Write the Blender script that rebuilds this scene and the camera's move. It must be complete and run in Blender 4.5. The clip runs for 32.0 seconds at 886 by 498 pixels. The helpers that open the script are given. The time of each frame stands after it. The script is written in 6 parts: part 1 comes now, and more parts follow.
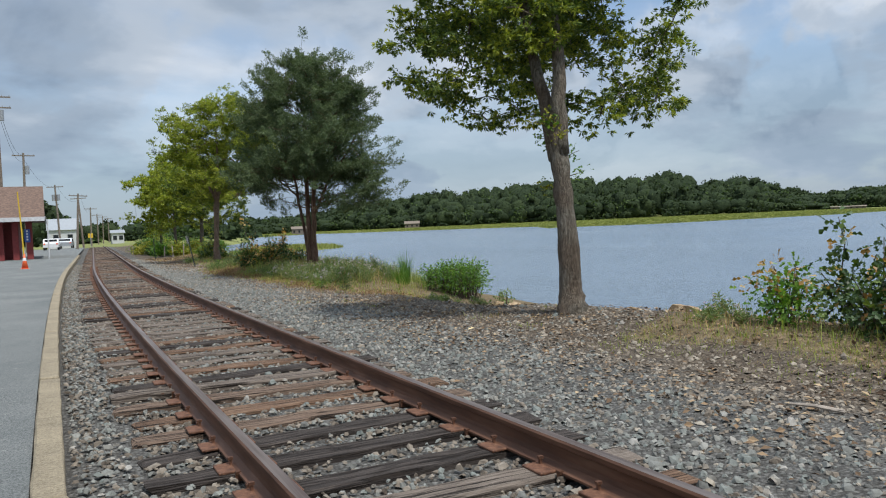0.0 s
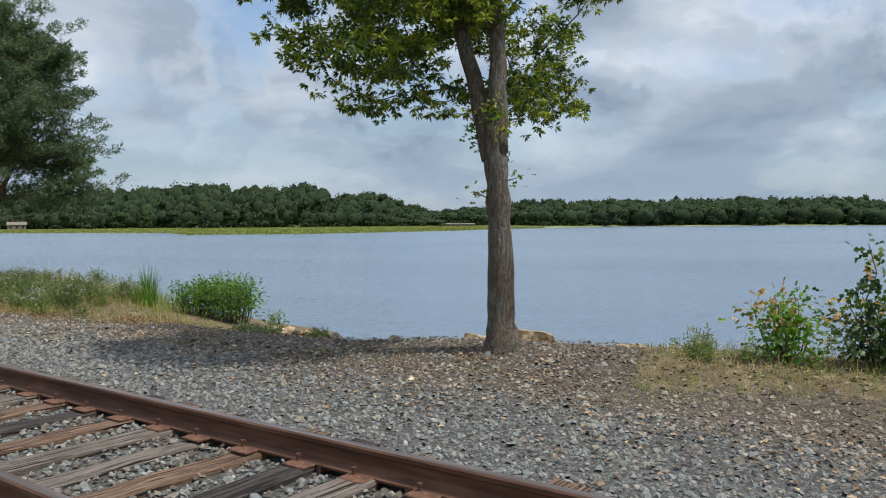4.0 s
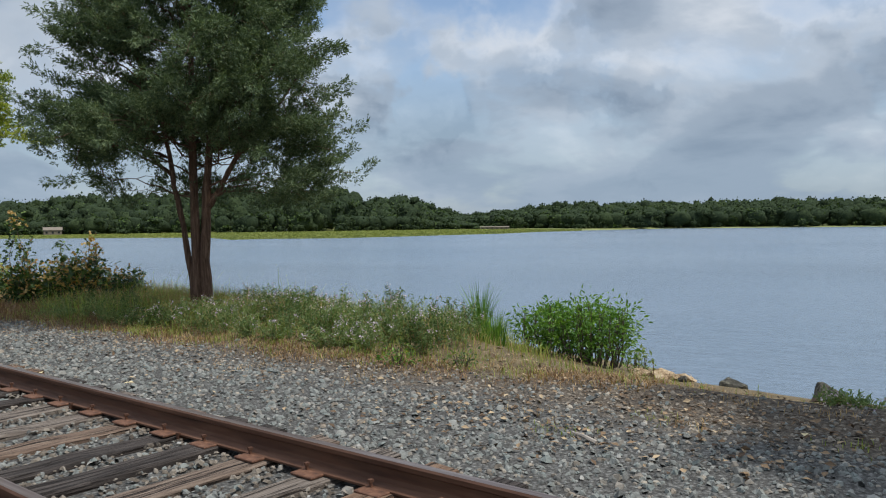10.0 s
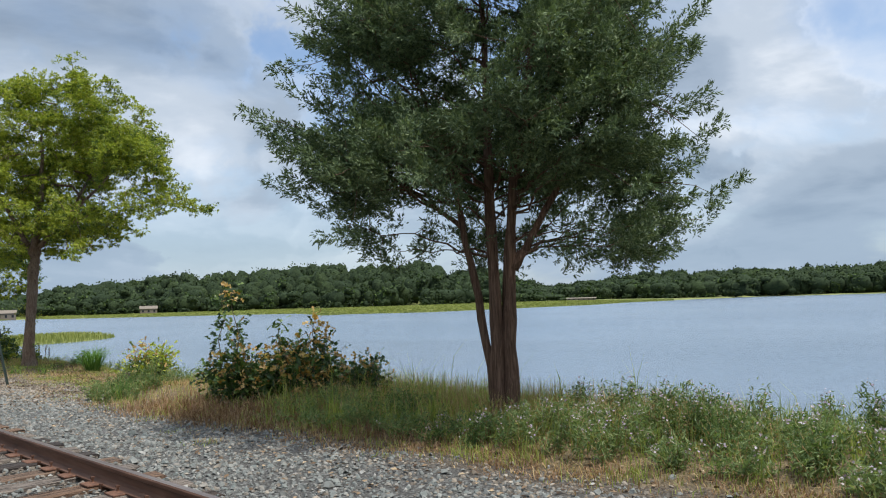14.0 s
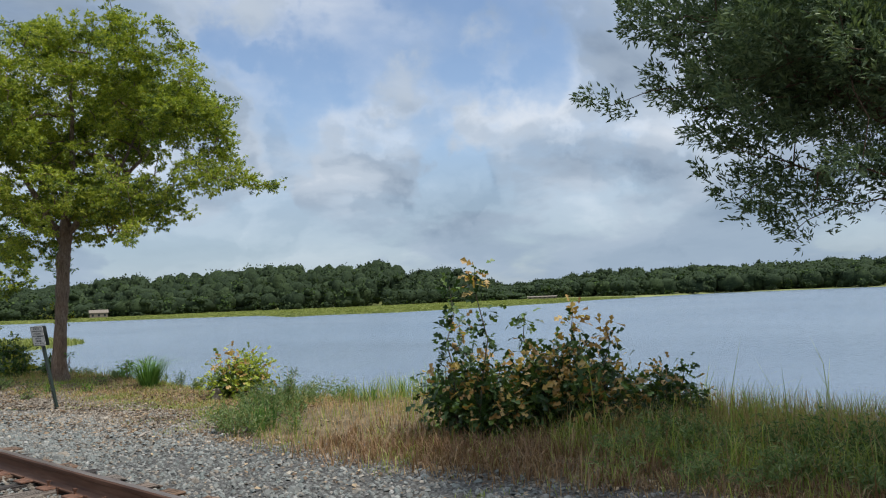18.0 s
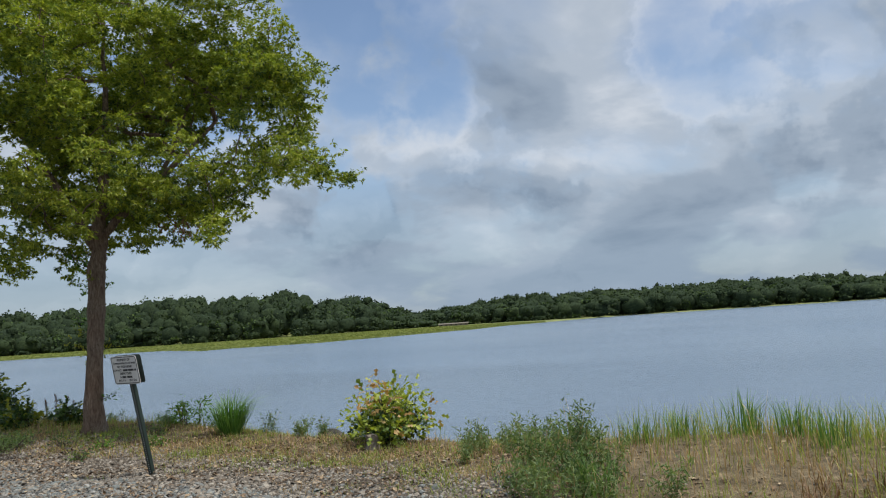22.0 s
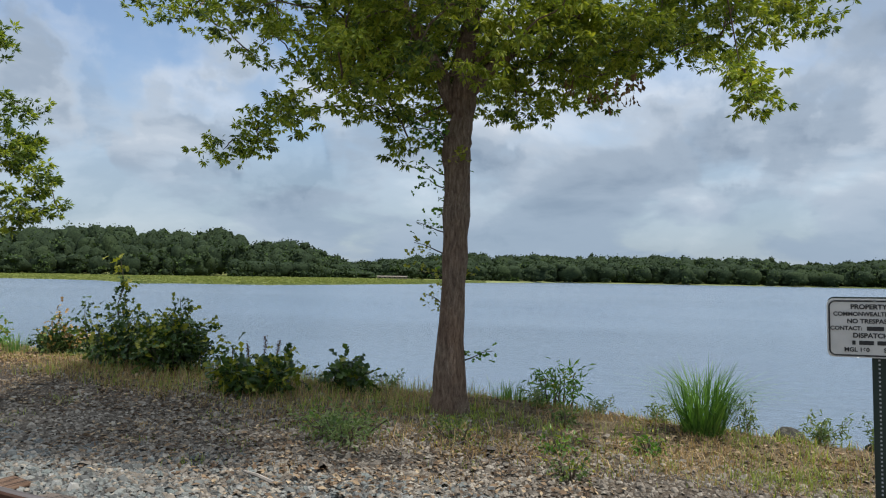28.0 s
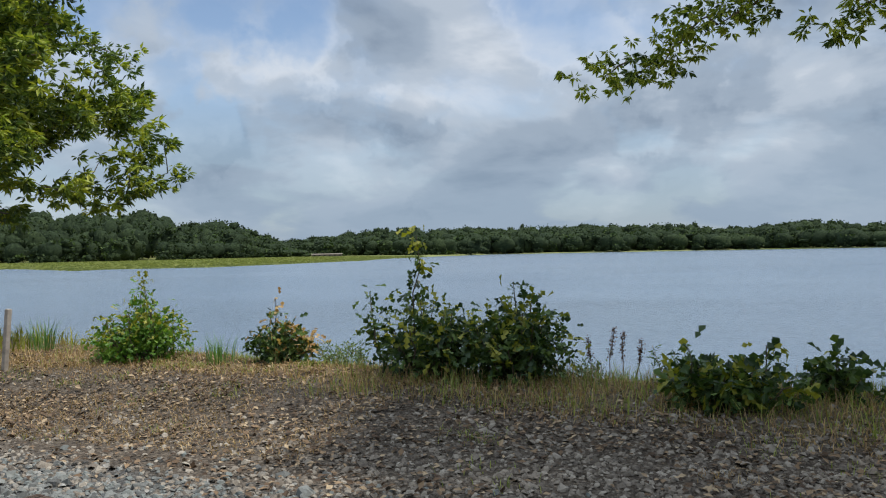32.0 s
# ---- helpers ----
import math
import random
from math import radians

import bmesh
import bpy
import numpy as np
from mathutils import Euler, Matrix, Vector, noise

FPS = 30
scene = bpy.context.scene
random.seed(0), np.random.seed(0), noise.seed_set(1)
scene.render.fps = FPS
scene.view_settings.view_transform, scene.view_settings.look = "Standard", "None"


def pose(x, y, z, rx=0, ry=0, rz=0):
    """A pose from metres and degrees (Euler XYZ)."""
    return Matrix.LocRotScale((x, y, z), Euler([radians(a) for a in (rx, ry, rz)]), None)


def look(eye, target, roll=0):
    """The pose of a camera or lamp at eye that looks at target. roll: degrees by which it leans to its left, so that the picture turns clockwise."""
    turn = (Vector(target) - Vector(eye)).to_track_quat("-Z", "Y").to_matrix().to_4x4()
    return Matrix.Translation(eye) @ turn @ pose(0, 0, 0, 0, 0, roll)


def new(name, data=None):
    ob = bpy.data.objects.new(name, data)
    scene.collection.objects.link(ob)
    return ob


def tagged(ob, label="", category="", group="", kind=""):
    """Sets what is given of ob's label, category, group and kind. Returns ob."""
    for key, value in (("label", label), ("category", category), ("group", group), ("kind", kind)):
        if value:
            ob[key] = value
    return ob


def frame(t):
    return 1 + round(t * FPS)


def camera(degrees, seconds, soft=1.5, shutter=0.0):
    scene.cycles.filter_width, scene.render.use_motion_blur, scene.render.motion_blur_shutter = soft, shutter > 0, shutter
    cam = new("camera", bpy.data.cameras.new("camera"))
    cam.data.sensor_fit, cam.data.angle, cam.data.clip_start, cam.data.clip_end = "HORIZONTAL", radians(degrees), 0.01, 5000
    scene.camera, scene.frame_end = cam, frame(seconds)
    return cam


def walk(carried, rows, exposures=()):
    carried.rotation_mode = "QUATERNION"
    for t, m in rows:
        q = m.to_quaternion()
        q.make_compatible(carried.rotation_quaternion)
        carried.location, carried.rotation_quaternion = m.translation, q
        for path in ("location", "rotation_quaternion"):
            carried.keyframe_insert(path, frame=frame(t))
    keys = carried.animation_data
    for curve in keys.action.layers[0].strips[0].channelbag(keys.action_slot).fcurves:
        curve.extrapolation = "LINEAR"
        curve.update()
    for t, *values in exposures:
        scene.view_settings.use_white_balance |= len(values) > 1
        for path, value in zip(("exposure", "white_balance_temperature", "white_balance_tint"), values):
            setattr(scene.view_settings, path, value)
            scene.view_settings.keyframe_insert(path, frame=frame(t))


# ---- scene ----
cam = camera(59.89, 32.0, soft=1.15)
PATH = [
    (0.0, pose(-1.719, 5.817, 1.393, 88.07, 2.52, -27.21)),
    (0.5, pose(-1.832, 6.149, 1.477, 85.66, -0.44, -29.29)),
    (1.0, pose(-1.981, 6.591, 1.491, 84.75, -2.72, -36.40)),
    (1.5, pose(-2.073, 7.191, 1.520, 86.37, -2.18, -47.12)),
    (2.0, pose(-2.178, 7.762, 1.530, 86.83, -1.14, -53.45)),
    (2.5, pose(-2.268, 8.344, 1.529, 90.03, 0.68, -54.93)),
    (4.5, pose(-2.749, 10.560, 1.500, 87.54, 0.24, -54.09)),
    (5.0, pose(-2.775, 11.164, 1.506, 87.96, -1.47, -52.99)),
    (5.5, pose(-2.814, 11.779, 1.500, 86.89, -2.42, -51.80)),
    (6.0, pose(-2.821, 12.426, 1.512, 87.45, -1.78, -51.91)),
    (6.5, pose(-2.830, 13.077, 1.527, 89.32, -0.45, -52.75)),
    (7.0, pose(-2.794, 13.746, 1.524, 89.72, 1.33, -53.88)),
    (7.5, pose(-2.738, 14.358, 1.523, 90.82, 2.28, -56.26)),
    (8.0, pose(-2.676, 14.958, 1.515, 89.88, 1.44, -53.19)),
    (8.5, pose(-2.581, 15.648, 1.512, 88.62, 1.04, -52.75)),
    (9.0, pose(-2.534, 16.312, 1.492, 88.34, 0.36, -53.06)),
    (9.5, pose(-2.495, 16.997, 1.503, 88.84, 0.64, -53.17)),
    (10.0, pose(-2.430, 17.687, 1.494, 88.31, 0.67, -52.69)),
    (10.5, pose(-2.344, 18.364, 1.488, 90.06, 0.78, -50.22)),
    (11.0, pose(-2.280, 19.051, 1.492, 91.98, 0.39, -48.20)),
    (11.5, pose(-2.222, 19.744, 1.489, 93.34, 0.63, -45.17)),
    (12.0, pose(-2.154, 20.421, 1.491, 93.54, 0.77, -41.12)),
    (12.5, pose(-2.050, 21.090, 1.503, 93.25, 0.71, -38.77)),
    (13.0, pose(-2.009, 21.736, 1.508, 92.84, 0.71, -41.92)),
    (13.5, pose(-1.915, 22.420, 1.506, 93.44, 1.00, -44.91)),
    (15.5, pose(-2.074, 24.980, 1.542, 93.78, 3.45, -50.72)),
    (16.0, pose(-2.022, 25.736, 1.531, 94.36, 3.41, -51.33)),
    (16.5, pose(-1.954, 26.486, 1.523, 95.59, 3.65, -51.45)),
    (17.0, pose(-1.887, 27.237, 1.516, 96.17, 3.03, -51.51)),
    (17.5, pose(-1.884, 27.984, 1.490, 94.29, 3.25, -50.79)),
    (18.0, pose(-1.887, 28.746, 1.486, 93.75, 2.36, -50.54)),
    (18.5, pose(-1.889, 29.486, 1.476, 93.38, 2.20, -50.74)),
    (19.0, pose(-1.874, 30.198, 1.453, 94.46, 2.33, -50.69)),
    (19.5, pose(-1.897, 30.929, 1.440, 95.17, 2.32, -50.68)),
    (20.0, pose(-1.909, 31.635, 1.439, 93.55, 0.82, -52.39)),
    (20.5, pose(-1.894, 32.387, 1.430, 93.81, 0.90, -55.34)),
    (21.0, pose(-1.916, 33.059, 1.436, 95.96, 2.34, -57.29)),
    (21.5, pose(-1.939, 33.763, 1.432, 95.35, 4.16, -58.54)),
    (22.0, pose(-1.901, 34.414, 1.447, 95.50, 3.81, -57.84)),
    (22.5, pose(-1.859, 35.100, 1.444, 94.25, 1.54, -56.42)),
    (23.0, pose(-1.823, 35.803, 1.453, 92.76, 0.73, -54.40)),
    (23.5, pose(-1.810, 36.524, 1.452, 92.56, 2.58, -54.05)),
    (24.0, pose(-1.737, 37.265, 1.452, 94.38, 2.33, -54.03)),
    (24.5, pose(-1.688, 37.966, 1.439, 95.22, -0.36, -54.35)),
    (26.5, pose(-1.381, 40.781, 1.419, 90.82, 1.51, -64.77)),
    (27.0, pose(-1.239, 41.441, 1.425, 92.35, 1.34, -61.99)),
    (27.5, pose(-1.180, 42.136, 1.417, 93.31, 0.14, -62.42)),
    (28.0, pose(-1.074, 42.877, 1.397, 92.03, -0.94, -63.45)),
    (28.5, pose(-1.054, 43.613, 1.402, 90.71, -1.48, -67.70)),
    (29.0, pose(-1.076, 44.335, 1.389, 90.27, -0.52, -71.46)),
    (29.5, pose(-1.073, 45.048, 1.403, 89.98, 0.57, -73.52)),
    (30.0, pose(-1.002, 45.790, 1.390, 90.51, 1.40, -71.13)),
    (30.5, pose(-0.910, 46.503, 1.393, 91.60, -0.17, -69.07)),
    (31.0, pose(-0.860, 47.209, 1.388, 90.47, -1.91, -68.14)),
    (31.5, pose(-0.834, 47.935, 1.373, 91.12, -0.67, -68.71)),
    (32.0, pose(-0.828, 48.653, 1.372, 90.14, 1.12, -69.02)),
]
walk(cam, PATH, [(0, .04), (2, .07), (5, .08), (9, -.06), (13, .21), (16, .32), (18, .10), (20, -.09), (22, -.09), (24, -.07), (27, .04), (29, .10), (32, .0)])

# ---- world, sun ----
SUN_BEARING, SUN_HEIGHT = 163.0, 64.0
world = bpy.data.worlds.new("partly_cloudy_sky")
scene.world = world
world.use_nodes = True
wn, wl = world.node_tree.nodes, world.node_tree.links
wn.clear()


def wnode(kind, **props):
    n = wn.new(kind)
    for k, v in props.items():
        n.inputs[k].default_value = v
    return n


w_out = wn.new("ShaderNodeOutputWorld")
w_sky = wn.new("ShaderNodeTexSky")
w_sky.sky_type, w_sky.sun_disc = "NISHITA", False
w_sky.sun_elevation, w_sky.sun_rotation = radians(SUN_HEIGHT), radians(SUN_BEARING)
w_sky.air_density, w_sky.dust_density, w_sky.ozone_density = 1.0, 0.6, 1.5
w_blue = wnode("ShaderNodeBackground", Strength=0.14)
wl.new(w_sky.outputs[0], w_blue.inputs[0])
w_co = wn.new("ShaderNodeTexCoord")
w_sep = wn.new("ShaderNodeSeparateXYZ")
wl.new(w_co.outputs["Generated"], w_sep.inputs[0])


def wmath(op, a, b=None):
    n = wn.new("ShaderNodeMath")
    n.operation = op
    for i, s in enumerate((a, b)):
        if s is None:
            continue
        if isinstance(s, (int, float)):
            n.inputs[i].default_value = s
        else:
            wl.new(s, n.inputs[i])
    return n.outputs[0]


w_up = wmath("ADD", wmath("MAXIMUM", w_sep.outputs[2], 0.0), 0.30)
w_flat = wn.new("ShaderNodeCombineXYZ")
wl.new(wmath("DIVIDE", w_sep.outputs[0], w_up), w_flat.inputs[0])
wl.new(wmath("DIVIDE", w_sep.outputs[1], w_up), w_flat.inputs[1])
wl.new(wmath("MULTIPLY", w_sep.outputs[2], 1.2), w_flat.inputs[2])


def wnoise(scale, detail, rough, shift, distort=0.0):
    mp = wn.new("ShaderNodeMapping")
    mp.inputs["Location"].default_value = shift
    wl.new(w_flat.outputs[0], mp.inputs[0])
    n = wnode("ShaderNodeTexNoise", Scale=scale, Detail=detail, Roughness=rough, Distortion=distort)
    wl.new(mp.outputs[0], n.inputs["Vector"])
    return n.outputs[0]


def wramp(value, stops):
    n = wn.new("ShaderNodeValToRGB")
    n.color_ramp.interpolation = "EASE"
    el = n.color_ramp.elements
    el[0].position, el[0].color = stops[0][0], (*stops[0][1], 1)
    el[1].position, el[1].color = stops[-1][0], (*stops[-1][1], 1)
    for p, c in stops[1:-1]:
        e = el.new(p)
        e.color = (*c, 1)
    wl.new(value, n.inputs[0])
    return n.outputs[0]


w_wob = wnode("ShaderNodeTexNoise", Scale=5.0, Detail=6.0, Roughness=0.55)
wl.new(w_co.outputs["Generated"], w_wob.inputs["Vector"])
w_wsub = wn.new("ShaderNodeVectorMath")
w_wsub.operation = "SUBTRACT"
wl.new(w_wob.outputs["Color"], w_wsub.inputs[0])
w_wsub.inputs[1].default_value = (0.5, 0.5, 0.5)
w_wmul = wn.new("ShaderNodeVectorMath")
w_wmul.operation = "MULTIPLY_ADD"
wl.new(w_wsub.outputs[0], w_wmul.inputs[0])
w_wmul.inputs[1].default_value = (0.19, 0.19, 0.12)
wl.new(w_co.outputs["Generated"], w_wmul.inputs[2])


def wspots(value, spots):
    """Lowers or raises the noise round some directions: blue gaps, bright heads and grey undersides of the clouds."""
    for bearing, height, radius, amount in spots:
        b_, h_ = radians(bearing), radians(height)
        dot = wn.new("ShaderNodeVectorMath")
        dot.operation = "DOT_PRODUCT"
        wl.new(w_wmul.outputs[0], dot.inputs[0])
        dot.inputs[1].default_value = (math.sin(b_) * math.cos(h_), math.cos(b_) * math.cos(h_), math.sin(h_))
        rng_ = wn.new("ShaderNodeMapRange")
        rng_.interpolation_type = "SMOOTHSTEP"
        wl.new(dot.outputs["Value"], rng_.inputs["Value"])
        for k_, v_ in (("From Min", math.cos(radians(radius))), ("From Max", 1.0), ("To Min", 0.0), ("To Max", amount)):
            rng_.inputs[k_].default_value = v_
        value = wmath("ADD", value, rng_.outputs["Result"])
    return value


w_cover = wramp(wspots(wmath("ADD", wmath("MULTIPLY", wnoise(1.4, 9.0, 0.50, (3.1, 1.7, 0.4), 0.2), 0.70), wmath("MULTIPLY", wnoise(4.4, 7.0, 0.50, (1.3, 4.1, 2.2), 0.3), 0.30)),
                       [(33, 11, 10, -.07), (44, 17, 11, -.085), (51, 21, 11, -.075), (59, 15.5, 8, -.03), (64, 23, 13, -.06), (76, 16, 12, -.06), (83, 17, 10, -.04), (20, 12, 9, -.06), (28, 26, 9, -.06), (95, 22, 8, -.05)]),
                [(0.23, (0.04, 0.04, 0.04)), (0.55, (1, 1, 1))])
w_tone = wramp(wspots(wmath("ADD", wnoise(1.8, 9.0, 0.52, (7.3, 2.2, 1.1), 0.25), wmath("MULTIPLY", wmath("SUBTRACT", 1.0, w_cover), 0.08)),
                      [(66, 18, 9, .09), (78, 13, 9, .08), (38, 11, 8, .07), (44, 12, 8, .05), (53, 12, 8, .04), (27, 19, 9, .05), (84, 19, 9, .05), (73, 7.5, 9, -.08), (46, 6.5, 8, -.05), (59, 6, 7, -.04), (32, 6, 12, -.06), (46, 5, 10, -.05), (85, 7, 9, -.05), (95, 12, 9, -.05)]),
               [(0.30, (0.200, 0.257, 0.340)), (0.45, (0.312, 0.377, 0.463)), (0.56, (0.442, 0.503, 0.582)), (0.69, (0.65, 0.69, 0.745))])
w_low = wramp(w_sep.outputs[2], [(0.0, (1, 1, 1)), (0.17, (0, 0, 0))])
w_veil = wramp(w_sep.outputs[2], [(0.0, (1, 1, 1)), (0.10, (0.9, 0.9, 0.9)), (0.25, (0, 0, 0))])
w_haze = wn.new("ShaderNodeMix")
w_haze.data_type = "RGBA"
wl.new(wmath("MULTIPLY", w_low, 0.85), w_haze.inputs[0])
wl.new(w_tone, w_haze.inputs[6])
w_haze.inputs[7].default_value = (0.245, 0.335, 0.46, 1)
w_cloud = wnode("ShaderNodeBackground", Strength=1.22)
wl.new(w_haze.outputs[2], w_cloud.inputs[0])
# clouds overhead are thinner and brighter than towards the horizon
w_zen = wn.new("ShaderNodeMapRange")
w_zen.interpolation_type = "SMOOTHSTEP"
wl.new(w_sep.outputs[2], w_zen.inputs["Value"])
for k_, v_ in (("From Min", 0.40), ("From Max", 1.0), ("To Min", 1.09), ("To Max", 3.3)):
    w_zen.inputs[k_].default_value = v_
wl.new(w_zen.outputs["Result"], w_cloud.inputs["Strength"])
w_mix = wn.new("ShaderNodeMixShader")
wl.new(wmath("MULTIPLY", wmath("MAXIMUM", w_cover, wmath("MULTIPLY", w_veil, 0.85)), 0.93), w_mix.inputs[0])
wl.new(w_blue.outputs[0], w_mix.inputs[1])
wl.new(w_cloud.outputs[0], w_mix.inputs[2])
wl.new(w_mix.outputs[0], w_out.inputs[0])

sun = new("sun", bpy.data.lights.new("sun", "SUN"))
sun.data.energy, sun.data.angle, sun.data.color = 3.8, radians(3.0), (1.0, 0.965, 0.90)
_b, _h = radians(SUN_BEARING), radians(SUN_HEIGHT)
sun.matrix_world = look((30 * math.sin(_b) * math.cos(_h), 30 * math.cos(_b) * math.cos(_h) + 25, 30 * math.sin(_h)), (0, 25, 0))


# ---- materials ----
class Mat:
    """A node material with a few short cuts."""

    def __init__(self, name, rough=0.8, metal=0.0, spec=0.5):
        self.m = bpy.data.materials.new(name)
        self.m.use_nodes = True
        self.nt = self.m.node_tree
        self.b = self.nt.nodes["Principled BSDF"]
        self.b.inputs["Roughness"].default_value = rough
        self.b.inputs["Metallic"].default_value = metal
        self.b.inputs["Specular IOR Level"].default_value = spec
        self.co = self.nt.nodes.new("ShaderNodeTexCoord").outputs["Object"]

    def n(self, kind):
        return self.nt.nodes.new(kind)

    def link(self, a, b):
        self.nt.links.new(a, b)

    def put(self, s, v):
        if isinstance(v, (int, float)):
            s.default_value = v
        elif isinstance(v, tuple):
            s.default_value = (*v, 1) if len(v) == 3 and len(s.default_value) == 4 else v
        else:
            self.link(v, s)

    def stretch(self, scale, add=None):
        mp = self.n("ShaderNodeMapping")
        mp.inputs["Scale"].default_value = scale
        self.link(self.co, mp.inputs[0])
        if add is not None:
            self.link(add, mp.inputs["Location"])
        return mp.outputs[0]

    def noise(self, scale, detail=4.0, rough=0.55, vec=None, distort=0.0):
        n = self.n("ShaderNodeTexNoise")
        self.link(vec or self.co, n.inputs["Vector"])
        for k, v in (("Scale", scale), ("Detail", detail), ("Roughness", rough), ("Distortion", distort)):
            n.inputs[k].default_value = v
        return n.outputs[0]

    def cells(self, scale, out="Distance", vec=None, feature="F1"):
        n = self.n("ShaderNodeTexVoronoi")
        n.feature = feature
        self.link(vec or self.co, n.inputs["Vector"])
        n.inputs["Scale"].default_value = scale
        return n.outputs[out]

    def ramp(self, value, *stops):
        n = self.n("ShaderNodeValToRGB")
        el = n.color_ramp.elements
        el[0].position, el[1].position = stops[0][0], stops[-1][0]
        for p, _ in stops[1:-1]:
            el.new(p)
        for e, (p, c) in zip(sorted(el, key=lambda e: e.position), stops):
            e.color = (*c, 1) if isinstance(c, tuple) else (c, c, c, 1)
        self.link(value, n.inputs[0])
        return n.outputs[0]

    def mix(self, f, a, b, how="MIX"):
        n = self.n("ShaderNodeMix")
        n.data_type, n.blend_type = "RGBA", how
        self.put(n.inputs[0], f)
        self.put(n.inputs[6], a)
        self.put(n.inputs[7], b)
        return n.outputs[2]

    def math(self, op, a, b=0.0):
        n = self.n("ShaderNodeMath")
        n.operation = op
        self.put(n.inputs[0], a)
        self.put(n.inputs[1], b)
        return n.outputs[0]

    def bump(self, height, strength=0.5, dist=0.01):
        n = self.n("ShaderNodeBump")
        n.inputs["Strength"].default_value, n.inputs["Distance"].default_value = strength, dist
        self.link(height, n.inputs["Height"])
        self.link(n.outputs[0], self.b.inputs["Normal"])

    def attr(self, name):
        n = self.n("ShaderNodeAttribute")
        n.attribute_name = name
        return n.outputs["Fac"]

    def island(self):
        return self.n("ShaderNodeNewGeometry").outputs["Random Per Island"]

    def chance(self):
        return self.n("ShaderNodeObjectInfo").outputs["Random"]

    def color(self, c):
        self.put(self.b.inputs["Base Color"], c)
        return self

    def rough(self, c):
        self.put(self.b.inputs["Roughness"], c)
        return self


def leafy(name, dark, mid, light, gloss=0.42, through_share=0.38):
    """Foliage: every leaf its own tone, lit through from behind."""
    k = Mat(name, gloss, spec=0.35 if gloss < .75 else 0.1)
    tone = k.ramp(k.math("ADD", k.math("MULTIPLY", k.island(), 0.75), k.math("MULTIPLY", k.noise(0.9, 2.0), 0.3)), (0.15, dark), (0.55, mid), (0.92, light))
    k.color(tone)
    tr = k.n("ShaderNodeBsdfTranslucent")
    k.link(k.mix(1.0, tone, (1.25, 1.3, 0.55), "MULTIPLY"), tr.inputs[0])
    ms = k.n("ShaderNodeMixShader")
    ms.inputs[0].default_value = through_share
    k.link(k.b.outputs[0], ms.inputs[1])
    k.link(tr.outputs[0], ms.inputs[2])
    k.link(ms.outputs[0], k.nt.nodes["Material Output"].inputs[0])
    return k.m


OAK_LEAF = leafy("oak_leaf", (0.040, 0.074, 0.017), (0.092, 0.145, 0.028), (0.20, 0.25, 0.046), 0.45, 0.26)
# yellower oak leaf with the brightness of sunlight put into its colour
OAK_SUNLEAF = leafy("oak_leaf_yellow_sunlit", (0.13, 0.185, 0.026), (0.28, 0.335, 0.042), (0.44, 0.44, 0.066), 0.45, 0.34)
CEDAR_LEAF = leafy("cedar_scale_leaf", (0.055, 0.088, 0.045), (0.108, 0.155, 0.072), (0.20, 0.25, 0.125), 0.62, 0.18)
BUSH_LEAF = leafy("bush_leaf", (0.018, 0.040, 0.012), (0.045, 0.086, 0.020), (0.125, 0.185, 0.036), 0.45, 0.22)
HERB_DARK = leafy("deep_green_herb", (0.055, 0.095, 0.035), (0.11, 0.165, 0.06), (0.20, 0.26, 0.10), 0.5, 0.45)
LIGHT_LEAF = leafy("fresh_green_leaf", (0.05, 0.13, 0.018), (0.11, 0.22, 0.03), (0.19, 0.31, 0.05))
RED_LEAF = leafy("reddish_new_leaf", (0.22, 0.12, 0.035), (0.42, 0.245, 0.085), (0.56, 0.40, 0.18))
YELLOW_LEAF = leafy("yellow_green_leaf", (0.14, 0.16, 0.02), (0.26, 0.26, 0.03), (0.36, 0.34, 0.06))
GREEN_GRASS = leafy("green_grass", (0.135, 0.18, 0.040), (0.25, 0.30, 0.072), (0.41, 0.42, 0.14), 0.55, 0.45)
GREY_GRASS = leafy("grey_green_herb", (0.095, 0.145, 0.058), (0.165, 0.225, 0.092), (0.275, 0.325, 0.155), 0.6, 0.45)
RUST_GRASS = leafy("reddish_dry_grass", (0.12, 0.062, 0.032), (0.225, 0.128, 0.068), (0.37, 0.25, 0.14), 0.7, 0.25)
DRY_GRASS = leafy("dry_grass", (0.22, 0.135, 0.062), (0.37, 0.24, 0.115), (0.52, 0.38, 0.20), 0.65, 0.25)
REED = leafy("reed_blade", (0.06, 0.13, 0.03), (0.10, 0.21, 0.045), (0.17, 0.28, 0.08), 0.5)
MARSH = leafy("marsh_grass", (0.19, 0.22, 0.060), (0.235, 0.262, 0.073), (0.285, 0.30, 0.092), 0.7, 0.25)
DOCK_SEED = leafy("dock_seed", (0.05, 0.022, 0.014), (0.10, 0.045, 0.028), (0.17, 0.085, 0.05), 0.8, 0.1)
PETAL = leafy("pale_petal", (0.36, 0.26, 0.40), (0.50, 0.41, 0.52), (0.64, 0.58, 0.64), 0.6)
FAR_LEAF = leafy("far_wood_leaf", (0.020, 0.033, 0.016), (0.038, 0.058, 0.026), (0.064, 0.088, 0.038), 0.85, 0.12)
FAR_LEAF_FRESH = leafy("far_wood_leaf_fresh", (0.034, 0.058, 0.020), (0.060, 0.095, 0.030), (0.092, 0.128, 0.042), 0.85, 0.12)

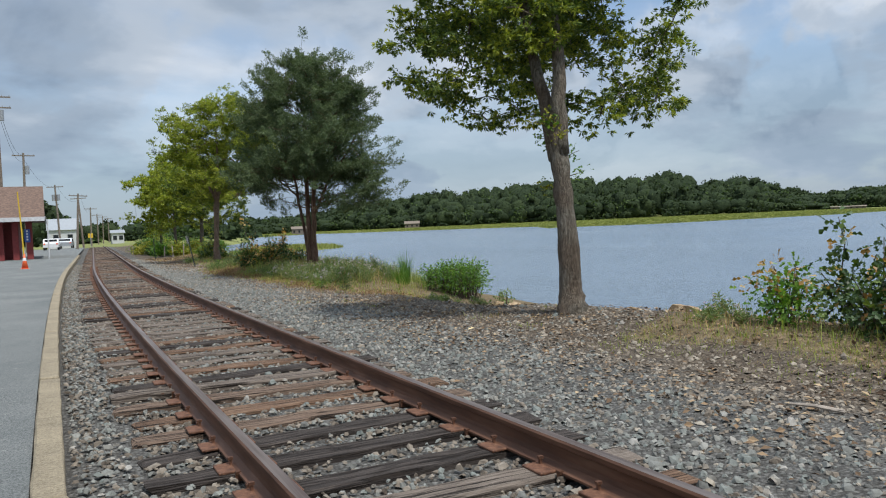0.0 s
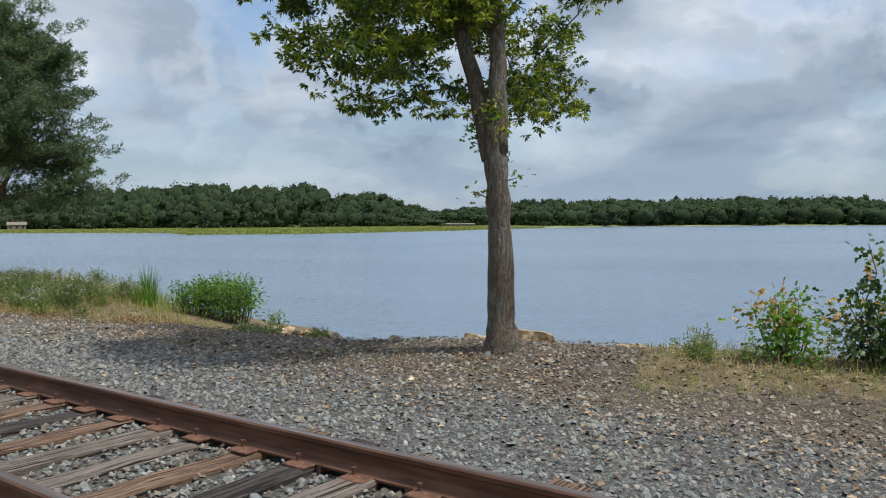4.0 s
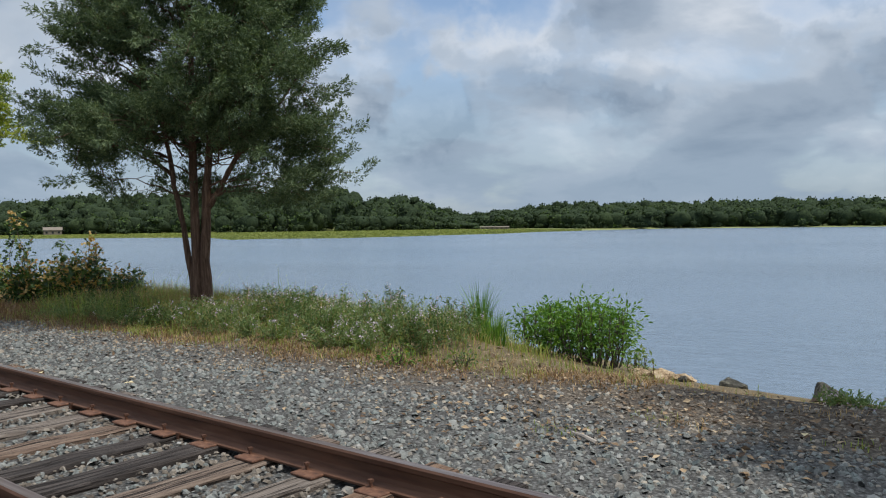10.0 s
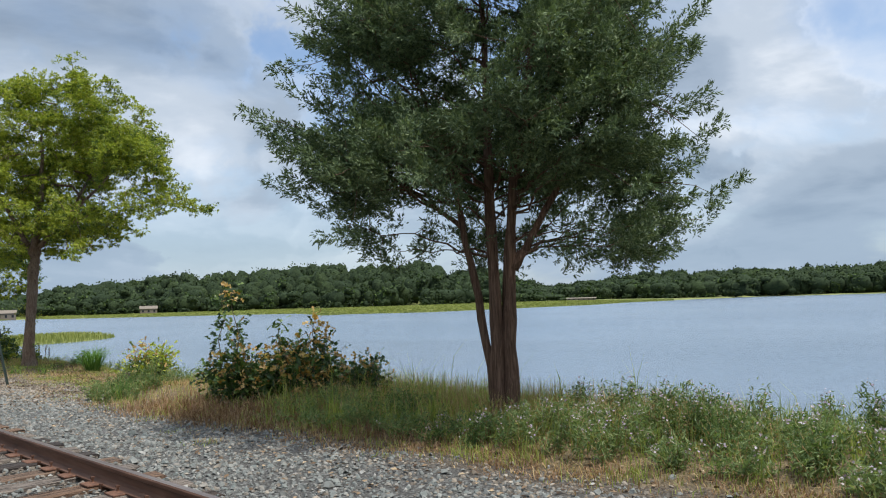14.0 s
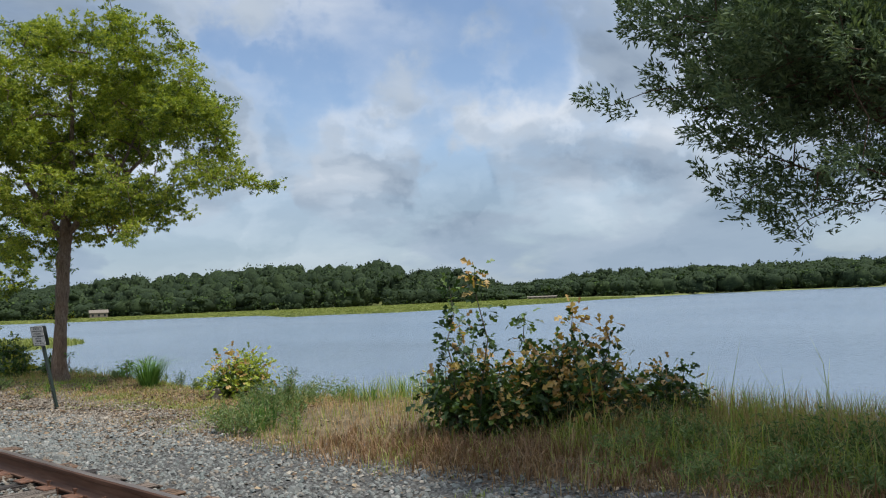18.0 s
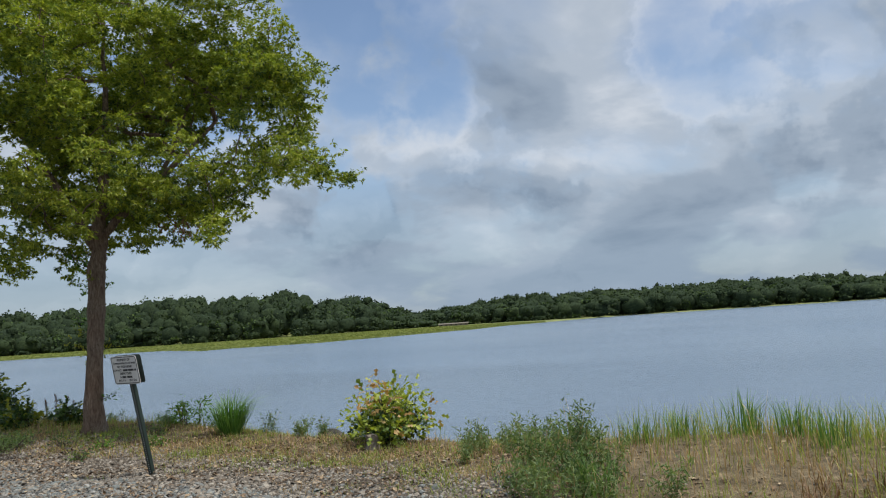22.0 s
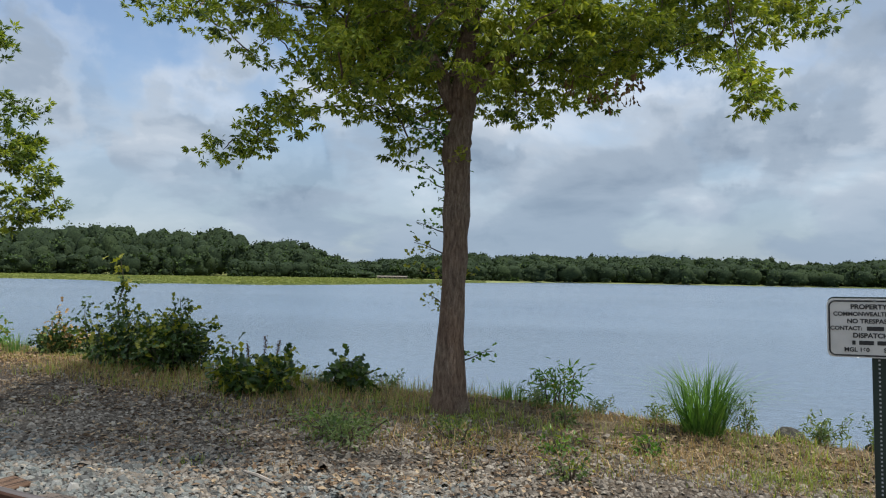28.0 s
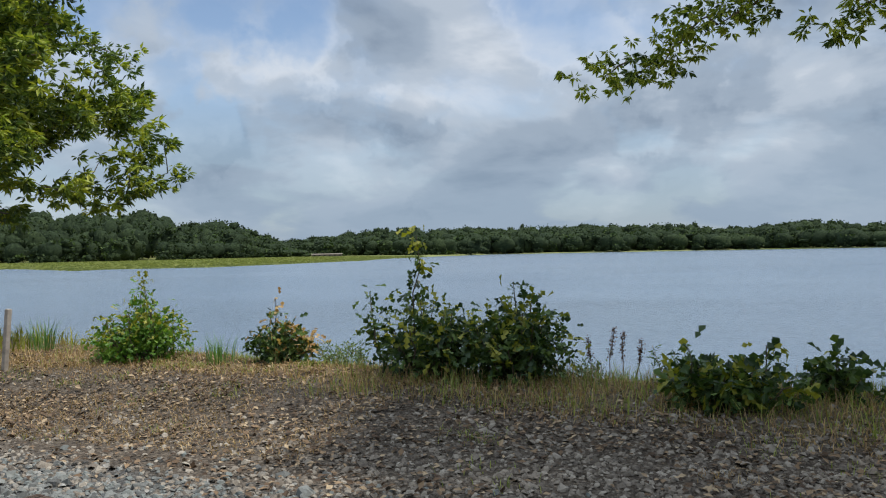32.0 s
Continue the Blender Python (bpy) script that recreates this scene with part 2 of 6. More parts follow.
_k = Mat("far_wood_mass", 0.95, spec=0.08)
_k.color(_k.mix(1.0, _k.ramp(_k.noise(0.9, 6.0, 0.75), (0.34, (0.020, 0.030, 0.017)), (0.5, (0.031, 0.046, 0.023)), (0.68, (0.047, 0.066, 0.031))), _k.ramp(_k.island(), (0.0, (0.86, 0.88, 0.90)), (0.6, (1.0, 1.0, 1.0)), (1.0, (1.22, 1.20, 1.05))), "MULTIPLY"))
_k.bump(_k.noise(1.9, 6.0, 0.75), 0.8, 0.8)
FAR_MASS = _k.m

# bark: long plates, grey-brown; the cedar's is stringy and redder
def oak_bark(name, deep, low, high, low2, high2):
    """Long ridged plates; low and high: tones of the bare bark, low2 and high2 of its lichened parts."""
    k = Mat(name, 0.9, spec=0.2)
    g = k.noise(11.0, 8.0, 0.72, k.stretch((3.2, 3.2, 0.75)), 0.6)
    p = k.cells(17.0, "Distance", k.stretch((3.2, 3.2, 0.5)), "DISTANCE_TO_EDGE")
    k.color(k.mix(k.ramp(k.noise(1.7, 3.0), (0.42, 0.0), (0.66, 1.0)), k.ramp(g, (0.28, deep), (0.5, low), (0.75, high)), k.ramp(g, (0.30, deep), (0.5, low2), (0.70, high2))))
    k.bump(k.math("ADD", k.math("MULTIPLY", k.ramp(p, (0.0, 0.0), (0.25, 1.0)), 0.35), g), 0.95, 0.028)
    return k.m


OAK_BARK = oak_bark("oak_bark", (0.047, 0.038, 0.029), (0.13, 0.10, 0.075), (0.235, 0.195, 0.15), (0.175, 0.16, 0.13), (0.37, 0.35, 0.30))
OAK_BARK_BROWN = oak_bark("oak_bark_brown", (0.055, 0.036, 0.026), (0.19, 0.125, 0.088), (0.34, 0.245, 0.175), (0.215, 0.16, 0.12), (0.40, 0.32, 0.25))
_k = Mat("cedar_bark", 0.9, spec=0.2)
_g = _k.noise(8.0, 6.0, 0.65, _k.stretch((5.5, 5.5, 0.35)), 0.8)
_k.color(_k.ramp(_g, (0.28, (0.045, 0.025, 0.018)), (0.5, (0.135, 0.08, 0.055)), (0.74, (0.26, 0.165, 0.115))))
_k.bump(_g, 1.0, 0.03)
CEDAR_BARK = _k.m
_k = Mat("twig", 0.85, spec=0.2)
_k.color(_k.ramp(_k.noise(20.0, 3.0), (0.3, (0.055, 0.04, 0.03)), (0.7, (0.15, 0.12, 0.09))))
TWIG = _k.m

# ground: gravel, brown soil with leaf litter, dry turf; the shares come with the mesh
_k = Mat("trackside_ground", 0.93, spec=0.25)
_big, _mid, _fine = _k.noise(0.55, 4.0, 0.6), _k.noise(5.0, 5.0, 0.65), _k.noise(38.0, 4.0, 0.7)
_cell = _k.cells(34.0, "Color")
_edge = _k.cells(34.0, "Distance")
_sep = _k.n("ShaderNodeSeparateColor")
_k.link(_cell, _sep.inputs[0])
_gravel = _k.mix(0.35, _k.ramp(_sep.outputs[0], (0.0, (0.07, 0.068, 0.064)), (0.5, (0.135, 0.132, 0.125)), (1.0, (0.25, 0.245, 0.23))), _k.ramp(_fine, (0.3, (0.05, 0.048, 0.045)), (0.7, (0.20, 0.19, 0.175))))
# gaps between pebbles are painted dark, standing in for the shade there
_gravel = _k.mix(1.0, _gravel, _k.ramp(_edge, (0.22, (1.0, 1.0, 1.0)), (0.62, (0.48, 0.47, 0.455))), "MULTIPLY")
_pebble = _k.ramp(_sep.outputs[1], (0.0, (0.052, 0.042, 0.033)), (0.5, (0.125, 0.102, 0.078)), (1.0, (0.25, 0.21, 0.165)))
_soil = _k.ramp(_k.math("ADD", _k.math("MULTIPLY", _mid, 0.6), _k.math("MULTIPLY", _fine, 0.4)), (0.32, (0.050, 0.037, 0.027)), (0.5, (0.128, 0.098, 0.070)), (0.68, (0.262, 0.207, 0.148)))
# the soil colour gets the same painted shade between its pebbles
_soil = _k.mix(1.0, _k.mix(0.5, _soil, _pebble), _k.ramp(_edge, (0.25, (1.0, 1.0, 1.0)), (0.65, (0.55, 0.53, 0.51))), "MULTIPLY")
_turf = _k.ramp(_k.math("ADD", _k.math("MULTIPLY", _mid, 0.55), _k.math("MULTIPLY", _fine, 0.45)), (0.33, (0.055, 0.042, 0.024)), (0.5, (0.14, 0.105, 0.058)), (0.68, (0.29, 0.22, 0.125)))
_far = _k.ramp(_k.noise(0.12, 6.0, 0.65), (0.35, (0.125, 0.145, 0.050)), (0.6, (0.21, 0.225, 0.072)))


def _share(name, width=0.35):
    return _k.ramp(_k.math("ADD", _k.attr(name), _k.math("MULTIPLY", _k.math("SUBTRACT", _mid, 0.5), 1.1)), (0.5 - width / 2, 0.0), (0.5 + width / 2, 1.0))


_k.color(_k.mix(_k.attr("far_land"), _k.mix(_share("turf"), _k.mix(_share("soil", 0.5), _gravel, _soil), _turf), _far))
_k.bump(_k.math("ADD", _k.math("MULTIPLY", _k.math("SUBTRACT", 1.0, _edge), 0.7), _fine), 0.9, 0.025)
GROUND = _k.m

_k = Mat("ballast_stone", 0.85, spec=0.3)
_i = _k.island()
_base = _k.ramp(_i, (0.0, (0.055, 0.054, 0.050)), (0.2, (0.118, 0.122, 0.112)), (0.45, (0.185, 0.192, 0.175)), (0.62, (0.135, 0.160, 0.148)), (0.82, (0.265, 0.262, 0.236)), (0.94, (0.185, 0.145, 0.105)), (1.0, (0.40, 0.39, 0.36)))
_k.color(_k.mix(0.3, _base, _k.ramp(_k.noise(60.0, 4.0, 0.7), (0.3, (0.07, 0.069, 0.064)), (0.7, (0.32, 0.312, 0.288)))))
_k.bump(_k.noise(90.0, 3.0), 0.4, 0.004)
STONE = _k.m
_k = Mat("brown_stone_and_litter", 0.9, spec=0.2)
_k.color(_k.mix(0.4, _k.ramp(_k.island(), (0.0, (0.062, 0.050, 0.041)), (0.35, (0.155, 0.130, 0.104)), (0.7, (0.265, 0.226, 0.180)), (1.0, (0.43, 0.385, 0.315))), _k.ramp(_k.noise(50.0, 4.0), (0.3, (0.09, 0.075, 0.06)), (0.7, (0.33, 0.28, 0.22)))))
BROWN_STONE = _k.m
_k = Mat("rail_dust_stone", 0.92, spec=0.15)
_k.color(_k.mix(0.35, _k.ramp(_k.island(), (0.0, (0.055, 0.046, 0.037)), (0.4, (0.135, 0.115, 0.092)), (0.75, (0.22, 0.19, 0.152)), (1.0, (0.34, 0.30, 0.25))), _k.ramp(_k.noise(50.0, 4.0), (0.3, (0.055, 0.044, 0.035)), (0.7, (0.22, 0.18, 0.145)))))
DUST_STONE = _k.m

_k = Mat("shore_rock_tan", 0.9, spec=0.25)
_g = _k.noise(9.0, 8.0, 0.7)
_k.color(_k.ramp(_g, (0.34, (0.13, 0.085, 0.05)), (0.5, (0.36, 0.255, 0.15)), (0.68, (0.56, 0.45, 0.31))))
_k.bump(_g, 0.9, 0.05)
TAN_ROCK = _k.m
_k = Mat("shore_rock_dark", 0.8, spec=0.3)
_g = _k.noise(11.0, 8.0, 0.72)
_k.color(_k.ramp(_g, (0.35, (0.012, 0.011, 0.009)), (0.52, (0.05, 0.045, 0.032)), (0.68, (0.17, 0.155, 0.11))))
_k.bump(_g, 0.9, 0.05)
DARK_ROCK = _k.m

# track
_k = Mat("rusty_rail_steel", 0.62, 0.35)
_g = _k.noise(14.0, 5.0, 0.6, _k.stretch((1.0, 0.12, 1.0)))
_k.color(_k.ramp(_g, (0.3, (0.060, 0.026, 0.015)), (0.55, (0.125, 0.058, 0.033)), (0.78, (0.20, 0.105, 0.065))))
_k.bump(_k.noise(160.0, 3.0), 0.25, 0.002)
RAIL_RUST = _k.m
_k = Mat("worn_rail_head", 0.42, 0.75)
_g = _k.noise(10.0, 4.0, 0.6, _k.stretch((4.0, 0.1, 1.0)))
_k.color(_k.ramp(_g, (0.3, (0.13, 0.09, 0.075)), (0.7, (0.30, 0.245, 0.215))))
RAIL_HEAD = _k.m
_k = Mat("rust_red_plate", 0.8, 0.2)
_k.color(_k.ramp(_k.noise(30.0, 5.0, 0.65), (0.3, (0.06, 0.027, 0.017)), (0.55, (0.145, 0.066, 0.037)), (0.78, (0.24, 0.125, 0.075))))
_k.bump(_k.noise(120.0, 3.0), 0.35, 0.003)
PLATE = _k.m
_k = Mat("weathered_tie_wood", 0.88, spec=0.2)
_c = _k.chance()
_v = _k.n("ShaderNodeCombineXYZ")
_k.link(_k.math("MULTIPLY", _c, 37.0), _v.inputs[0])
_k.link(_k.math("MULTIPLY", _c, 91.0), _v.inputs[1])
_g = _k.noise(7.0, 7.0, 0.68, _k.stretch((0.5, 9.0, 9.0), _v.outputs[0]), 0.4)
_crack = _k.ramp(_k.noise(3.0, 5.0, 0.6, _k.stretch((0.45, 16.0, 16.0), _v.outputs[0]), 0.3), (0.40, 0.0), (0.46, 1.0))
_grey = _k.ramp(_g, (0.28, (0.060, 0.047, 0.039)), (0.5, (0.150, 0.122, 0.101)), (0.75, (0.29, 0.245, 0.205)))
_brown = _k.ramp(_g, (0.28, (0.052, 0.031, 0.021)), (0.5, (0.145, 0.088, 0.058)), (0.75, (0.28, 0.195, 0.132)))
_tar = _k.ramp(_g, (0.28, (0.017, 0.015, 0.014)), (0.5, (0.045, 0.037, 0.033)), (0.75, (0.12, 0.10, 0.088)))
_w = _k.mix(_k.ramp(_c, (0.28, 0.0), (0.46, 1.0)), _grey, _brown)
_w = _k.mix(_k.ramp(_c, (0.70, 0.0), (0.76, 1.0)), _w, _tar)
_k.color(_k.mix(_crack, (0.02, 0.015, 0.012), _w))
_k.bump(_k.math("ADD", _g, _k.math("MULTIPLY", _crack, 1.2)), 0.9, 0.012)
TIE_WOOD = _k.m

_k = Mat("granite_kerb", 0.88)
_g = _k.noise(3.0, 5.0, 0.6)
_k.color(_k.mix(0.5, _k.ramp(_g, (0.3, (0.12, 0.092, 0.055)), (0.7, (0.33, 0.27, 0.175))), _k.ramp(_k.noise(70.0, 5.0, 0.75), (0.35, (0.07, 0.055, 0.035)), (0.65, (0.42, 0.36, 0.26)))))
_k.bump(_k.noise(60.0, 5.0, 0.75), 0.9, 0.012)
KERB = _k.m
_k = Mat("worn_asphalt", 0.92)
_fl = _k.ramp(_k.noise(9.0, 6.0, 0.8, _k.stretch((1.0, 2.4, 1.0))), (0.60, 0.0), (0.68, 1.0))
_as = _k.mix(_k.ramp(_k.noise(0.5, 4.0, 0.6), (0.4, 0.0), (0.65, 1.0)), _k.ramp(_k.noise(70.0, 5.0, 0.8), (0.36, (0.035, 0.038, 0.038)), (0.64, (0.20, 0.215, 0.21))), _k.ramp(_k.noise(70.0, 5.0, 0.8), (0.36, (0.06, 0.064, 0.063)), (0.64, (0.26, 0.27, 0.26))))
_k.color(_k.mix(_fl, _as, (0.34, 0.34, 0.31)))
_k.bump(_k.noise(75.0, 5.0, 0.8), 0.9, 0.012)
ASPHALT = _k.m

# water: calm bay with small ripples
_k = Mat("bay_water", 0.20, spec=0.5)
_k.b.inputs["IOR"].default_value = 1.33
_k.color(_k.ramp(_k.noise(0.02, 3.0), (0.3, (0.135, 0.18, 0.235)), (0.7, (0.165, 0.21, 0.262))))
_r = _k.math("ADD", _k.noise(3.4, 6.0, 0.68, _k.stretch((1.0, 0.55, 1.0)), 0.4), _k.math("MULTIPLY", _k.noise(0.9, 3.0, 0.5, _k.stretch((1.0, 0.4, 1.0)), 0.3), 0.9))
_calm = _k.ramp(_k.noise(0.035, 3.0, 0.55, _k.stretch((1.0, 0.35, 1.0))), (0.38, 0.40), (0.62, 1.0))
_bn = _k.n("ShaderNodeBump")
_bn.inputs["Distance"].default_value = 0.22
_k.link(_calm, _bn.inputs["Strength"])
_k.link(_r, _bn.inputs["Height"])
_k.link(_bn.outputs[0], _k.b.inputs["Normal"])
WATER = _k.m


def paint(name, c, rough=0.6, metal=0.0, vary=0.12):
    k = Mat(name, rough, metal)
    lo, hi = tuple(max(0, v * (1 - vary * 2)) for v in c), tuple(min(1, v * (1 + vary)) for v in c)
    k.color(k.ramp(k.noise(6.0, 5.0, 0.65), (0.3, lo), (0.7, hi)))
    return k.m


SIGN_WHITE = paint("sign_face_white", (0.62, 0.60, 0.57), 0.45, vary=0.06)
SIGN_BACK = paint("dull_aluminium", (0.33, 0.34, 0.35), 0.5, 0.6)
INK = paint("black_ink", (0.03, 0.03, 0.032), 0.6)
POST_GREEN = paint("dark_green_post", (0.02, 0.035, 0.028), 0.5)
HOLE = paint("pale_hole", (0.45, 0.47, 0.48), 0.7)
RED_PAINT = paint("red_brick_paint", (0.22, 0.035, 0.035), 0.7)
DARK_PORCH_CABLE = paint("porch_shade_and_cable", (0.05, 0.048, 0.05), 0.7)
PALE_TRIM = paint("pale_grey_trim", (0.55, 0.56, 0.58), 0.6)
SHINGLE = paint("brown_roof_shingle", (0.15, 0.095, 0.07), 0.9, vary=0.3)
BLUE_SIGN = paint("blue_sign_paint", (0.03, 0.09, 0.36), 0.4)
WHITE = paint("white_paint", (0.72, 0.73, 0.74), 0.5, vary=0.05)
ORANGE = paint("orange_cone_plastic", (0.75, 0.12, 0.03), 0.5)
YELLOW = paint("yellow_pole_paint", (0.66, 0.43, 0.03), 0.5)
POLE_WOOD = paint("grey_pole_wood", (0.20, 0.165, 0.13), 0.9, vary=0.25)
GREY_METAL = paint("grey_metal", (0.34, 0.36, 0.38), 0.5, 0.4)
GLASS_DARK = paint("car_window", (0.02, 0.024, 0.028), 0.12)
TYRE = paint("tyre_rubber", (0.02, 0.02, 0.02), 0.85)
CAR_WHITE = paint("white_car_paint", (0.70, 0.71, 0.72), 0.25, vary=0.03)
CAR_SILVER = paint("silver_car_paint", (0.42, 0.44, 0.46), 0.3, 0.5, vary=0.03)
DEAD_WOOD = paint("bleached_dead_wood", (0.36, 0.31, 0.26), 0.9, vary=0.25)


# ---- mesh helpers ----
class Acc:
    """Collects triangles for one mesh."""

    def __init__(self):
        self.v, self.f, self.mi, self.n = [], [], [], 0

    def add(self, v, f, mi=0):
        v, f = np.asarray(v, float).reshape(-1, 3), np.asarray(f, int).reshape(-1, 3)
        self.v.append(v)
        self.f.append(f + self.n)
        self.mi.append(np.full(len(f), mi))
        self.n += len(v)
        return self

    def mesh(self, name, mats, smooth=False):
        me = bpy.data.meshes.new(name)
        v, f = np.concatenate(self.v), np.concatenate(self.f)
        me.vertices.add(len(v))
        me.vertices.foreach_set("co", v.ravel())
        me.loops.add(f.size)
        me.loops.foreach_set("vertex_index", f.ravel().astype(np.int32))
        me.polygons.add(len(f))
        me.polygons.foreach_set("loop_start", np.arange(0, f.size, 3, dtype=np.int32))
        me.polygons.foreach_set("material_index", np.concatenate(self.mi).astype(np.int32))
        me.polygons.foreach_set("use_smooth", np.full(len(f), smooth))
        for m in mats if isinstance(mats, (list, tuple)) else [mats]:
            me.materials.append(m)
        me.update(calc_edges=True)
        return me


def part(name, shape, mats, parent=None, label="", smooth=False, m=None):
    """Links an Acc, a bmesh or a ready mesh as ONE object under its thing."""
    if isinstance(shape, Acc):
        me = shape.mesh(name, mats, smooth)
    elif isinstance(shape, bpy.types.Mesh):
        me = shape
    else:
        me = bpy.data.meshes.new(name)
        shape.to_mesh(me)
        shape.free()
        me.materials.append(mats)
        if smooth:
            me.polygons.foreach_set("use_smooth", np.full(len(me.polygons), True))
    ob = new(name, me)
    if parent is not None:
        ob.parent = parent
    if m is not None:
        ob.matrix_basis = m
    return tagged(ob, label)


def thing(name, m, label, category, group="", kind=""):
    ob = new(name)
    ob.empty_display_size = 0.2
    ob.matrix_basis = m
    return tagged(ob, label, category, group, kind)


BOX_F = [(0, 2, 1), (0, 3, 2), (4, 5, 6), (4, 6, 7), (0, 1, 5), (0, 5, 4), (1, 2, 6), (1, 6, 5), (2, 3, 7), (2, 7, 6), (3, 0, 4), (3, 4, 7)]


def box(lo, hi, acc=None, mi=0):
    (a, b, c), (d, e, f) = lo, hi
    v = [(a, b, c), (d, b, c), (d, e, c), (a, e, c), (a, b, f), (d, b, f), (d, e, f), (a, e, f)]
    return (acc or Acc()).add(v, BOX_F, mi)


def soft_box(lo, hi, r=0.01, segs=1):
    bm = bmesh.new()
    bmesh.ops.create_cube(bm, size=1)
    for v in bm.verts:
        v.co = Vector([l + (c + 0.5) * (h - l) for c, l, h in zip(v.co, lo, hi)])
    bmesh.ops.bevel(bm, geom=bm.edges[:], offset=r, segments=segs, affect="EDGES")
    return bm


def tube(pts, radii, sides=8, acc=None, mi=0, cap=True):
    """A tapered round limb along pts."""
    p, r = np.asarray(pts, float), np.broadcast_to(np.asarray(radii, float), (len(pts),))
    t = np.gradient(p, axis=0)
    t /= np.linalg.norm(t, axis=1)[:, None] + 1e-9
    ref = np.array([0.0, 0.0, 1.0]) if abs(t[0][2]) < 0.8 else np.array([1.0, 0.0, 0.0])
    u = np.cross(t, ref)
    u /= np.linalg.norm(u, axis=1)[:, None] + 1e-9
    w = np.cross(t, u)
    a = np.arange(sides) * 2 * np.pi / sides
    v = p[:, None] + r[:, None, None] * (u[:, None] * np.cos(a)[None, :, None] + w[:, None] * np.sin(a)[None, :, None])
    f = []
    for i in range(len(p) - 1):
        for j in range(sides):
            k = (j + 1) % sides
            q = i * sides
            f += [(q + j, q + k, q + sides + k), (q + j, q + sides + k, q + sides + j)]
    v = v.reshape(-1, 3)
    if cap:
        n = len(v)
        v = np.vstack([v, p[:1], p[-1:]])
        q = (len(p) - 1) * sides
        for j in range(sides):
            k = (j + 1) % sides
            f += [(n, k, j), (n + 1, q + j, q + k)]
    return (acc or Acc()).add(v, f, mi)


def unit(a):
    a = np.asarray(a, float)
    return a / (np.linalg.norm(a, axis=-1, keepdims=True) + 1e-9)


LEAF = {
    "kite": ([(0, 0, 0), (.45, .5, .08), (1, 0, -.06), (.45, -.5, .08)], [(0, 2, 1), (0, 3, 2)]),
    "oak": ([(0, 0, 0), (.34, .42, .05), (.44, .09, .02), (.76, .45, .06), (1, 0, -.1), (.76, -.45, .06), (.44, -.09, .02), (.34, -.42, .05)],
            [(0, 2, 1), (2, 4, 3), (0, 6, 2), (2, 6, 4), (6, 5, 4), (0, 7, 6)]),
    "broad": ([(0, 0, 0), (.18, .42, .05), (.5, .55, .10), (.72, .30, .04), (1, 0, -.1), (.72, -.30, .04), (.5, -.55, .10), (.18, -.42, .05)],
              [(0, 2, 1), (0, 3, 2), (0, 4, 3), (0, 5, 4), (0, 6, 5), (0, 7, 6)]),
}


def leaf_cloud(p, axis, length, width, rng, shape="kite", up=0.5, acc=None, mi=0):
    """Leaves at p, pointing along axis, faces turned mostly upwards."""
    tv, tf = LEAF[shape]
    tv, tf, n = np.array(tv), np.array(tf), len(p)
    axis = unit(axis)
    nrm = rng.normal(size=(n, 3)) * (1 - up) + np.array([0, 0, up * 1.6])
    side = unit(np.cross(axis, nrm))
    nrm = np.cross(side, axis)
    length, width = np.broadcast_to(length, (n,)), np.broadcast_to(width, (n,))
    v = p[:, None] + axis[:, None] * (tv[None, :, 0:1] * length[:, None, None]) + side[:, None] * (tv[None, :, 1:2] * width[:, None, None]) + nrm[:, None] * (tv[None, :, 2:3] * length[:, None, None])
    f = tf[None] + (np.arange(n) * len(tv))[:, None, None]
    return (acc or Acc()).add(v, f, mi)


def blade_field(p, height, width, rng, lean=0.35, acc=None, mi=0, heading=None):
    """Grass blades: two joints and a tip, each bending over its own way."""
    n = len(p)
    a = rng.uniform(0, 2 * np.pi, n) if heading is None else heading
    d = np.stack([np.cos(a), np.sin(a), np.zeros(n)], 1)
    s = np.stack([-np.sin(a), np.cos(a), np.zeros(n)], 1)
    h, w = np.broadcast_to(height, (n,))[:, None], np.broadcast_to(width, (n,))[:, None]
    k = (rng.uniform(0.15, 1.0, n) * lean)[:, None]
    z = np.array([0, 0, 1.0])
    mid = p + z * h * 0.55 + d * h * k * 0.35
    tip = p + z * h * (1 - 0.35 * k) + d * h * k * 1.1
    v = np.stack([p - s * w, p + s * w, mid - s * w * .75, mid + s * w * .75, tip], 1)
    f = np.array([(0, 1, 3), (0, 3, 2), (2, 3, 4)])[None] + (np.arange(n) * 5)[:, None, None]
    return (acc or Acc()).add(v, f, mi)


def ico(level):
    bm = bmesh.new()
    bmesh.ops.create_icosphere(bm, subdivisions=level, radius=1.0)
    v, f = np.array([q.co[:] for q in bm.verts]), np.array([[q.index for q in g.verts] for g in bm.faces])
    bm.free()
    return v, f


ICO2, ICO3 = ico(2), ico(3)

# ---- plan of the place ----
WATER_Z = -1.12


def sm(v, a, b):
    t = np.clip((np.asarray(v, float) - a) / (b - a), 0, 1)
    return t * t * (3 - 2 * t)


def track_x(y):
    """The track's middle line: straight, then a wide bend to the right."""
    y = np.asarray(y, float)
    q = np.clip(y - 10, 0, 36)
    return 0.00070 * q * q + np.maximum(0, y - 46) * 0.047


def crest_x(y):
    return np.interp(y, (-60, 0, 9, 12, 15, 18, 20, 22, 25, 29, 33, 37, 45, 49, 53, 60, 80, 100, 130, 160, 200, 300), (7, 6.2, 6.6, 6.1, 5.3, 4.9, 4.7, 5.0, 6.5, 6.9, 7.1, 7.2, 7.35, 7.1, 7.3, 8.6, 9.2, 10.5, 15, 26, 40, 60))


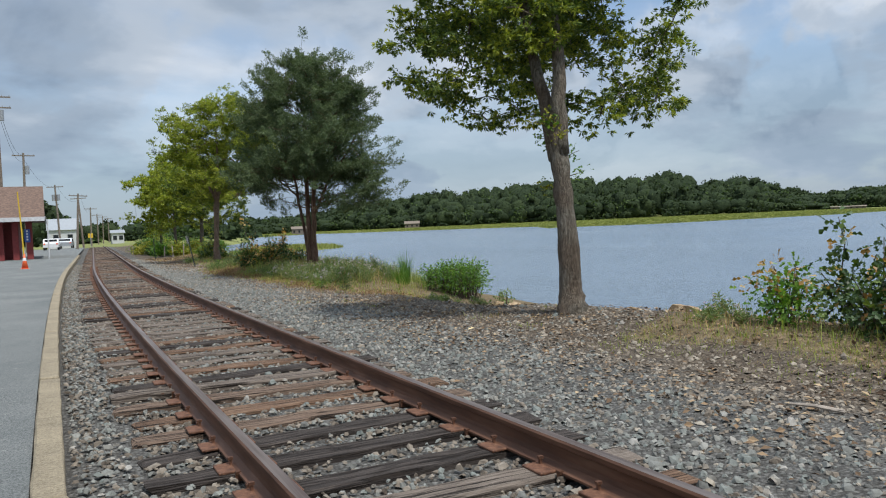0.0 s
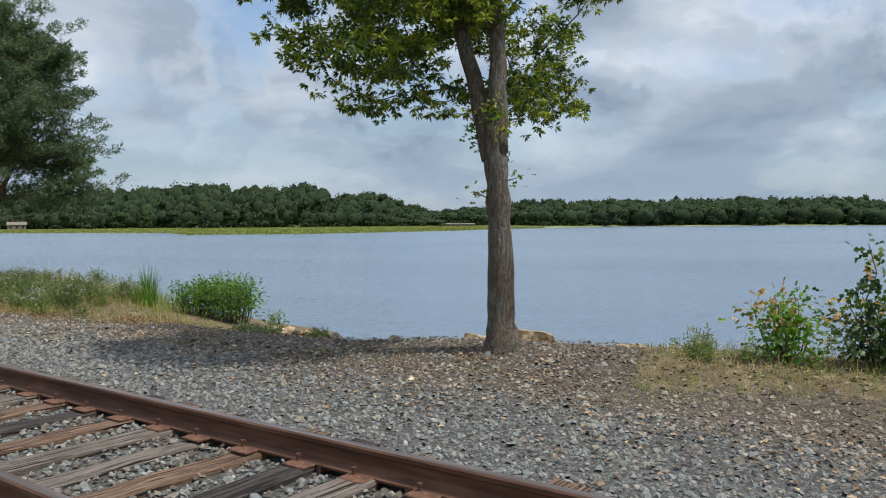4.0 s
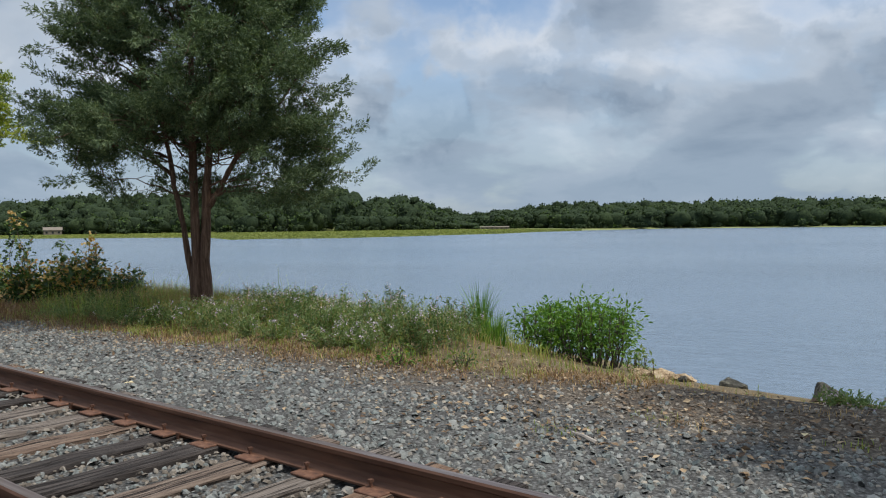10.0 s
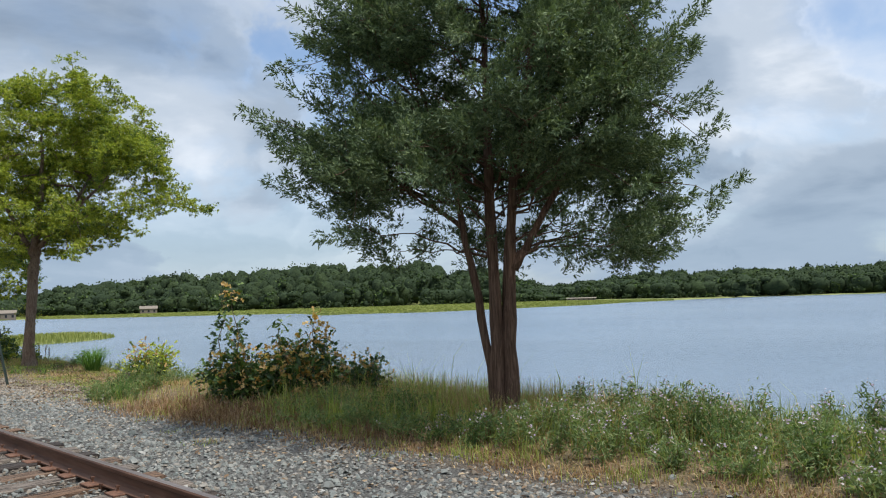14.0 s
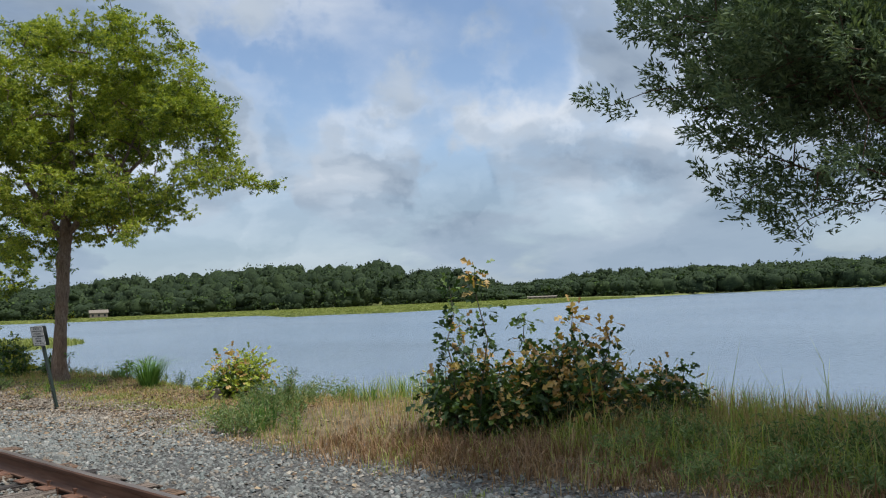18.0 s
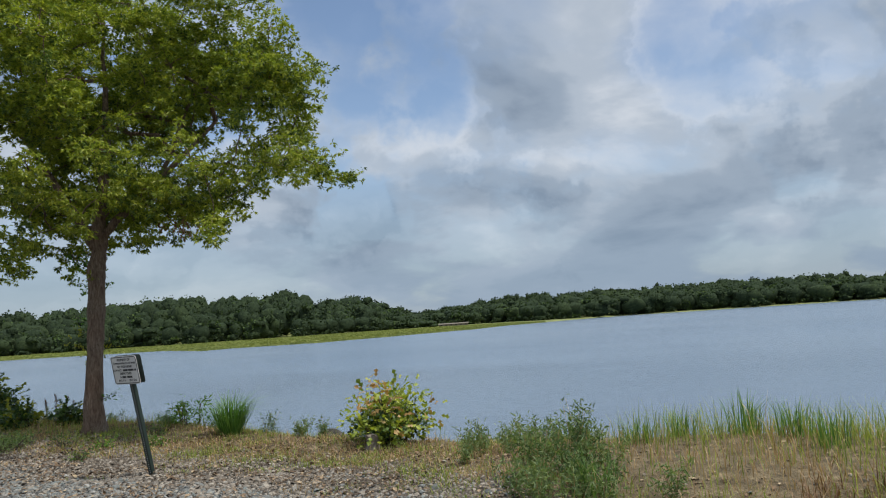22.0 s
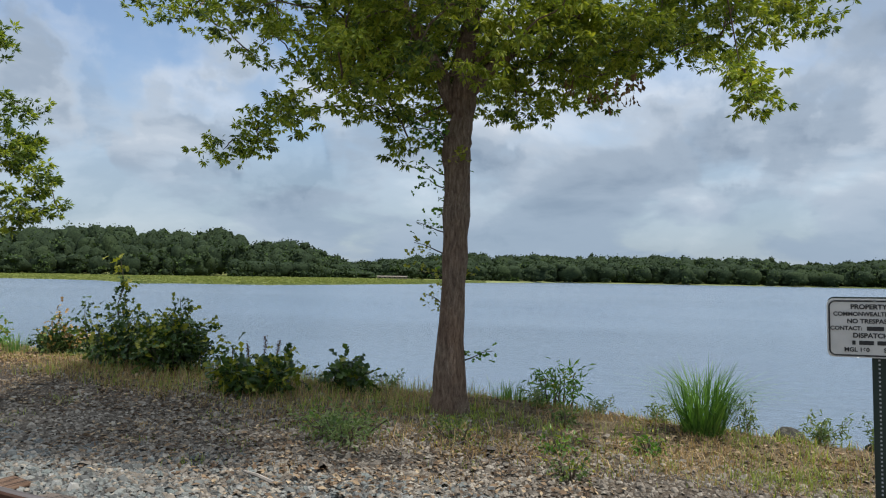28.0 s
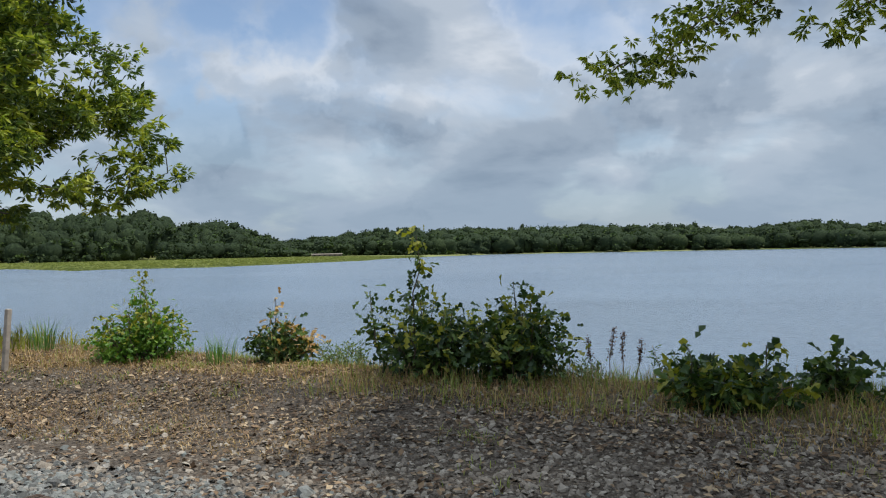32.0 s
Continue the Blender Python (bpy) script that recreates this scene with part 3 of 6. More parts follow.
def turf_x(y):
    return np.interp(y, (-60, 0, 8, 9.5, 11, 12.6, 13.5, 18.5, 20, 22, 24, 28, 33, 36, 38, 40, 43, 47, 48.5, 50.5, 52, 55, 57, 70, 120), (3.6, 3.6, 3.8, 4.3, 4.4, 4.1, 6.5, 6.5, 4.9, 4.35, 4.0, 3.95, 3.8, 3.75, 4.8, 5.5, 5.3, 5.1, 5.4, 5.7, 6.5, 6.7, 6.0, 5.6, 9))


def shore_far(b):
    """Distance of the far waterline by bearing in degrees, from (0, 20)."""
    return np.interp(b, (-40, 0, 10, 14, 18, 20, 24, 30, 35.5, 37.2, 39, 45, 50, 54, 57, 60, 64, 69, 83, 96, 120, 180), (150, 165, 200, 300, 370, 330, 300, 270, 240, 186, 194, 186, 205, 228, 245, 300, 345, 430, 430, 430, 400, 350))


def polar(x, y):
    return np.degrees(np.arctan2(x, y - 20)), np.hypot(x, y - 20)


def ground_z(x, y):
    x, y = np.broadcast_arrays(np.asarray(x, float), np.asarray(y, float))
    u = x - track_x(y)
    z = -0.045 - 0.05 * sm(y, 28, 40) * sm(u, 1.2, 2.5)
    z = z + 0.16 * sm(u, 3.3, 5.0) * (1 - 0.6 * np.exp(-((y - 29) / 6) ** 2)) * np.interp(y, (15, 17.5, 22, 24, 36, 39.5, 43, 46.5, 49), (1, 0, 0, 1, 1, .1, .15, .75, 1)) - 0.06 * sm(u, 2.2, 3.3) * np.interp(y, (36, 39.5, 43.5, 46.3), (0, 1, 1, .1))
    z = z + 0.02 * np.sin(x * 2.3 + y * 0.9) * np.sin(y * 1.7 - x) * sm(u, 1.5, 2.5)
    d = x - crest_x(y)
    bank = z - (0.10 * np.maximum(0, d + 0.4) + 0.17 * np.maximum(0, d)) * np.interp(y, (14, 17, 23, 26), (1, .76, .76, 1))
    z = np.where(d > -0.4, np.maximum(bank, -2.6), z)
    b, dist = polar(x, y)
    far = WATER_Z - 0.25 + np.clip((dist - shore_far(b)) * 0.06, -1.2, 0.75) + np.clip((dist - shore_far(b) - 15) * 0.0035, 0, 0.6) + np.clip((dist - shore_far(b) - 150) * 0.03, 0, 6)
    far = np.where((x > 5) & (dist > 120), far, -9)
    isle = WATER_Z - 0.5 + 0.75 * np.exp(-(((x - 24) / 9.5) ** 2 + ((y - 97 - (x - 24) * 0.5) / 7.0) ** 2) ** 2)
    isle = np.where(dist < 130, isle, -9)
    z = np.where(d > 1.0, np.maximum(np.maximum(z, far), isle), z)
    return np.where(u < -1.72, -0.12, z)


def grid_lines(fine, step, coarse):
    a = np.arange(fine[0], fine[1], step)
    return np.unique(np.concatenate([a, coarse]))


# ---- ground: one sheet to the horizon ----
gx = grid_lines((-2.4, 10.0), 0.14, np.concatenate([[-900, -600, -400, -250, -150, -90, -50, -25, -12, -6], np.arange(10, 60, 2.5), np.arange(60, 500, 14), [520, 600, 750, 900, 1200]]))
gy = grid_lines((2.0, 62.0), 0.28, np.concatenate([[-900, -500, -250, -120, -60, -30, -15, -8, -3, 0], np.arange(62, 140, 2.5), np.arange(140, 520, 14), [560, 650, 800, 1000, 1300]]))
GX, GY = np.meshgrid(gx, gy)
GZ = ground_z(GX, GY)
nx, ny = len(gx), len(gy)
ii = (np.arange(ny - 1)[:, None] * nx + np.arange(nx - 1)[None]).ravel()
acc = Acc().add(np.stack([GX, GY, GZ], -1), np.concatenate([np.stack([ii, ii + 1, ii + nx + 1], 1), np.stack([ii, ii + nx + 1, ii + nx], 1)]))
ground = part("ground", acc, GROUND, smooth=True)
tagged(ground, "gravel, brown soil and dry turf beside the track", "ground", kind="structure")
uu, cr = GX - track_x(GY), crest_x(GY)
turf = sm(GX - turf_x(GY), -0.55, 0.45)
soil = np.clip(sm(uu, 2.35, 3.9) * 0.85 + 0.35 * sm(GY, 36, 52) * sm(uu, 1.6, 2.8) + .6 * sm(GY, 47, 50) * sm(uu, 1.5, 2.4), 0, 1)
_, gd = polar(GX, GY)
farland = np.where((gd > 70) | (GX < -12) | (GY < -14), 1.0, 0.0) * np.where((np.abs(uu) < 9) & (GY > -20) & (GY < 140), 0.0, 1.0)
for nm, val in (("turf", turf), ("soil", soil), ("far_land", farland)):
    ground.data.attributes.new(nm, "FLOAT", "POINT").data.foreach_set("value", val.astype(np.float32).ravel())

# water sheet
wx, wy = np.linspace(3.0, 1000, 40), np.linspace(-900, 1000, 40)
WX, WY = np.meshgrid(wx, wy)
wi = (np.arange(39)[:, None] * 40 + np.arange(39)[None]).ravel()
water = part("water", Acc().add(np.stack([WX, WY, np.full_like(WX, WATER_Z)], -1), np.concatenate([np.stack([wi, wi + 1, wi + 41], 1), np.stack([wi, wi + 41, wi + 40], 1)])), WATER, smooth=True)
tagged(water, "calm grey-blue bay water with small ripples", "water", kind="structure")

# ---- paved platform and kerb ----
rng = np.random.default_rng(5)
py_ = np.concatenate([np.arange(-30, 60, 1.0), np.arange(60, 131, 5.0)])
kerb_x = lambda y: track_x(y) - 1.70
pv, pf = [], []
for i, y in enumerate(py_):
    w = np.interp(y, (-30, 40, 60, 130), (9, 9, 8, 14))
    e = float(kerb_x(y)) - 0.175
    pv += [(e, y, 0.125), (e - 1.5, y, 0.14), (e - w, y, 0.13), (e - w - 0.05, y, -0.15), (e, y, -0.15)]
    if i:
        a, b = (i - 1) * 5, i * 5
        for j in range(4):
            pf += [(a + j, a + j + 1, b + j + 1), (a + j, b + j + 1, b + j)]
pavement = part("pavement", Acc().add(pv, pf), ASPHALT)
tagged(pavement, "worn grey asphalt platform along the track", "pavement", kind="structure")

kerb = thing("kerb", Matrix(), "tan granite kerb of long worn slabs", "kerb", kind="structure")
y = -6.0
while y < 72:
    ln = float(rng.uniform(1.7, 2.5)) if y < 40 else float(rng.uniform(2.2, 3.0))
    bm = bmesh.new()
    bmesh.ops.create_cube(bm, size=1)
    for v in bm.verts:
        v.co = Vector((v.co.x * 0.165, v.co.y * (ln - 0.012), v.co.z * 0.30))
    bmesh.ops.subdivide_edges(bm, edges=[e for e in bm.edges if abs(e.verts[0].co.y - e.verts[1].co.y) > 0.5], cuts=5)
    bmesh.ops.bevel(bm, geom=[e for e in bm.edges if e.is_boundary or len(e.link_faces) == 2 and e.calc_face_angle(0) > 1], offset=0.012, segments=1, affect="EDGES")
    for v in bm.verts:
        v.co += Vector((rng.normal() * .003, 0, rng.normal() * .003))
    yaw = -math.degrees(math.atan2(float(kerb_x(y + ln)) - float(kerb_x(y)), ln))
    part("kerb_slab", bm, KERB, kerb, m=pose(float(kerb_x(y + ln / 2)) - 0.085, y + ln / 2, 0.0 + rng.normal() * .004, 0, 0, yaw))
    y += ln

# ---- railway track ----
track = thing("railway_track", Matrix(), "rusty single railway track on weathered wooden ties in grey ballast", "railway track")
PROFILE = [(-.070, 0), (.070, 0), (.070, .012), (.016, .034), (.010, .060), (.010, .118), (.034, .132), (.036, .158), (.028, .170), (-.028, .170), (-.036, .158), (-.034, .132), (-.010, .118), (-.010, .060), (-.016, .034), (-.070, .012)]
ry = np.concatenate([np.arange(-30, 80, 1.0), np.arange(80, 141, 3.0)])
for side in (-0.7525, 0.7525):
    v, f, mi, k = [], [], [], len(PROFILE)
    for i, y in enumerate(ry):
        cx = float(track_x(y)) + side
        v += [(cx + a, y, b + 0.004) for a, b in PROFILE]
        if i:
            for j in range(k):
                a, b, c, d = (i - 1) * k + j, (i - 1) * k + (j + 1) % k, i * k + (j + 1) % k, i * k + j
                f += [(a, b, c), (a, c, d)]
                mi += [1 if j in (8,) else 0] * 2
    acc = Acc()
    acc.add(v, f)
    acc.mi = [np.array(mi)]
    part("rail", acc, [RAIL_RUST, RAIL_HEAD], track, "rusty steel rail with a worn shining head")


def tie_mesh(seed):
    r = np.random.default_rng(seed)
    bm = bmesh.new()
    bmesh.ops.create_cube(bm, size=1)
    for v in bm.verts:
        v.co = Vector((v.co.x * 2.6, v.co.y * 0.225, v.co.z * 0.17))
    bmesh.ops.subdivide_edges(bm, edges=[e for e in bm.edges if abs(e.verts[0].co.x - e.verts[1].co.x) > 1], cuts=9)
    bmesh.ops.bevel(bm, geom=[e for e in bm.edges if e.calc_face_angle(0) > 1], offset=0.014, segments=1, affect="EDGES")
    for v in bm.verts:
        x = v.co.x
        v.co.y += 0.010 * math.sin(x * 2.1 + seed) + r.normal() * 0.003
        v.co.z += r.normal() * 0.004 - (0.008 * r.random() if abs(x) > 1.25 else 0)
        if abs(x) > 1.25:
            v.co.x += r.normal() * 0.02
    me = bpy.data.meshes.new("tie")
    bm.to_mesh(me)
    bm.free()
    me.materials.append(TIE_WOOD)
    return me


TIES = [tie_mesh(s) for s in range(7)]
bm = soft_box((-0.17, -0.095, 0.0), (0.17, 0.095, 0.016), 0.004)
PLATE_ME = bpy.data.meshes.new("tie_plate")
bm.to_mesh(PLATE_ME)
bm.free()
PLATE_ME.materials.append(PLATE)
acc = box((-0.008, -0.008, -0.02), (0.008, 0.008, 0.045))
box((-0.016, -0.012, 0.030), (0.014, 0.012, 0.046), acc)
SPIKE_ME = acc.mesh("spike", PLATE)
acc = box((-0.085, -0.012, -0.035), (0.085, 0.012, 0.004))
box((-0.085, -0.016, 0.004), (-0.055, 0.016, 0.022), acc)
box((0.055, -0.016, 0.004), (0.085, 0.016, 0.022), acc)
ANCHOR_ME = acc.mesh("rail_anchor", RAIL_RUST)
TIE_Y = []
y = 2.0
rng = np.random.default_rng(11)
while y < 78:
    TIE_Y.append(y)
    y += 0.52 + rng.normal() * 0.03
for i, y in enumerate(TIE_Y):
    cx, yaw = float(track_x(y)), -math.degrees(math.atan2(float(track_x(y + 1) - track_x(y)), 1))
    tie = part("tie", TIES[int(rng.integers(7))], None, track, m=pose(cx + rng.normal() * .02, y, -0.085 + rng.normal() * .006, rng.normal() * .6, rng.normal() * .25, yaw + rng.normal() * 1.0 + (180 if rng.random() < .5 else 0)))
    if 6.5 < y < 47:
        for s in (-0.7525, 0.7525):
            flip = tie.matrix_basis.inverted() @ pose(cx + s, y, 0.0, 0, 0, yaw)
            plate = part("tie_plate", PLATE_ME, None, tie, m=flip)
            if y < 36:
                for k, (a, b) in enumerate(((-0.085, 0.05), (0.085, -0.05))):
                    if k == 0 or s < 0:
                        part("spike", SPIKE_ME, None, tie, m=flip @ pose(a + (0.012 if a < 0 else -0.012), b, 0.014, 0, 0, 0 if a < 0 else 180))
            if rng.random() < 0.62 and y < 40:
                part("rail_anchor", ANCHOR_ME, None, track, m=pose(cx + s, y + (0.135 if rng.random() < .5 else -0.135), 0.002, 0, 0, yaw))
acc = Acc()
for i in range(110):
    y = 78.3 + i * 0.55
    cx = float(track_x(y))
    box((cx - 1.3, y - .11, -.17), (cx + 1.3, y + .11, -.004 + .01 * rng.random()), acc)
tagged(part("far_ties", acc, TIE_WOOD, track), kind="stuff")


# ---- ballast and litter: real stones ----
OCT_V = np.array([(math.cos(a_ * math.pi / 3), math.sin(a_ * math.pi / 3), -.25) for a_ in range(6)] + [(.62 * math.cos(a_), .62 * math.sin(a_), .62) for a_ in (.52, 2.62, 4.71)], float)
OCT_F = np.array([(0, 1, 6), (1, 2, 6), (2, 7, 6), (2, 3, 7), (3, 4, 7), (4, 8, 7), (4, 5, 8), (5, 0, 8), (0, 6, 8), (6, 7, 8)])


def stones(x, y, z, size, rng, flat=0.74):
    """Angular stones, each broken its own way."""
    tv, tf = OCT_V, OCT_F
    n = len(x)
    q = tv[None] * rng.uniform(0.78, 1.2, (n, len(tv), 1)) + rng.normal(size=(n, len(tv), 3)) * 0.09
    q = q * np.stack([np.ones(n), rng.uniform(0.55, 0.95, n), rng.uniform(flat * .7, flat * 1.25, n)], 1)[:, None]
    a, b = rng.uniform(0, 2 * np.pi, n), rng.normal(size=n) * 0.35
    ca, sa, cb, sb = np.cos(a), np.sin(a), np.cos(b), np.sin(b)
    q = np.stack([q[..., 0] * cb[:, None] - q[..., 2] * sb[:, None], q[..., 1], q[..., 0] * sb[:, None] + q[..., 2] * cb[:, None]], -1)
    q = np.stack([q[..., 0] * ca[:, None] - q[..., 1] * sa[:, None], q[..., 0] * sa[:, None] + q[..., 1] * ca[:, None], q[..., 2]], -1)
    v = q * size[:, None, None] + np.stack([x, y, z + size * flat * 0.36], 1)[:, None]
    f = tf[None] + (np.arange(n) * len(tv))[:, None, None]
    return v, f


rng = np.random.default_rng(21)
acc_g, acc_b, acc_d = Acc(), Acc(), Acc()
# shoulder towards the water
n = 114000
y = 4.5 + 54 * rng.random(n)
u = 0.85 + 4.3 * rng.random(n) ** 1.15
late = rng.random(n) < .3
y = np.where(late, rng.uniform(37, 57, n), y)
u = np.where(late, rng.uniform(1.2, 4.6, n), u)
x = u + track_x(y)
keep = (x < crest_x(y) - 0.1) & (rng.random(n) < 1 - (0.93 - .3 * sm(y, 37, 40)) * sm(x - turf_x(y), -0.7, 0.3 + .8 * sm(y, 37, 40))) & (rng.random(n) < 1 - (0.72 - .4 * sm(y, 36, 40) - .5 * (1 - sm(y, 14, 24))) * sm(u, 2.7, 4.2))
keep &= rng.random(n) < 1 - (.5 * sm(y, 48, 51) + .4 * sm(y, 51.3, 52.6)) * sm(u, 1.6, 2.4)
x, y, u = x[keep], y[keep], u[keep]
size = np.exp(rng.normal(math.log(0.0205), 0.32, len(x))) * (1 + .05 * sm(y, 36, 40))
# below y 14 the added brown also stands in for shade on the gravel
brown = rng.random(len(x)) < 0.10 + .45 * (1 - sm(y, 11, 14)) * sm(u, 1.5, 2.8) + 0.70 * sm(u, 2.2, 3.8) + 0.32 * sm(y, 36, 44) * sm(u, 1.4, 2.4) + .4 * sm(y, 45, 49) * sm(u, 1.2, 2.0)
v, f = stones(x[~brown], y[~brown], ground_z(x[~brown], y[~brown]), size[~brown], rng)
acc_g.add(v, f)
v, f = stones(x[brown], y[brown], ground_z(x[brown], y[brown]), size[brown] * .95, rng, 0.6)
acc_b.add(v, f)
# cribs between the ties and the shoulder at the kerb
n = 64000
y = 5.0 + 47 * rng.random(n)
u = rng.uniform(-1.66, 1.25, n)
x = u + track_x(y)
ty = np.array(TIE_Y)
gap = np.abs(y[:, None] - ty[None]).min(1)
size = np.exp(rng.normal(math.log(0.0195), 0.30, n))
keep = ((gap > 0.125) | (u < -1.36)) & (np.abs(np.abs(u) - 0.7525) > 0.075)
x, y, u, size = x[keep], y[keep], u[keep], size[keep]
z = -0.030 + 0.005 * sm(np.abs(u), 1.2, 1.5) + rng.normal(size=len(x)) * 0.008
rust = rng.random(len(x)) < np.interp(np.abs(np.abs(u) - 0.75), (0, .35, .7), (.8, .62, .42))
v, f = stones(x[~rust], y[~rust], z[~rust], size[~rust], rng, 0.65)
acc_g.add(v, f)
v, f = stones(x[rust], y[rust], z[rust], size[rust], rng, 0.65)
acc_d.add(v, f)
tagged(part("ballast_stones", acc_g, STONE), "loose grey ballast stones round the ties and on the shoulder", "gravel", kind="stuff")
tagged(part("dusty_ballast", acc_d, DUST_STONE), "rust-dusted ballast stones between the rails", "gravel", kind="stuff")
tagged(part("brown_gravel", acc_b, BROWN_STONE), "brownish gravel stones and litter near the grass", "gravel", kind="stuff")


# ---- trees ----
def bend(a, b, rng, sag=0.0, wob=0.06, n=6):
    """A slightly crooked line from a to b."""
    a, b = np.asarray(a, float), np.asarray(b, float)
    t = np.linspace(0, 1, n)[:, None]
    L = np.linalg.norm(b - a)
    p = a + (b - a) * t + np.array([0, 0, 1.0]) * sag * L * (t * (1 - t)) * 4
    j = rng.normal(size=(n, 3)) * wob * L * 0.35
    j[0] = j[-1] = 0
    return p + j


def spread_tree(name, at, label, trunk, fork, tips_zone, clumps, seed, leaf, leaf_mix, low_tips=(), leaves_per=92, clump_r=0.40, leaf_len=0.122, sprouts=True, limbs_n=6, leaders=(), sprout_side=None, bark=None, under=0, gap=.02, trim=None):
    """A broad-leaved tree: flared trunk, limbs, twigs to every leaf clump, gaps between the clumps.
    trunk: points with radius; tips_zone: middle and half axes of the crown; low_tips: branch ends that hang out of it."""
    rng = np.random.default_rng(seed)
    bark = bark or OAK_BARK
    base = thing(name, pose(*at), label, "tree", "trees along the shore")
    tp, tr = np.array([p[:3] for p in trunk], float), np.array([p[3] for p in trunk])
    # trunk with flare and ridges
    seg = np.linspace(0, len(tp) - 1, 26)
    pts = np.stack([np.interp(seg, np.arange(len(tp)), tp[:, k]) for k in range(3)], 1)
    rad = np.interp(seg, np.arange(len(tp)), tr) * (1 + 0.05 * rng.normal(size=26))
    acc = tube(pts, rad, 18)
    v = acc.v[0]
    ang = np.arctan2(v[:, 1], v[:, 0])
    ctr = np.repeat(pts, 18, 0)
    m = len(ctr)
    v[:m] = ctr + (v[:m] - ctr) * (1 + (0.07 * np.sin(ang[:m] * 5 + seed) + 0.05 * rng.normal(size=m)) * (0.5 + 0.9 * np.exp(-np.maximum(v[:m, 2], 0) * 3)))[:, None]
    part("trunk", acc, bark, base, smooth=True)
    # leaders: the stems into which the trunk splits; limbs start from them
    fork = list(fork)
    for ld in leaders:
        q = np.array(ld, float)
        t_ = np.linspace(0, len(q) - 1, 14)
        w_ = np.stack([np.interp(t_, np.arange(len(q)), q[:, j]) for j in range(4)], 1)
        w_[:, :3] += rng.normal(size=(14, 3)) * .012
        part("leader_limb", tube(w_[:, :3], w_[:, 3], 12), bark, base, smooth=True)
        fork += [tuple(w_[k_, :3]) for k_ in (5, 7, 9, 11, 13)]
    # clump centres
    (cx, cy, cz), (ax, ay, az) = tips_zone
    c = []
    while len(c) < clumps:
        d = unit(rng.normal(size=3))
        r = rng.random() ** 0.34 * (0.80 + 0.55 * noise.noise(Vector(d * 1.7) + Vector((seed * 1.3, 2.0, 0))))
        wide = r * (1 + (.38 * abs(d[2]) if d[2] < 0 else 0))
        q = np.array([cx + d[0] * ax * wide, cy + d[1] * ay * wide, cz + d[2] * az * r * (1.0 if d[2] > 0 else 0.9)])
        if trim and trim(q):
            continue
        g = noise.noise(Vector(q * 0.9) + Vector((seed * 3.1, 0, 0)))
        if g > gap - 0.1 * rng.random() or r < 0.5 and rng.random() < 0.12:
            c.append(q)
    # close leafy floor of the crown round the fork
    for _ in range(under):
        a, q = rng.uniform(0, 2 * np.pi), rng.random() ** .5
        c.append(np.array([cx * .4 + math.cos(a) * q * ax * .62, cy * .4 + math.sin(a) * q * ay * .62, cz - az * .80 + .55 * q + rng.normal() * .18]))
    c = np.array(c + [np.array(q, float) for q in low_tips])
    # limbs to a coarse choice of clumps, twigs from limbs
    top = tp[-1]
    limb_acc, nodes = Acc(), [(top, 0.09)]
    order = rng.permutation(clumps)[: limbs_n * 3]
    ends, used = [], []
    for k in order:
        d = unit(c[k] - top)
        if all(np.dot(d, e) < 0.86 for e in used):
            used.append(d)
            ends.append(k)
        if len(ends) >= limbs_n:
            break
    for k in ends:
        s = fork[int(rng.integers(len(fork)))]
        line = bend(s, np.array(s) + (c[k] - np.array(s)) * 0.9, rng, 0.10, 0.10, 8)
        rr = np.linspace(min(tr[-1] * 0.44, .042), 0.012, 8)
        tube(line, rr, 8, limb_acc)
        nodes += [(p, r) for p, r in zip(line[1:], rr[1:])]
    # second order: link every clump to the nearest node
    npnt = np.array([n_[0] for n_ in nodes])
    for q in c[np.argsort(np.linalg.norm(c - top, axis=1))]:
        dist = np.linalg.norm(npnt - q, axis=1) + 0.6 * np.maximum(0, np.linalg.norm(npnt - top, axis=1) - np.linalg.norm(q - top))
        k = int(dist.argmin())
        line = bend(npnt[k], q, rng, 0.06, 0.09, 5)
        r0 = min(nodes[k][1] * 0.7, 0.035)
        tube(line, np.linspace(max(r0, 0.012), 0.005, 5), 5, limb_acc, cap=False)
        nodes += [(p, max(r0, .012) * (1 - t)) for p, t in zip(line[2:], (0.5, 0.75, 0.9))]
        npnt = np.vstack([npnt, line[2:]])
    tagged(part("branchwork", limb_acc, bark, base, smooth=True), kind="stuff")
    # leaves: whorls at the shoot ends, hanging outwards
    per = max(4, leaves_per // 7)
    tip = np.repeat(c, per, 0) + unit(rng.normal(size=(per * len(c), 3))) * (rng.random((per * len(c), 1)) ** .45) * np.array([1, 1, .55]) * clump_r * np.repeat(rng.uniform(.7, 1.3, len(c)), per)[:, None]
    away = unit(tip - np.array([cx, cy, cz - 1.2]))
    n = 15 * len(tip)
    which = np.repeat(np.arange(len(tip)), 15)
    axis = unit(rng.normal(size=(n, 3)) * np.array([1, 1, .6]) + away[which] * .55 + np.array([0, 0, -.30]))
    p = tip[which] + axis * leaf_len * rng.uniform(.05, .35, (n, 1))
    sunny = rng.random(len(tip)) < np.repeat(np.clip(leaf_mix + .5 * (rng.random(len(c)) - .5), 0, 1), per)
    sel = sunny[which]
    ln = leaf_len * rng.uniform(0.65, 1.15, n)
    crown = Acc()
    leaf_cloud(p[~sel], axis[~sel], ln[~sel], ln[~sel] * .37, rng, "kite", 0.35, crown, 0)
    leaf_cloud(p[sel], axis[sel], ln[sel], ln[sel] * .37, rng, "kite", 0.35, crown, 1)
    tagged(part("crown", crown, [leaf, OAK_SUNLEAF], base), kind="stuff")
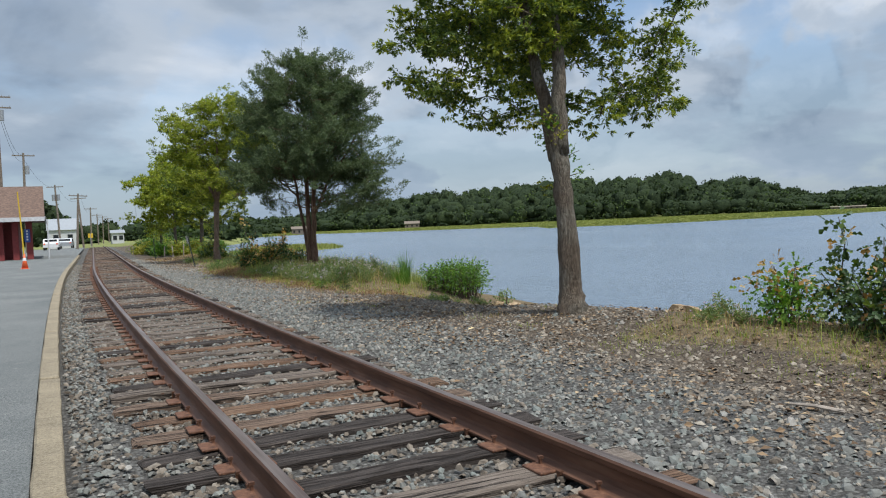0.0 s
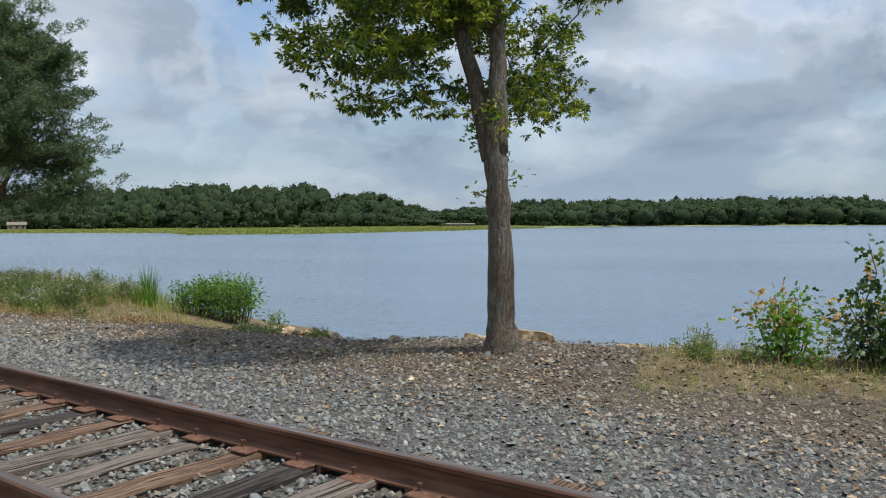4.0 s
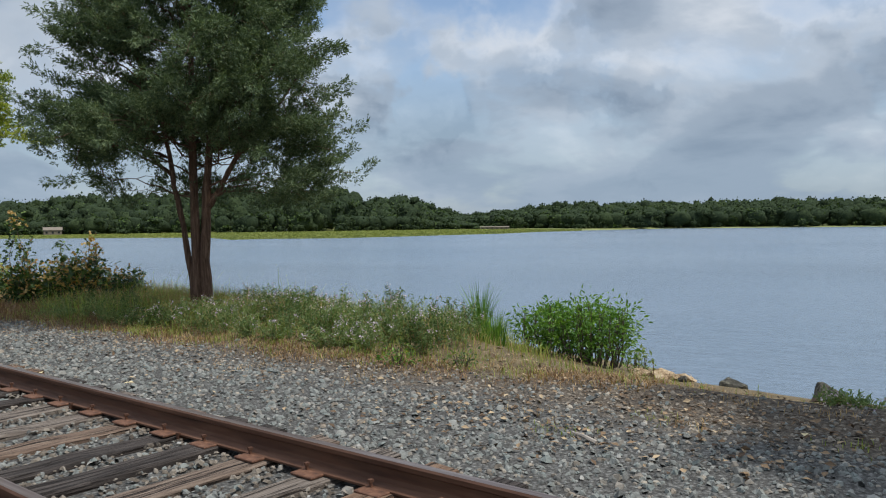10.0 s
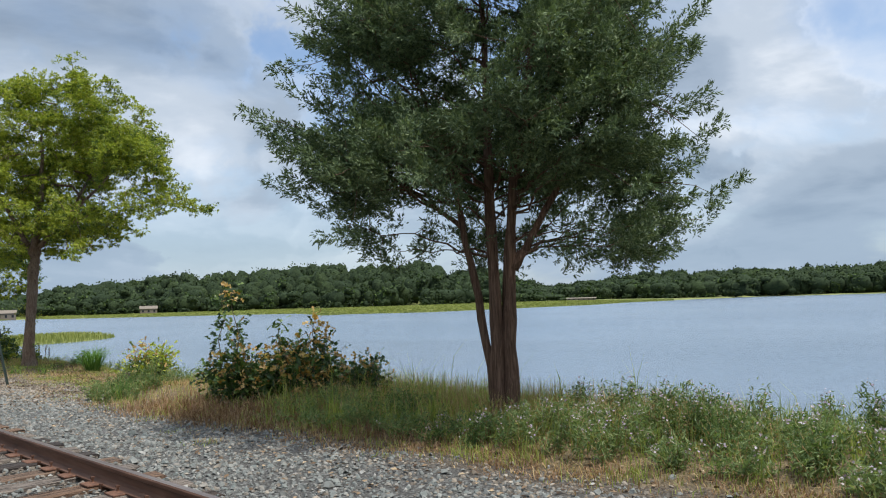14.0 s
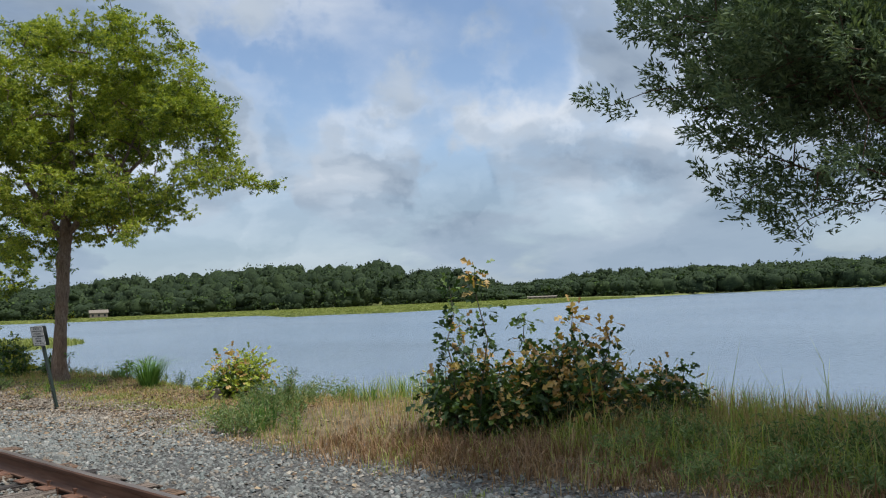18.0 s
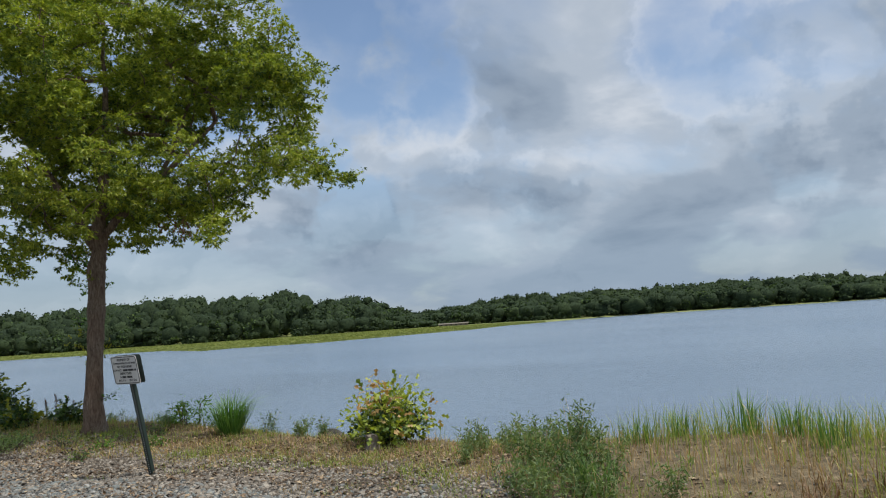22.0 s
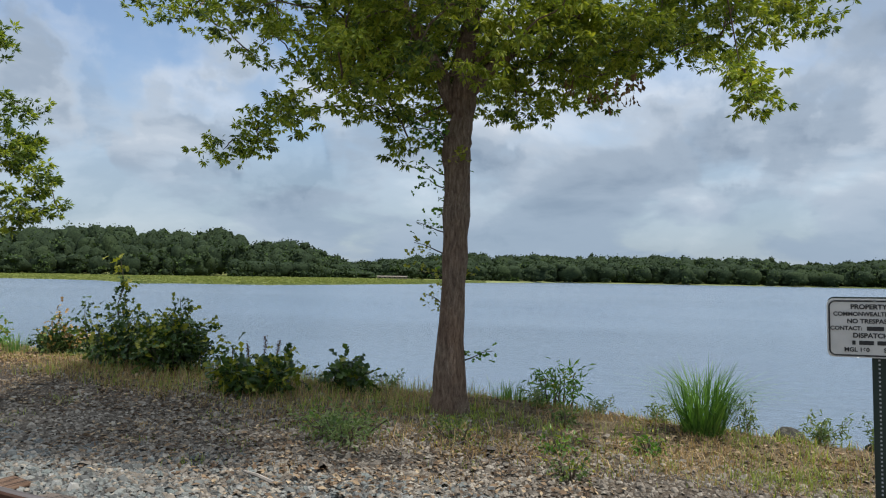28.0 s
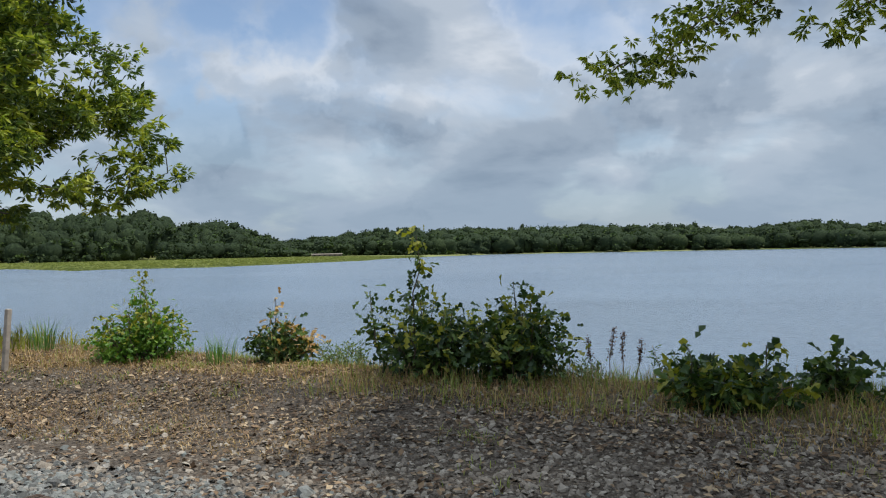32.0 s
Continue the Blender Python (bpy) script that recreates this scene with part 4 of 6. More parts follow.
    # sprouts straight out of the trunk
    if sprouts:
        acc, tw = Acc(), Acc()
        for h in sprouts:
            i = int(np.argmin(np.abs(pts[:, 2] - h)))
            a = rng.uniform(0, 6.28) if sprout_side is None or rng.random() < .2 else sprout_side + rng.normal() * .6
            d = np.array([math.cos(a), math.sin(a), 0.35])
            e = pts[i] + d * (rad[i] + rng.uniform(0.10, 0.36))
            tube(bend(pts[i] + d * rad[i] * .7, e, rng, 0.05, 0.08, 4), [.008, .006, .004, .003], 4, tw, cap=False)
            k = 18
            q = pts[i] + d * rad[i] + (e - pts[i] - d * rad[i]) * rng.random((k, 1)) + rng.normal(size=(k, 3)) * 0.05
            leaf_cloud(q, rng.normal(size=(k, 3)) + d, 0.078 * rng.uniform(.7, 1.2, k), 0.046, rng, "oak", .4, acc, int(rng.random() < .4))
        tagged(part("sprout_foliage", acc, [LIGHT_LEAF, YELLOW_LEAF], base, "yellow-green leafy sprouts on the bark"), kind="stuff")
        tagged(part("sprout_twigwork", tw, TWIG, base), kind="stuff")
    return base


spread_tree("oak_tree", (4.66, 14.45, 0.05), "tall oak with grey ridged bark and dark green leaves",
            [(0, 0, -.15, .29), (0, 0, .05, .212), (.0, .01, .35, .158), (-.03, .0, 1.2, .130), (-.08, .02, 2.0, .126), (-.11, .05, 2.45, .14), (-.12, .06, 2.6, .10)],
            [(-.12, .05, 2.5)], ((.28, 1.25, 5.0), (2.3, 1.85, 2.3)), 390, 4, OAK_LEAF, 0.35,
            low_tips=[(-1.0, 2.2, 3.4), (-.6, 1.9, 3.1), (.1, 2.0, 2.95), (-.2, 1.7, 2.9), (.0, 1.0, 2.9), (.5, .6, 2.85), (.8, .25, 2.7), (.75, .1, 2.9), (1.3, .2, 3.05), (1.75, .1, 3.0), (1.9, .2, 3.25), (1.95, .3, 3.5), (1.55, .5, 3.2), (1.1, .7, 3.1), (-1.3, 1.2, 3.3), (-.9, 1.3, 3.1), (-.7, .7, 3.15), (.4, 1.5, 3.05), (-1.6, 1.7, 3.5), (1.6, .8, 3.45), (.7, 1.1, 3.15), (.3, .3, 3.05), (2.2, .4, 4.0), (2.4, .2, 4.5), (2.2, .0, 5.0), (2.5, .5, 5.3), (2.0, -.2, 4.4), (2.3, .1, 5.7), (1.9, -.4, 5.3), (2.95, .95, 4.0), (2.7, .85, 3.75), (2.5, 1.0, 3.5), (2.35, .9, 3.35), (2.1, .9, 3.3), (1.8, .95, 3.1), (2.4, .8, 4.1), (2.7, .9, 4.4), (2.2, .7, 3.8), (2.3, .2, 3.05), (1.75, .5, 2.85)],
            leaves_per=142, clump_r=.36, leaf_len=.084, leaders=[[(-.10, .06, 2.15, .115), (-.13, .18, 2.7, .10), (-.17, .36, 3.4, .08), (-.22, .75, 4.8, .045), (-.1, 1.1, 6.2, .015)], [(-.07, .02, 2.2, .12), (-.07, -.02, 3.0, .10), (-.02, .05, 3.8, .075), (.1, .4, 5.0, .045), (.2, .8, 6.4, .015)]], sprouts=(1.75, 1.95, 2.1, 2.2, 2.35, 2.4, 2.5, 2.55, 2.6, 2.62, 2.65, 2.68))
OAK_BY_SIGN = spread_tree("oak_tree", (5.95, 46.28, 0.02), "broad oak with leaning brown trunk and sunlit leaves",
            [(0, 0, -.15, .25), (0, 0, .05, .185), (-.01, .01, .5, .147), (.05, .0, 1.5, .129), (.09, .0, 2.3, .127), (.10, .03, 2.7, .148), (.14, -.01, 2.95, .122), (.17, -.03, 3.45, .12)],
            [(.12, -.01, 3.2), (.14, -.02, 3.4), (.11, -.0, 3.05)], ((.85, -.45, 6.0), (3.75, 4.4, 2.9)), 800, 9, OAK_LEAF, 0.85,
            low_tips=[(.45, 3.5, 2.95), (.35, 3.25, 3.05), (.5, 3.0, 3.0), (.3, 2.8, 3.15), (.25, 2.5, 3.25), (.5, 2.7, 3.4), (.1, 2.2, 3.35), (.1, .65, 2.95), (.1, .78, 3.15), (.15, .6, 2.75), (.07, -2.87, 2.95), (.1, -2.8, 3.1), (.3, -2.7, 3.3), (2.2, -3.2, 4.2), (1.8, -3.3, 4.3), (1.6, -3.2, 4.5), (2.0, -2.8, 4.1), (2.6, -3.0, 4.6), (1.2, -3.4, 4.6), (1.5, .4, 3.4), (1.5, -.3, 3.35), (.9, -1.0, 3.5), (.1, -1.4, 3.6), (-.8, -1.0, 3.45), (-1.3, -.2, 3.3), (-.9, .3, 3.2), (.5, .3, 3.3), (1.9, .9, 3.6), (2.2, -1.2, 3.9), (.4, -2.0, 3.85), (1.4, -2.4, 3.95), (2.9, -.6, 3.9), (2.6, .6, 3.85), (-.5, 1.6, 3.0), (-.3, 1.0, 3.15), (.3, .9, 3.2), (1.5, -3.0, 4.2), (1.2, -2.5, 4.0), (.9, -1.6, 3.75), (1.3, -1.9, 3.8), (-1.3, .5, 3.15), (-1.0, .9, 3.05), (1.9, -.9, 3.5), (.4, -.8, 3.2), (.7, -.4, 3.15), (-.5, -.5, 3.3), (.8, .6, 3.3), (-1.8, .2, 3.3), (2.4, -.4, 3.7), (-.2, .2, 3.45), (1.2, -1.2, 3.6), (-1.6, -.9, 3.8), (.3, 4.7, 4.9), (.5, 4.2, 4.85), (.3, 3.5, 4.5), (.5, 3.1, 4.15), (.2, 2.6, 4.3), (.4, 2.3, 3.9), (.6, 2.0, 4.1), (.2, 1.7, 3.65), (.0, 3.8, 4.7), (.7, 2.8, 4.5), (.1, 1.3, 3.6), (.5, 3.9, 5.0), (-2.5, 1.5, 5.0), (-2.7, 1.0, 5.6), (-2.3, 2.0, 4.7), (-2.7, .6, 6.1), (-2.4, .4, 5.2)],
            leaves_per=140, clump_r=0.36, leaf_len=.082, leaders=[[(.12, -.01, 3.2, .12), (.2, -.12, 4.4, .085), (.3, -.1, 6.0, .04), (.3, 0, 7.4, .015)], [(.10, .02, 3.1, .085), (-.3, .5, 4.2, .06), (-.8, 1.0, 5.4, .03)], [(.13, -.02, 3.25, .08), (.8, -.7, 4.2, .055), (1.6, -1.4, 5.3, .03)]], sprouts=(.55, .9, 1.3, 1.35, 1.4, 1.5, 1.9, 2.0, 2.3, 2.35, 2.4, 2.45, 2.55, 2.6, 2.7, 2.75, 2.8, 2.85, 2.9, 2.95), limbs_n=9, sprout_side=1.5, bark=OAK_BARK_BROWN, under=95, gap=.14, trim=lambda q: q[1] < -1.5 and q[0] < .7 and q[2] < 7.2 or q[1] > 2.6 and q[2] > 5.2 or q[2] > 4.9 and (q[0] - .85) * .75 - (q[1] + .45) * .66 > 3.0 or q[2] > 6.2 and (q[0] - .85) * .75 - (q[1] + .45) * .66 > 2.5 - .5 * (q[2] - 6.2))
rng = np.random.default_rng(405)
hang, q = Acc(), []
for a, b, c in ((6.74, 44.85, 3.30), (6.5, 44.6, 3.38), (6.9, 45.1, 3.36), (6.6, 45.3, 3.42), (7.0, 44.7, 3.4)):
    q.append(np.array([a, b, c]) + rng.normal(size=(9, 3)) * np.array([.05, .05, .06]))
q = np.concatenate(q)
leaf_cloud(q, rng.normal(size=q.shape) * .35 + [0, 0, -1.0], rng.uniform(.08, .13, len(q)), .05, rng, "oak", .1, hang)
tagged(part("withered_spray", hang, RUST_GRASS, OAK_BY_SIGN, "shrivelled dark brown leaves", m=OAK_BY_SIGN.matrix_basis.inverted()), kind="stuff")
spread_tree("oak_tree", (7.6, 60.0, 0.0), "oak with full yellowish green crown near the bend",
            [(0, 0, -.15, .2), (0, 0, .1, .15), (.02, .03, 1.2, .125), (.05, .0, 2.3, .11)], [(.05, 0, 2.1), (.05, 0, 2.3)],
            ((.1, .0, 4.4), (2.7, 2.8, 2.6)), 350, 17, OAK_LEAF, 0.45, low_tips=[(2.3, -1.7, 2.6), (2.6, -1.9, 2.85), (2.0, -1.5, 2.4), (1.6, -1.2, 2.3), (2.2, -1.4, 3.0), (1.2, -1.0, 2.4), (2.5, -1.5, 3.2), (1.8, -1.8, 2.7), (2.4, -2.0, 3.3), (1.9, -1.0, 2.7), (1.0, -1.6, 2.5), (2.0, -1.9, 3.6), (2.2, -1.6, 4.0), (1.5, -.6, 2.6), (.6, -1.2, 2.5), (.2, -.6, 2.7), (1.4, -1.6, 3.0)], leaves_per=80, clump_r=.45, leaf_len=.15, sprouts=False, limbs_n=7)
spread_tree("oak_tree", (6.8, 66.5, 0.0), "sunlit yellow-green tree beside the track bend",
            [(0, 0, -.15, .2), (0, 0, .1, .15), (.02, .03, 1.2, .12), (.0, .1, 2.3, .11)], [(.0, .1, 2.2)],
            ((.4, .0, 4.7), (2.8, 3.2, 3.6)), 200, 23, OAK_SUNLEAF, 0.6, leaves_per=64, clump_r=.62, leaf_len=.21, sprouts=False)
spread_tree("oak_tree", (6.9, 75.5, 0.0), "sunlit yellow-green tree beside the track bend",
            [(0, 0, -.15, .2), (0, 0, .1, .15), (.02, .03, 1.2, .12), (.0, .1, 2.4, .11)], [(.0, .1, 2.2)],
            ((.5, .0, 4.9), (3.0, 3.8, 4.2)), 210, 29, OAK_SUNLEAF, 0.5, leaves_per=64, clump_r=.75, leaf_len=.25, sprouts=False)


def cedar(at, seed):
    """A several-stemmed red cedar: stringy stems, rising limbs, flat feathery sprays with pointed ends and sky between them."""
    rng = np.random.default_rng(seed)
    lift = pose(0, 0, .31)
    base = thing("cedar_tree", pose(*at), "dark green red cedar with three stringy brown stems", "tree", "trees along the shore")
    stems = [
        ([(-.02, .02, -.5), (-.02, .02, -.1), (-.03, .03, .9), (-.04, .06, 2.0), (-.02, .10, 3.4), (.02, .12, 4.8), (-.05, .25, 6.2)], [.15, .112, .082, .066, .050, .033, .008]),
        ([(.05, -.06, -.5), (.06, -.08, -.1), (.07, -.09, .9), (.10, -.12, 1.9), (.16, -.22, 3.2), (.28, -.45, 4.4), (.45, -.7, 5.7)], [.15, .112, .082, .066, .050, .033, .008]),
        ([(-.04, .08, -.45), (-.06, .11, .2), (-.15, .22, 1.2), (-.24, .34, 2.0), (-.34, .48, 3.0), (-.6, .85, 4.2), (-.8, 1.2, 5.5)], [.075, .055, .047, .041, .034, .024, .007]),
        ([(.12, -.15, 1.55), (.27, -.34, 1.95), (.46, -.58, 2.5), (.9, -1.1, 3.3), (1.3, -1.6, 4.2)], [.05, .046, .036, .025, .010]),
        ([(-.26, .36, 2.1), (-.42, .62, 2.35), (-.75, 1.05, 2.75), (-1.1, 1.6, 3.2)], [.034, .028, .02, .009]),
    ]
    for k, (p, r) in enumerate(stems):
        p, r = np.array(p, float), np.array(r)
        s = np.linspace(0, len(p) - 1, 22)
        q = np.stack([np.interp(s, np.arange(len(p)), p[:, j]) for j in range(3)], 1) + rng.normal(size=(22, 3)) * 0.008
        a = tube(q, np.interp(s, np.arange(len(p)), r), 12)
        vv = a.v[0]
        m = 22 * 12
        cc = np.repeat(q, 12, 0)
        vv[:m] = cc + (vv[:m] - cc) * (1 + 0.10 * rng.normal(size=m)[:, None])
        part("stem", a, CEDAR_BARK, base, smooth=True, m=lift)
    limb, leafs = Acc(), Acc()
    # the crown is longer along the shore's slant than across it
    wide = lambda z: np.interp(z, (1.5, 1.9, 2.3, 2.9, 3.4, 4.1, 4.8, 5.4, 5.9, 6.4), (.5, 1.2, 1.75, 2.1, 2.25, 2.2, 1.9, 1.4, .8, .25))
    ax_l, ax_s = np.array([.70, -.72, 0]), np.array([.72, .70, 0])
    # boughs that reach out of the crown: share along the long axis, across it, height
    boughs = [(2.1, .3, 3.0), (1.75, .2, 2.1), (-2.05, .75, 2.7), (-1.9, .9, 2.85), (1.3, -1.6, 3.5), (1.6, -1.3, 3.9), (2.0, -.3, 4.3), (1.9, -.6, 3.6), (1.7, .2, 5.2), (1.85, .2, 2.1), (1.6, -.4, 1.85), (1.8, .4, 3.0), (1.6, -.2, 4.0), (1.2, -1.2, 4.0), (1.2, -1.0, 4.6), (.9, -1.3, 5.0), (.7, -1.1, 5.6), (1.4, .4, 4.9), (1.7, .8, 1.85), (-1.95, .1, 4.35), (-1.8, -.1, 4.75), (-2.0, .5, 2.9), (-2.15, .2, 3.3), (-1.9, -.3, 2.6), (-1.6, .2, 2.1), (-.9, .7, 1.85), (1.95, .1, 2.6), (-1.3, .4, 5.0), (.8, -.3, 5.3), (-.8, -.4, 5.5), (1.2, -.7, 1.75), (.2, .1, 6.2), (-.5, .3, 6.0), (.6, -.2, 5.7)]
    ends = [ax_l * a_ + ax_s * c_ + np.array([0, 0, z_]) for a_, c_, z_ in boughs]
    while len(ends) < 104:
        ze = 1.75 + 4.5 * rng.random() ** 1.05
        a, q = rng.uniform(0, 2 * np.pi), rng.uniform(.70, 1.0) * wide(ze)
        e = ax_l * math.cos(a) * q + ax_s * math.sin(a) * q * (.80 if math.sin(a) > 0 else .62 if math.cos(a) < 0 else .85) + np.array([0, 0, ze])
        if noise.noise(Vector(e * .7) + Vector((seed, 0, 4.0))) > -.25:
            ends.append(e)
    nodes = []
    for i, e in enumerate(ends):
        reach = float(np.hypot(e[0], e[1]))
        k = int(np.argmin([np.linalg.norm(np.array(p[-1][:2]) - e[:2] * .5) + rng.random() * 1.2 for p, _ in stems]))
        sp = np.array(stems[k][0], float)
        zs = min(max(e[2] - reach * (rng.uniform(.05, .28) if e[2] < 3.4 else rng.uniform(.40, .75)), 1.7, sp[0, 2] + .1), sp[-1, 2] - .2)
        s = np.array([np.interp(zs, sp[:, 2], sp[:, j]) for j in range(2)] + [zs])
        line = bend(s, e, rng, -.03 if e[2] > 3 else .05, 0.07, 9)
        tube(line, np.linspace(0.017, 0.004, 9), 6, limb, cap=False)
        nodes += [(p, t) for p, t in zip(line[3:], np.linspace(.4, 1, 6))]
    npnt = np.array([p for p, _ in nodes])
    lobes = [(e, .95) for e in ends]
    while len(lobes) < 1220:
        p, t = nodes[int(rng.integers(len(nodes)))]
        if rng.random() > t * .7 + .3:
            continue
        out = unit(np.array([p[0], p[1], .25]))
        q = p + out * rng.uniform(-.15, .22) + rng.normal(size=3) * np.array([.34, .34, .28])
        near_stem = np.hypot(q[0], q[1]) < 1.5 and q[2] < 2.5
        core = np.hypot(q[0], q[1]) < .5 * wide(q[2]) and q[2] > 2.4 and rng.random() < .30
        if core or q[2] < 1.55 or near_stem and rng.random() < .85 or noise.noise(Vector(q * 1.45) + Vector((seed * 2.0, 3, 0))) < -.15:
            continue
        tube(bend(p, q, rng, .03, .08, 4), [.007, .005, .004, .003], 4, limb, cap=False)
        lobes.append((q, rng.uniform(.42, .78)))
    # every lobe is a pointed plume of scale-leaf sprigs, swept outwards and up
    sp_p, sp_d = [], []
    for q, ln in lobes:
        out = unit(np.array([q[0], q[1], 0]) + rng.normal(size=3) * .25)
        d = unit(out * .85 + np.array([0, 0, rng.uniform(.10, .80)]) + rng.normal(size=3) * .22)
        u1 = unit(np.cross(d, [0.1, 0.2, 1.0]))
        u2 = np.cross(d, u1)
        sprigs = int(17 + ln * 54)
        t = rng.random(sprigs) ** .8
        fat = ln * .22 * (1.0 - .75 * t) * (rng.random(sprigs) ** .5)
        a = rng.uniform(0, 2 * np.pi, sprigs)
        c = q + d * ((t - .45) * ln)[:, None] + u1 * (np.cos(a) * fat)[:, None] + u2 * (np.sin(a) * fat * .62)[:, None]
        w = unit(d + u1 * (np.cos(a) * .75)[:, None] + u2 * (np.sin(a) * .6)[:, None] + rng.normal(size=(sprigs, 3)) * .35)
        m = 6
        along = rng.random((sprigs, m, 1)) * .105
        sp_p.append((c[:, None] + w[:, None] * along + rng.normal(size=(sprigs, m, 3)) * .011).reshape(-1, 3))
        sp_d.append((w[:, None] + rng.normal(size=(sprigs, m, 3)) * .5).reshape(-1, 3))
    p, d = np.concatenate(sp_p), np.concatenate(sp_d)
    ln = rng.uniform(.042, .074, len(p))
    leaf_cloud(p, d, ln, ln * .32, rng, "kite", 0.3, leafs)
    tagged(part("branchwork", limb, CEDAR_BARK, base, smooth=True, m=lift), kind="stuff")
    tagged(part("crown", leafs, CEDAR_LEAF, base, m=lift), kind="stuff")


cedar((5.60, 29.13, 0.03), 31)


# ---- bushes ----
def bush(at, size, height, seed, label, leaf=None, tip=None, tip_share=0.11, n=420, shape="oak", leaf_len=0.10, spikes=(), name="bush", up=0.42, narrow=.66, low=0.1):
    """A leafy bush on several stems; spikes: shoots (dx, dy, height) that stand above it."""
    rng = np.random.default_rng(seed)
    n, leaf_len = int(n * (3.0 if shape == "oak" else 1.5)), leaf_len * (1.12 if shape == "oak" else 1)
    z = float(ground_z(at[0], at[1]))
    base = thing(name, pose(at[0], at[1], z), label, "bush" if name == "bush" else name.replace("_", " "), "bushes along the shore")
    sx, sy = size[0] / 2, size[1] / 2
    stem, crown = Acc(), Acc()
    k = max(7, int(n / 52))
    ends = []
    for i in range(k):
        a, r = rng.uniform(0, 6.28), rng.random() ** .55
        h = height * (1 - 0.55 * r * r) * rng.uniform(.62, 1.0)
        e = np.array([math.cos(a) * sx * r, math.sin(a) * sy * r, max(h, low + .1)])
        if name == "shrub":
            e[2] = height * rng.uniform(.80, 1.0) * (1 - .18 * r * r)
        q0 = .75 if name == "shrub" else .3
        ends.append((np.array([e[0] * q0, e[1] * q0, -.03]), e))
    for dx, dy, h in spikes:
        ends.append((np.array([dx * .8, dy * .8, -.03]), np.array([dx, dy, h])))
    for i, (s, e) in enumerate(ends):
        tall = i >= k
        line = bend(s, e, rng, 0.0, .08, 6)
        tube(line, np.linspace(.012, .004, 6), 5, stem, cap=False)
        m = int(n / k) if not tall else int(70 * np.linalg.norm(e - s) / max(leaf_len / .1, .6))
        t = rng.uniform(0.22 if not tall else .12, 1.03, m) ** .8
        q = np.stack([np.interp(t * 5, np.arange(6), line[:, j]) for j in range(3)], 1)
        o = rng.normal(size=(m, 3)) * (np.array([.125, .125, .085]) * max(.6, height) if not tall else np.array([.055, .055, .05]))
        q = q + o
        q[:, 2] = np.maximum(q[:, 2], 0.03)
        mi = ((rng.random(m) < (tip_share * (0.05 + 4.6 * t ** 7))) & (rng.random() < .5)).astype(int)
        ln = leaf_len * rng.uniform(.6, 1.25, m)
        ax = o * 4 + rng.normal(size=(m, 3)) * .35 + np.array([0, 0, -.05])
        for w in (0, 1):
            if (mi == w).any():
                leaf_cloud(q[mi == w], ax[mi == w], ln[mi == w], ln[mi == w] * narrow, rng, shape, up, crown, w)
    tagged(part("stemwork", stem, TWIG, base), kind="stuff")
    tagged(part("foliage", crown, [leaf or BUSH_LEAF, tip or RED_LEAF], base), kind="stuff")
    return base


bush((5.75, 10.6), (1.6, 1.5), 1.0, 41, "dense dark green bush with pinkish new leaves by the water", n=640, leaf_len=.088, spikes=[(-.3, .35, 1.16), (.2, -.2, 1.1), (-.2, -.4, 1.05)])
bush((5.35, 9.35), (1.5, 1.6), 0.98, 42, "dense dark green bush with pinkish new leaves by the water", n=620, leaf_len=.088, spikes=[(.1, .1, 1.12), (-.3, -.3, 1.02)])
bush((4.95, 8.1), (1.3, 1.6), 0.95, 43, "dense dark green bush with pinkish new leaves by the water", n=480, leaf_len=.088)
bush((5.5, 11.65), (.75, .75), 0.76, 44, "small bush with orange-tinged top leaves", LIGHT_LEAF, RED_LEAF, .28, n=230, leaf_len=.075)
bush((7.45, 22.6), (1.15, 1.15), 0.92, 45, "upright fresh green shrub on the bank", LIGHT_LEAF, LIGHT_LEAF, 0, n=2200, shape="kite", leaf_len=.085, narrow=.36, name="shrub", up=.25)
bush((7.0, 23.1), (.8, .8), 0.74, 46, "upright fresh green shrub on the bank", LIGHT_LEAF, LIGHT_LEAF, 0, n=900, shape="kite", leaf_len=.085, narrow=.36, name="shrub", up=.25)
bush((8.4, 22.35), (.35, .35), 0.36, 47, "little broad-leaved plant at the bank's edge", GREY_GRASS, LIGHT_LEAF, 0, n=80, shape="kite", leaf_len=.09, narrow=.45, name="shrub")
bush((4.85, 33.85), (1.15, 1.2), 0.95, 48, "tall dark green sapling bush with a bare spire", n=560, leaf_len=.10, tip=RED_LEAF, tip_share=.18, spikes=[(-.30, -.25, 1.80), (-.22, .17, 1.62), (.1, .3, 1.25)])
bush((5.55, 33.2), (1.3, 1.5), 1.0, 49, "dark green bush with orange and pink new leaves", n=1000, leaf_len=.10, tip_share=.30, spikes=[(.3, .0, 1.30), (-.1, .4, 1.25), (.1, -.5, 1.1)])
bush((5.95, 32.35), (1.0, 1.1), 0.78, 50, "dark green bush with orange and pink new leaves", n=400, leaf_len=.095, tip_share=.34)
bush((6.8, 40.9), (1.35, 1.35), 0.92, 51, "small bush with yellow-green and orange leaves by a stump", OAK_SUNLEAF, RED_LEAF, .30, n=360, leaf_len=.10)
bush((6.72, 40.85), (1.35, 1.35), 0.56, 52, "low dark green bush by a stump", BUSH_LEAF, BUSH_LEAF, 0, n=240, leaf_len=.09)
bush((6.6, 51.75), (1.0, 1.3), 0.88, 53, "dark green bush with one tall leafy stem", n=460, leaf_len=.10, tip=YELLOW_LEAF, tip_share=.3, spikes=[(.0, .05, 1.48), (-.2, .5, .9)])
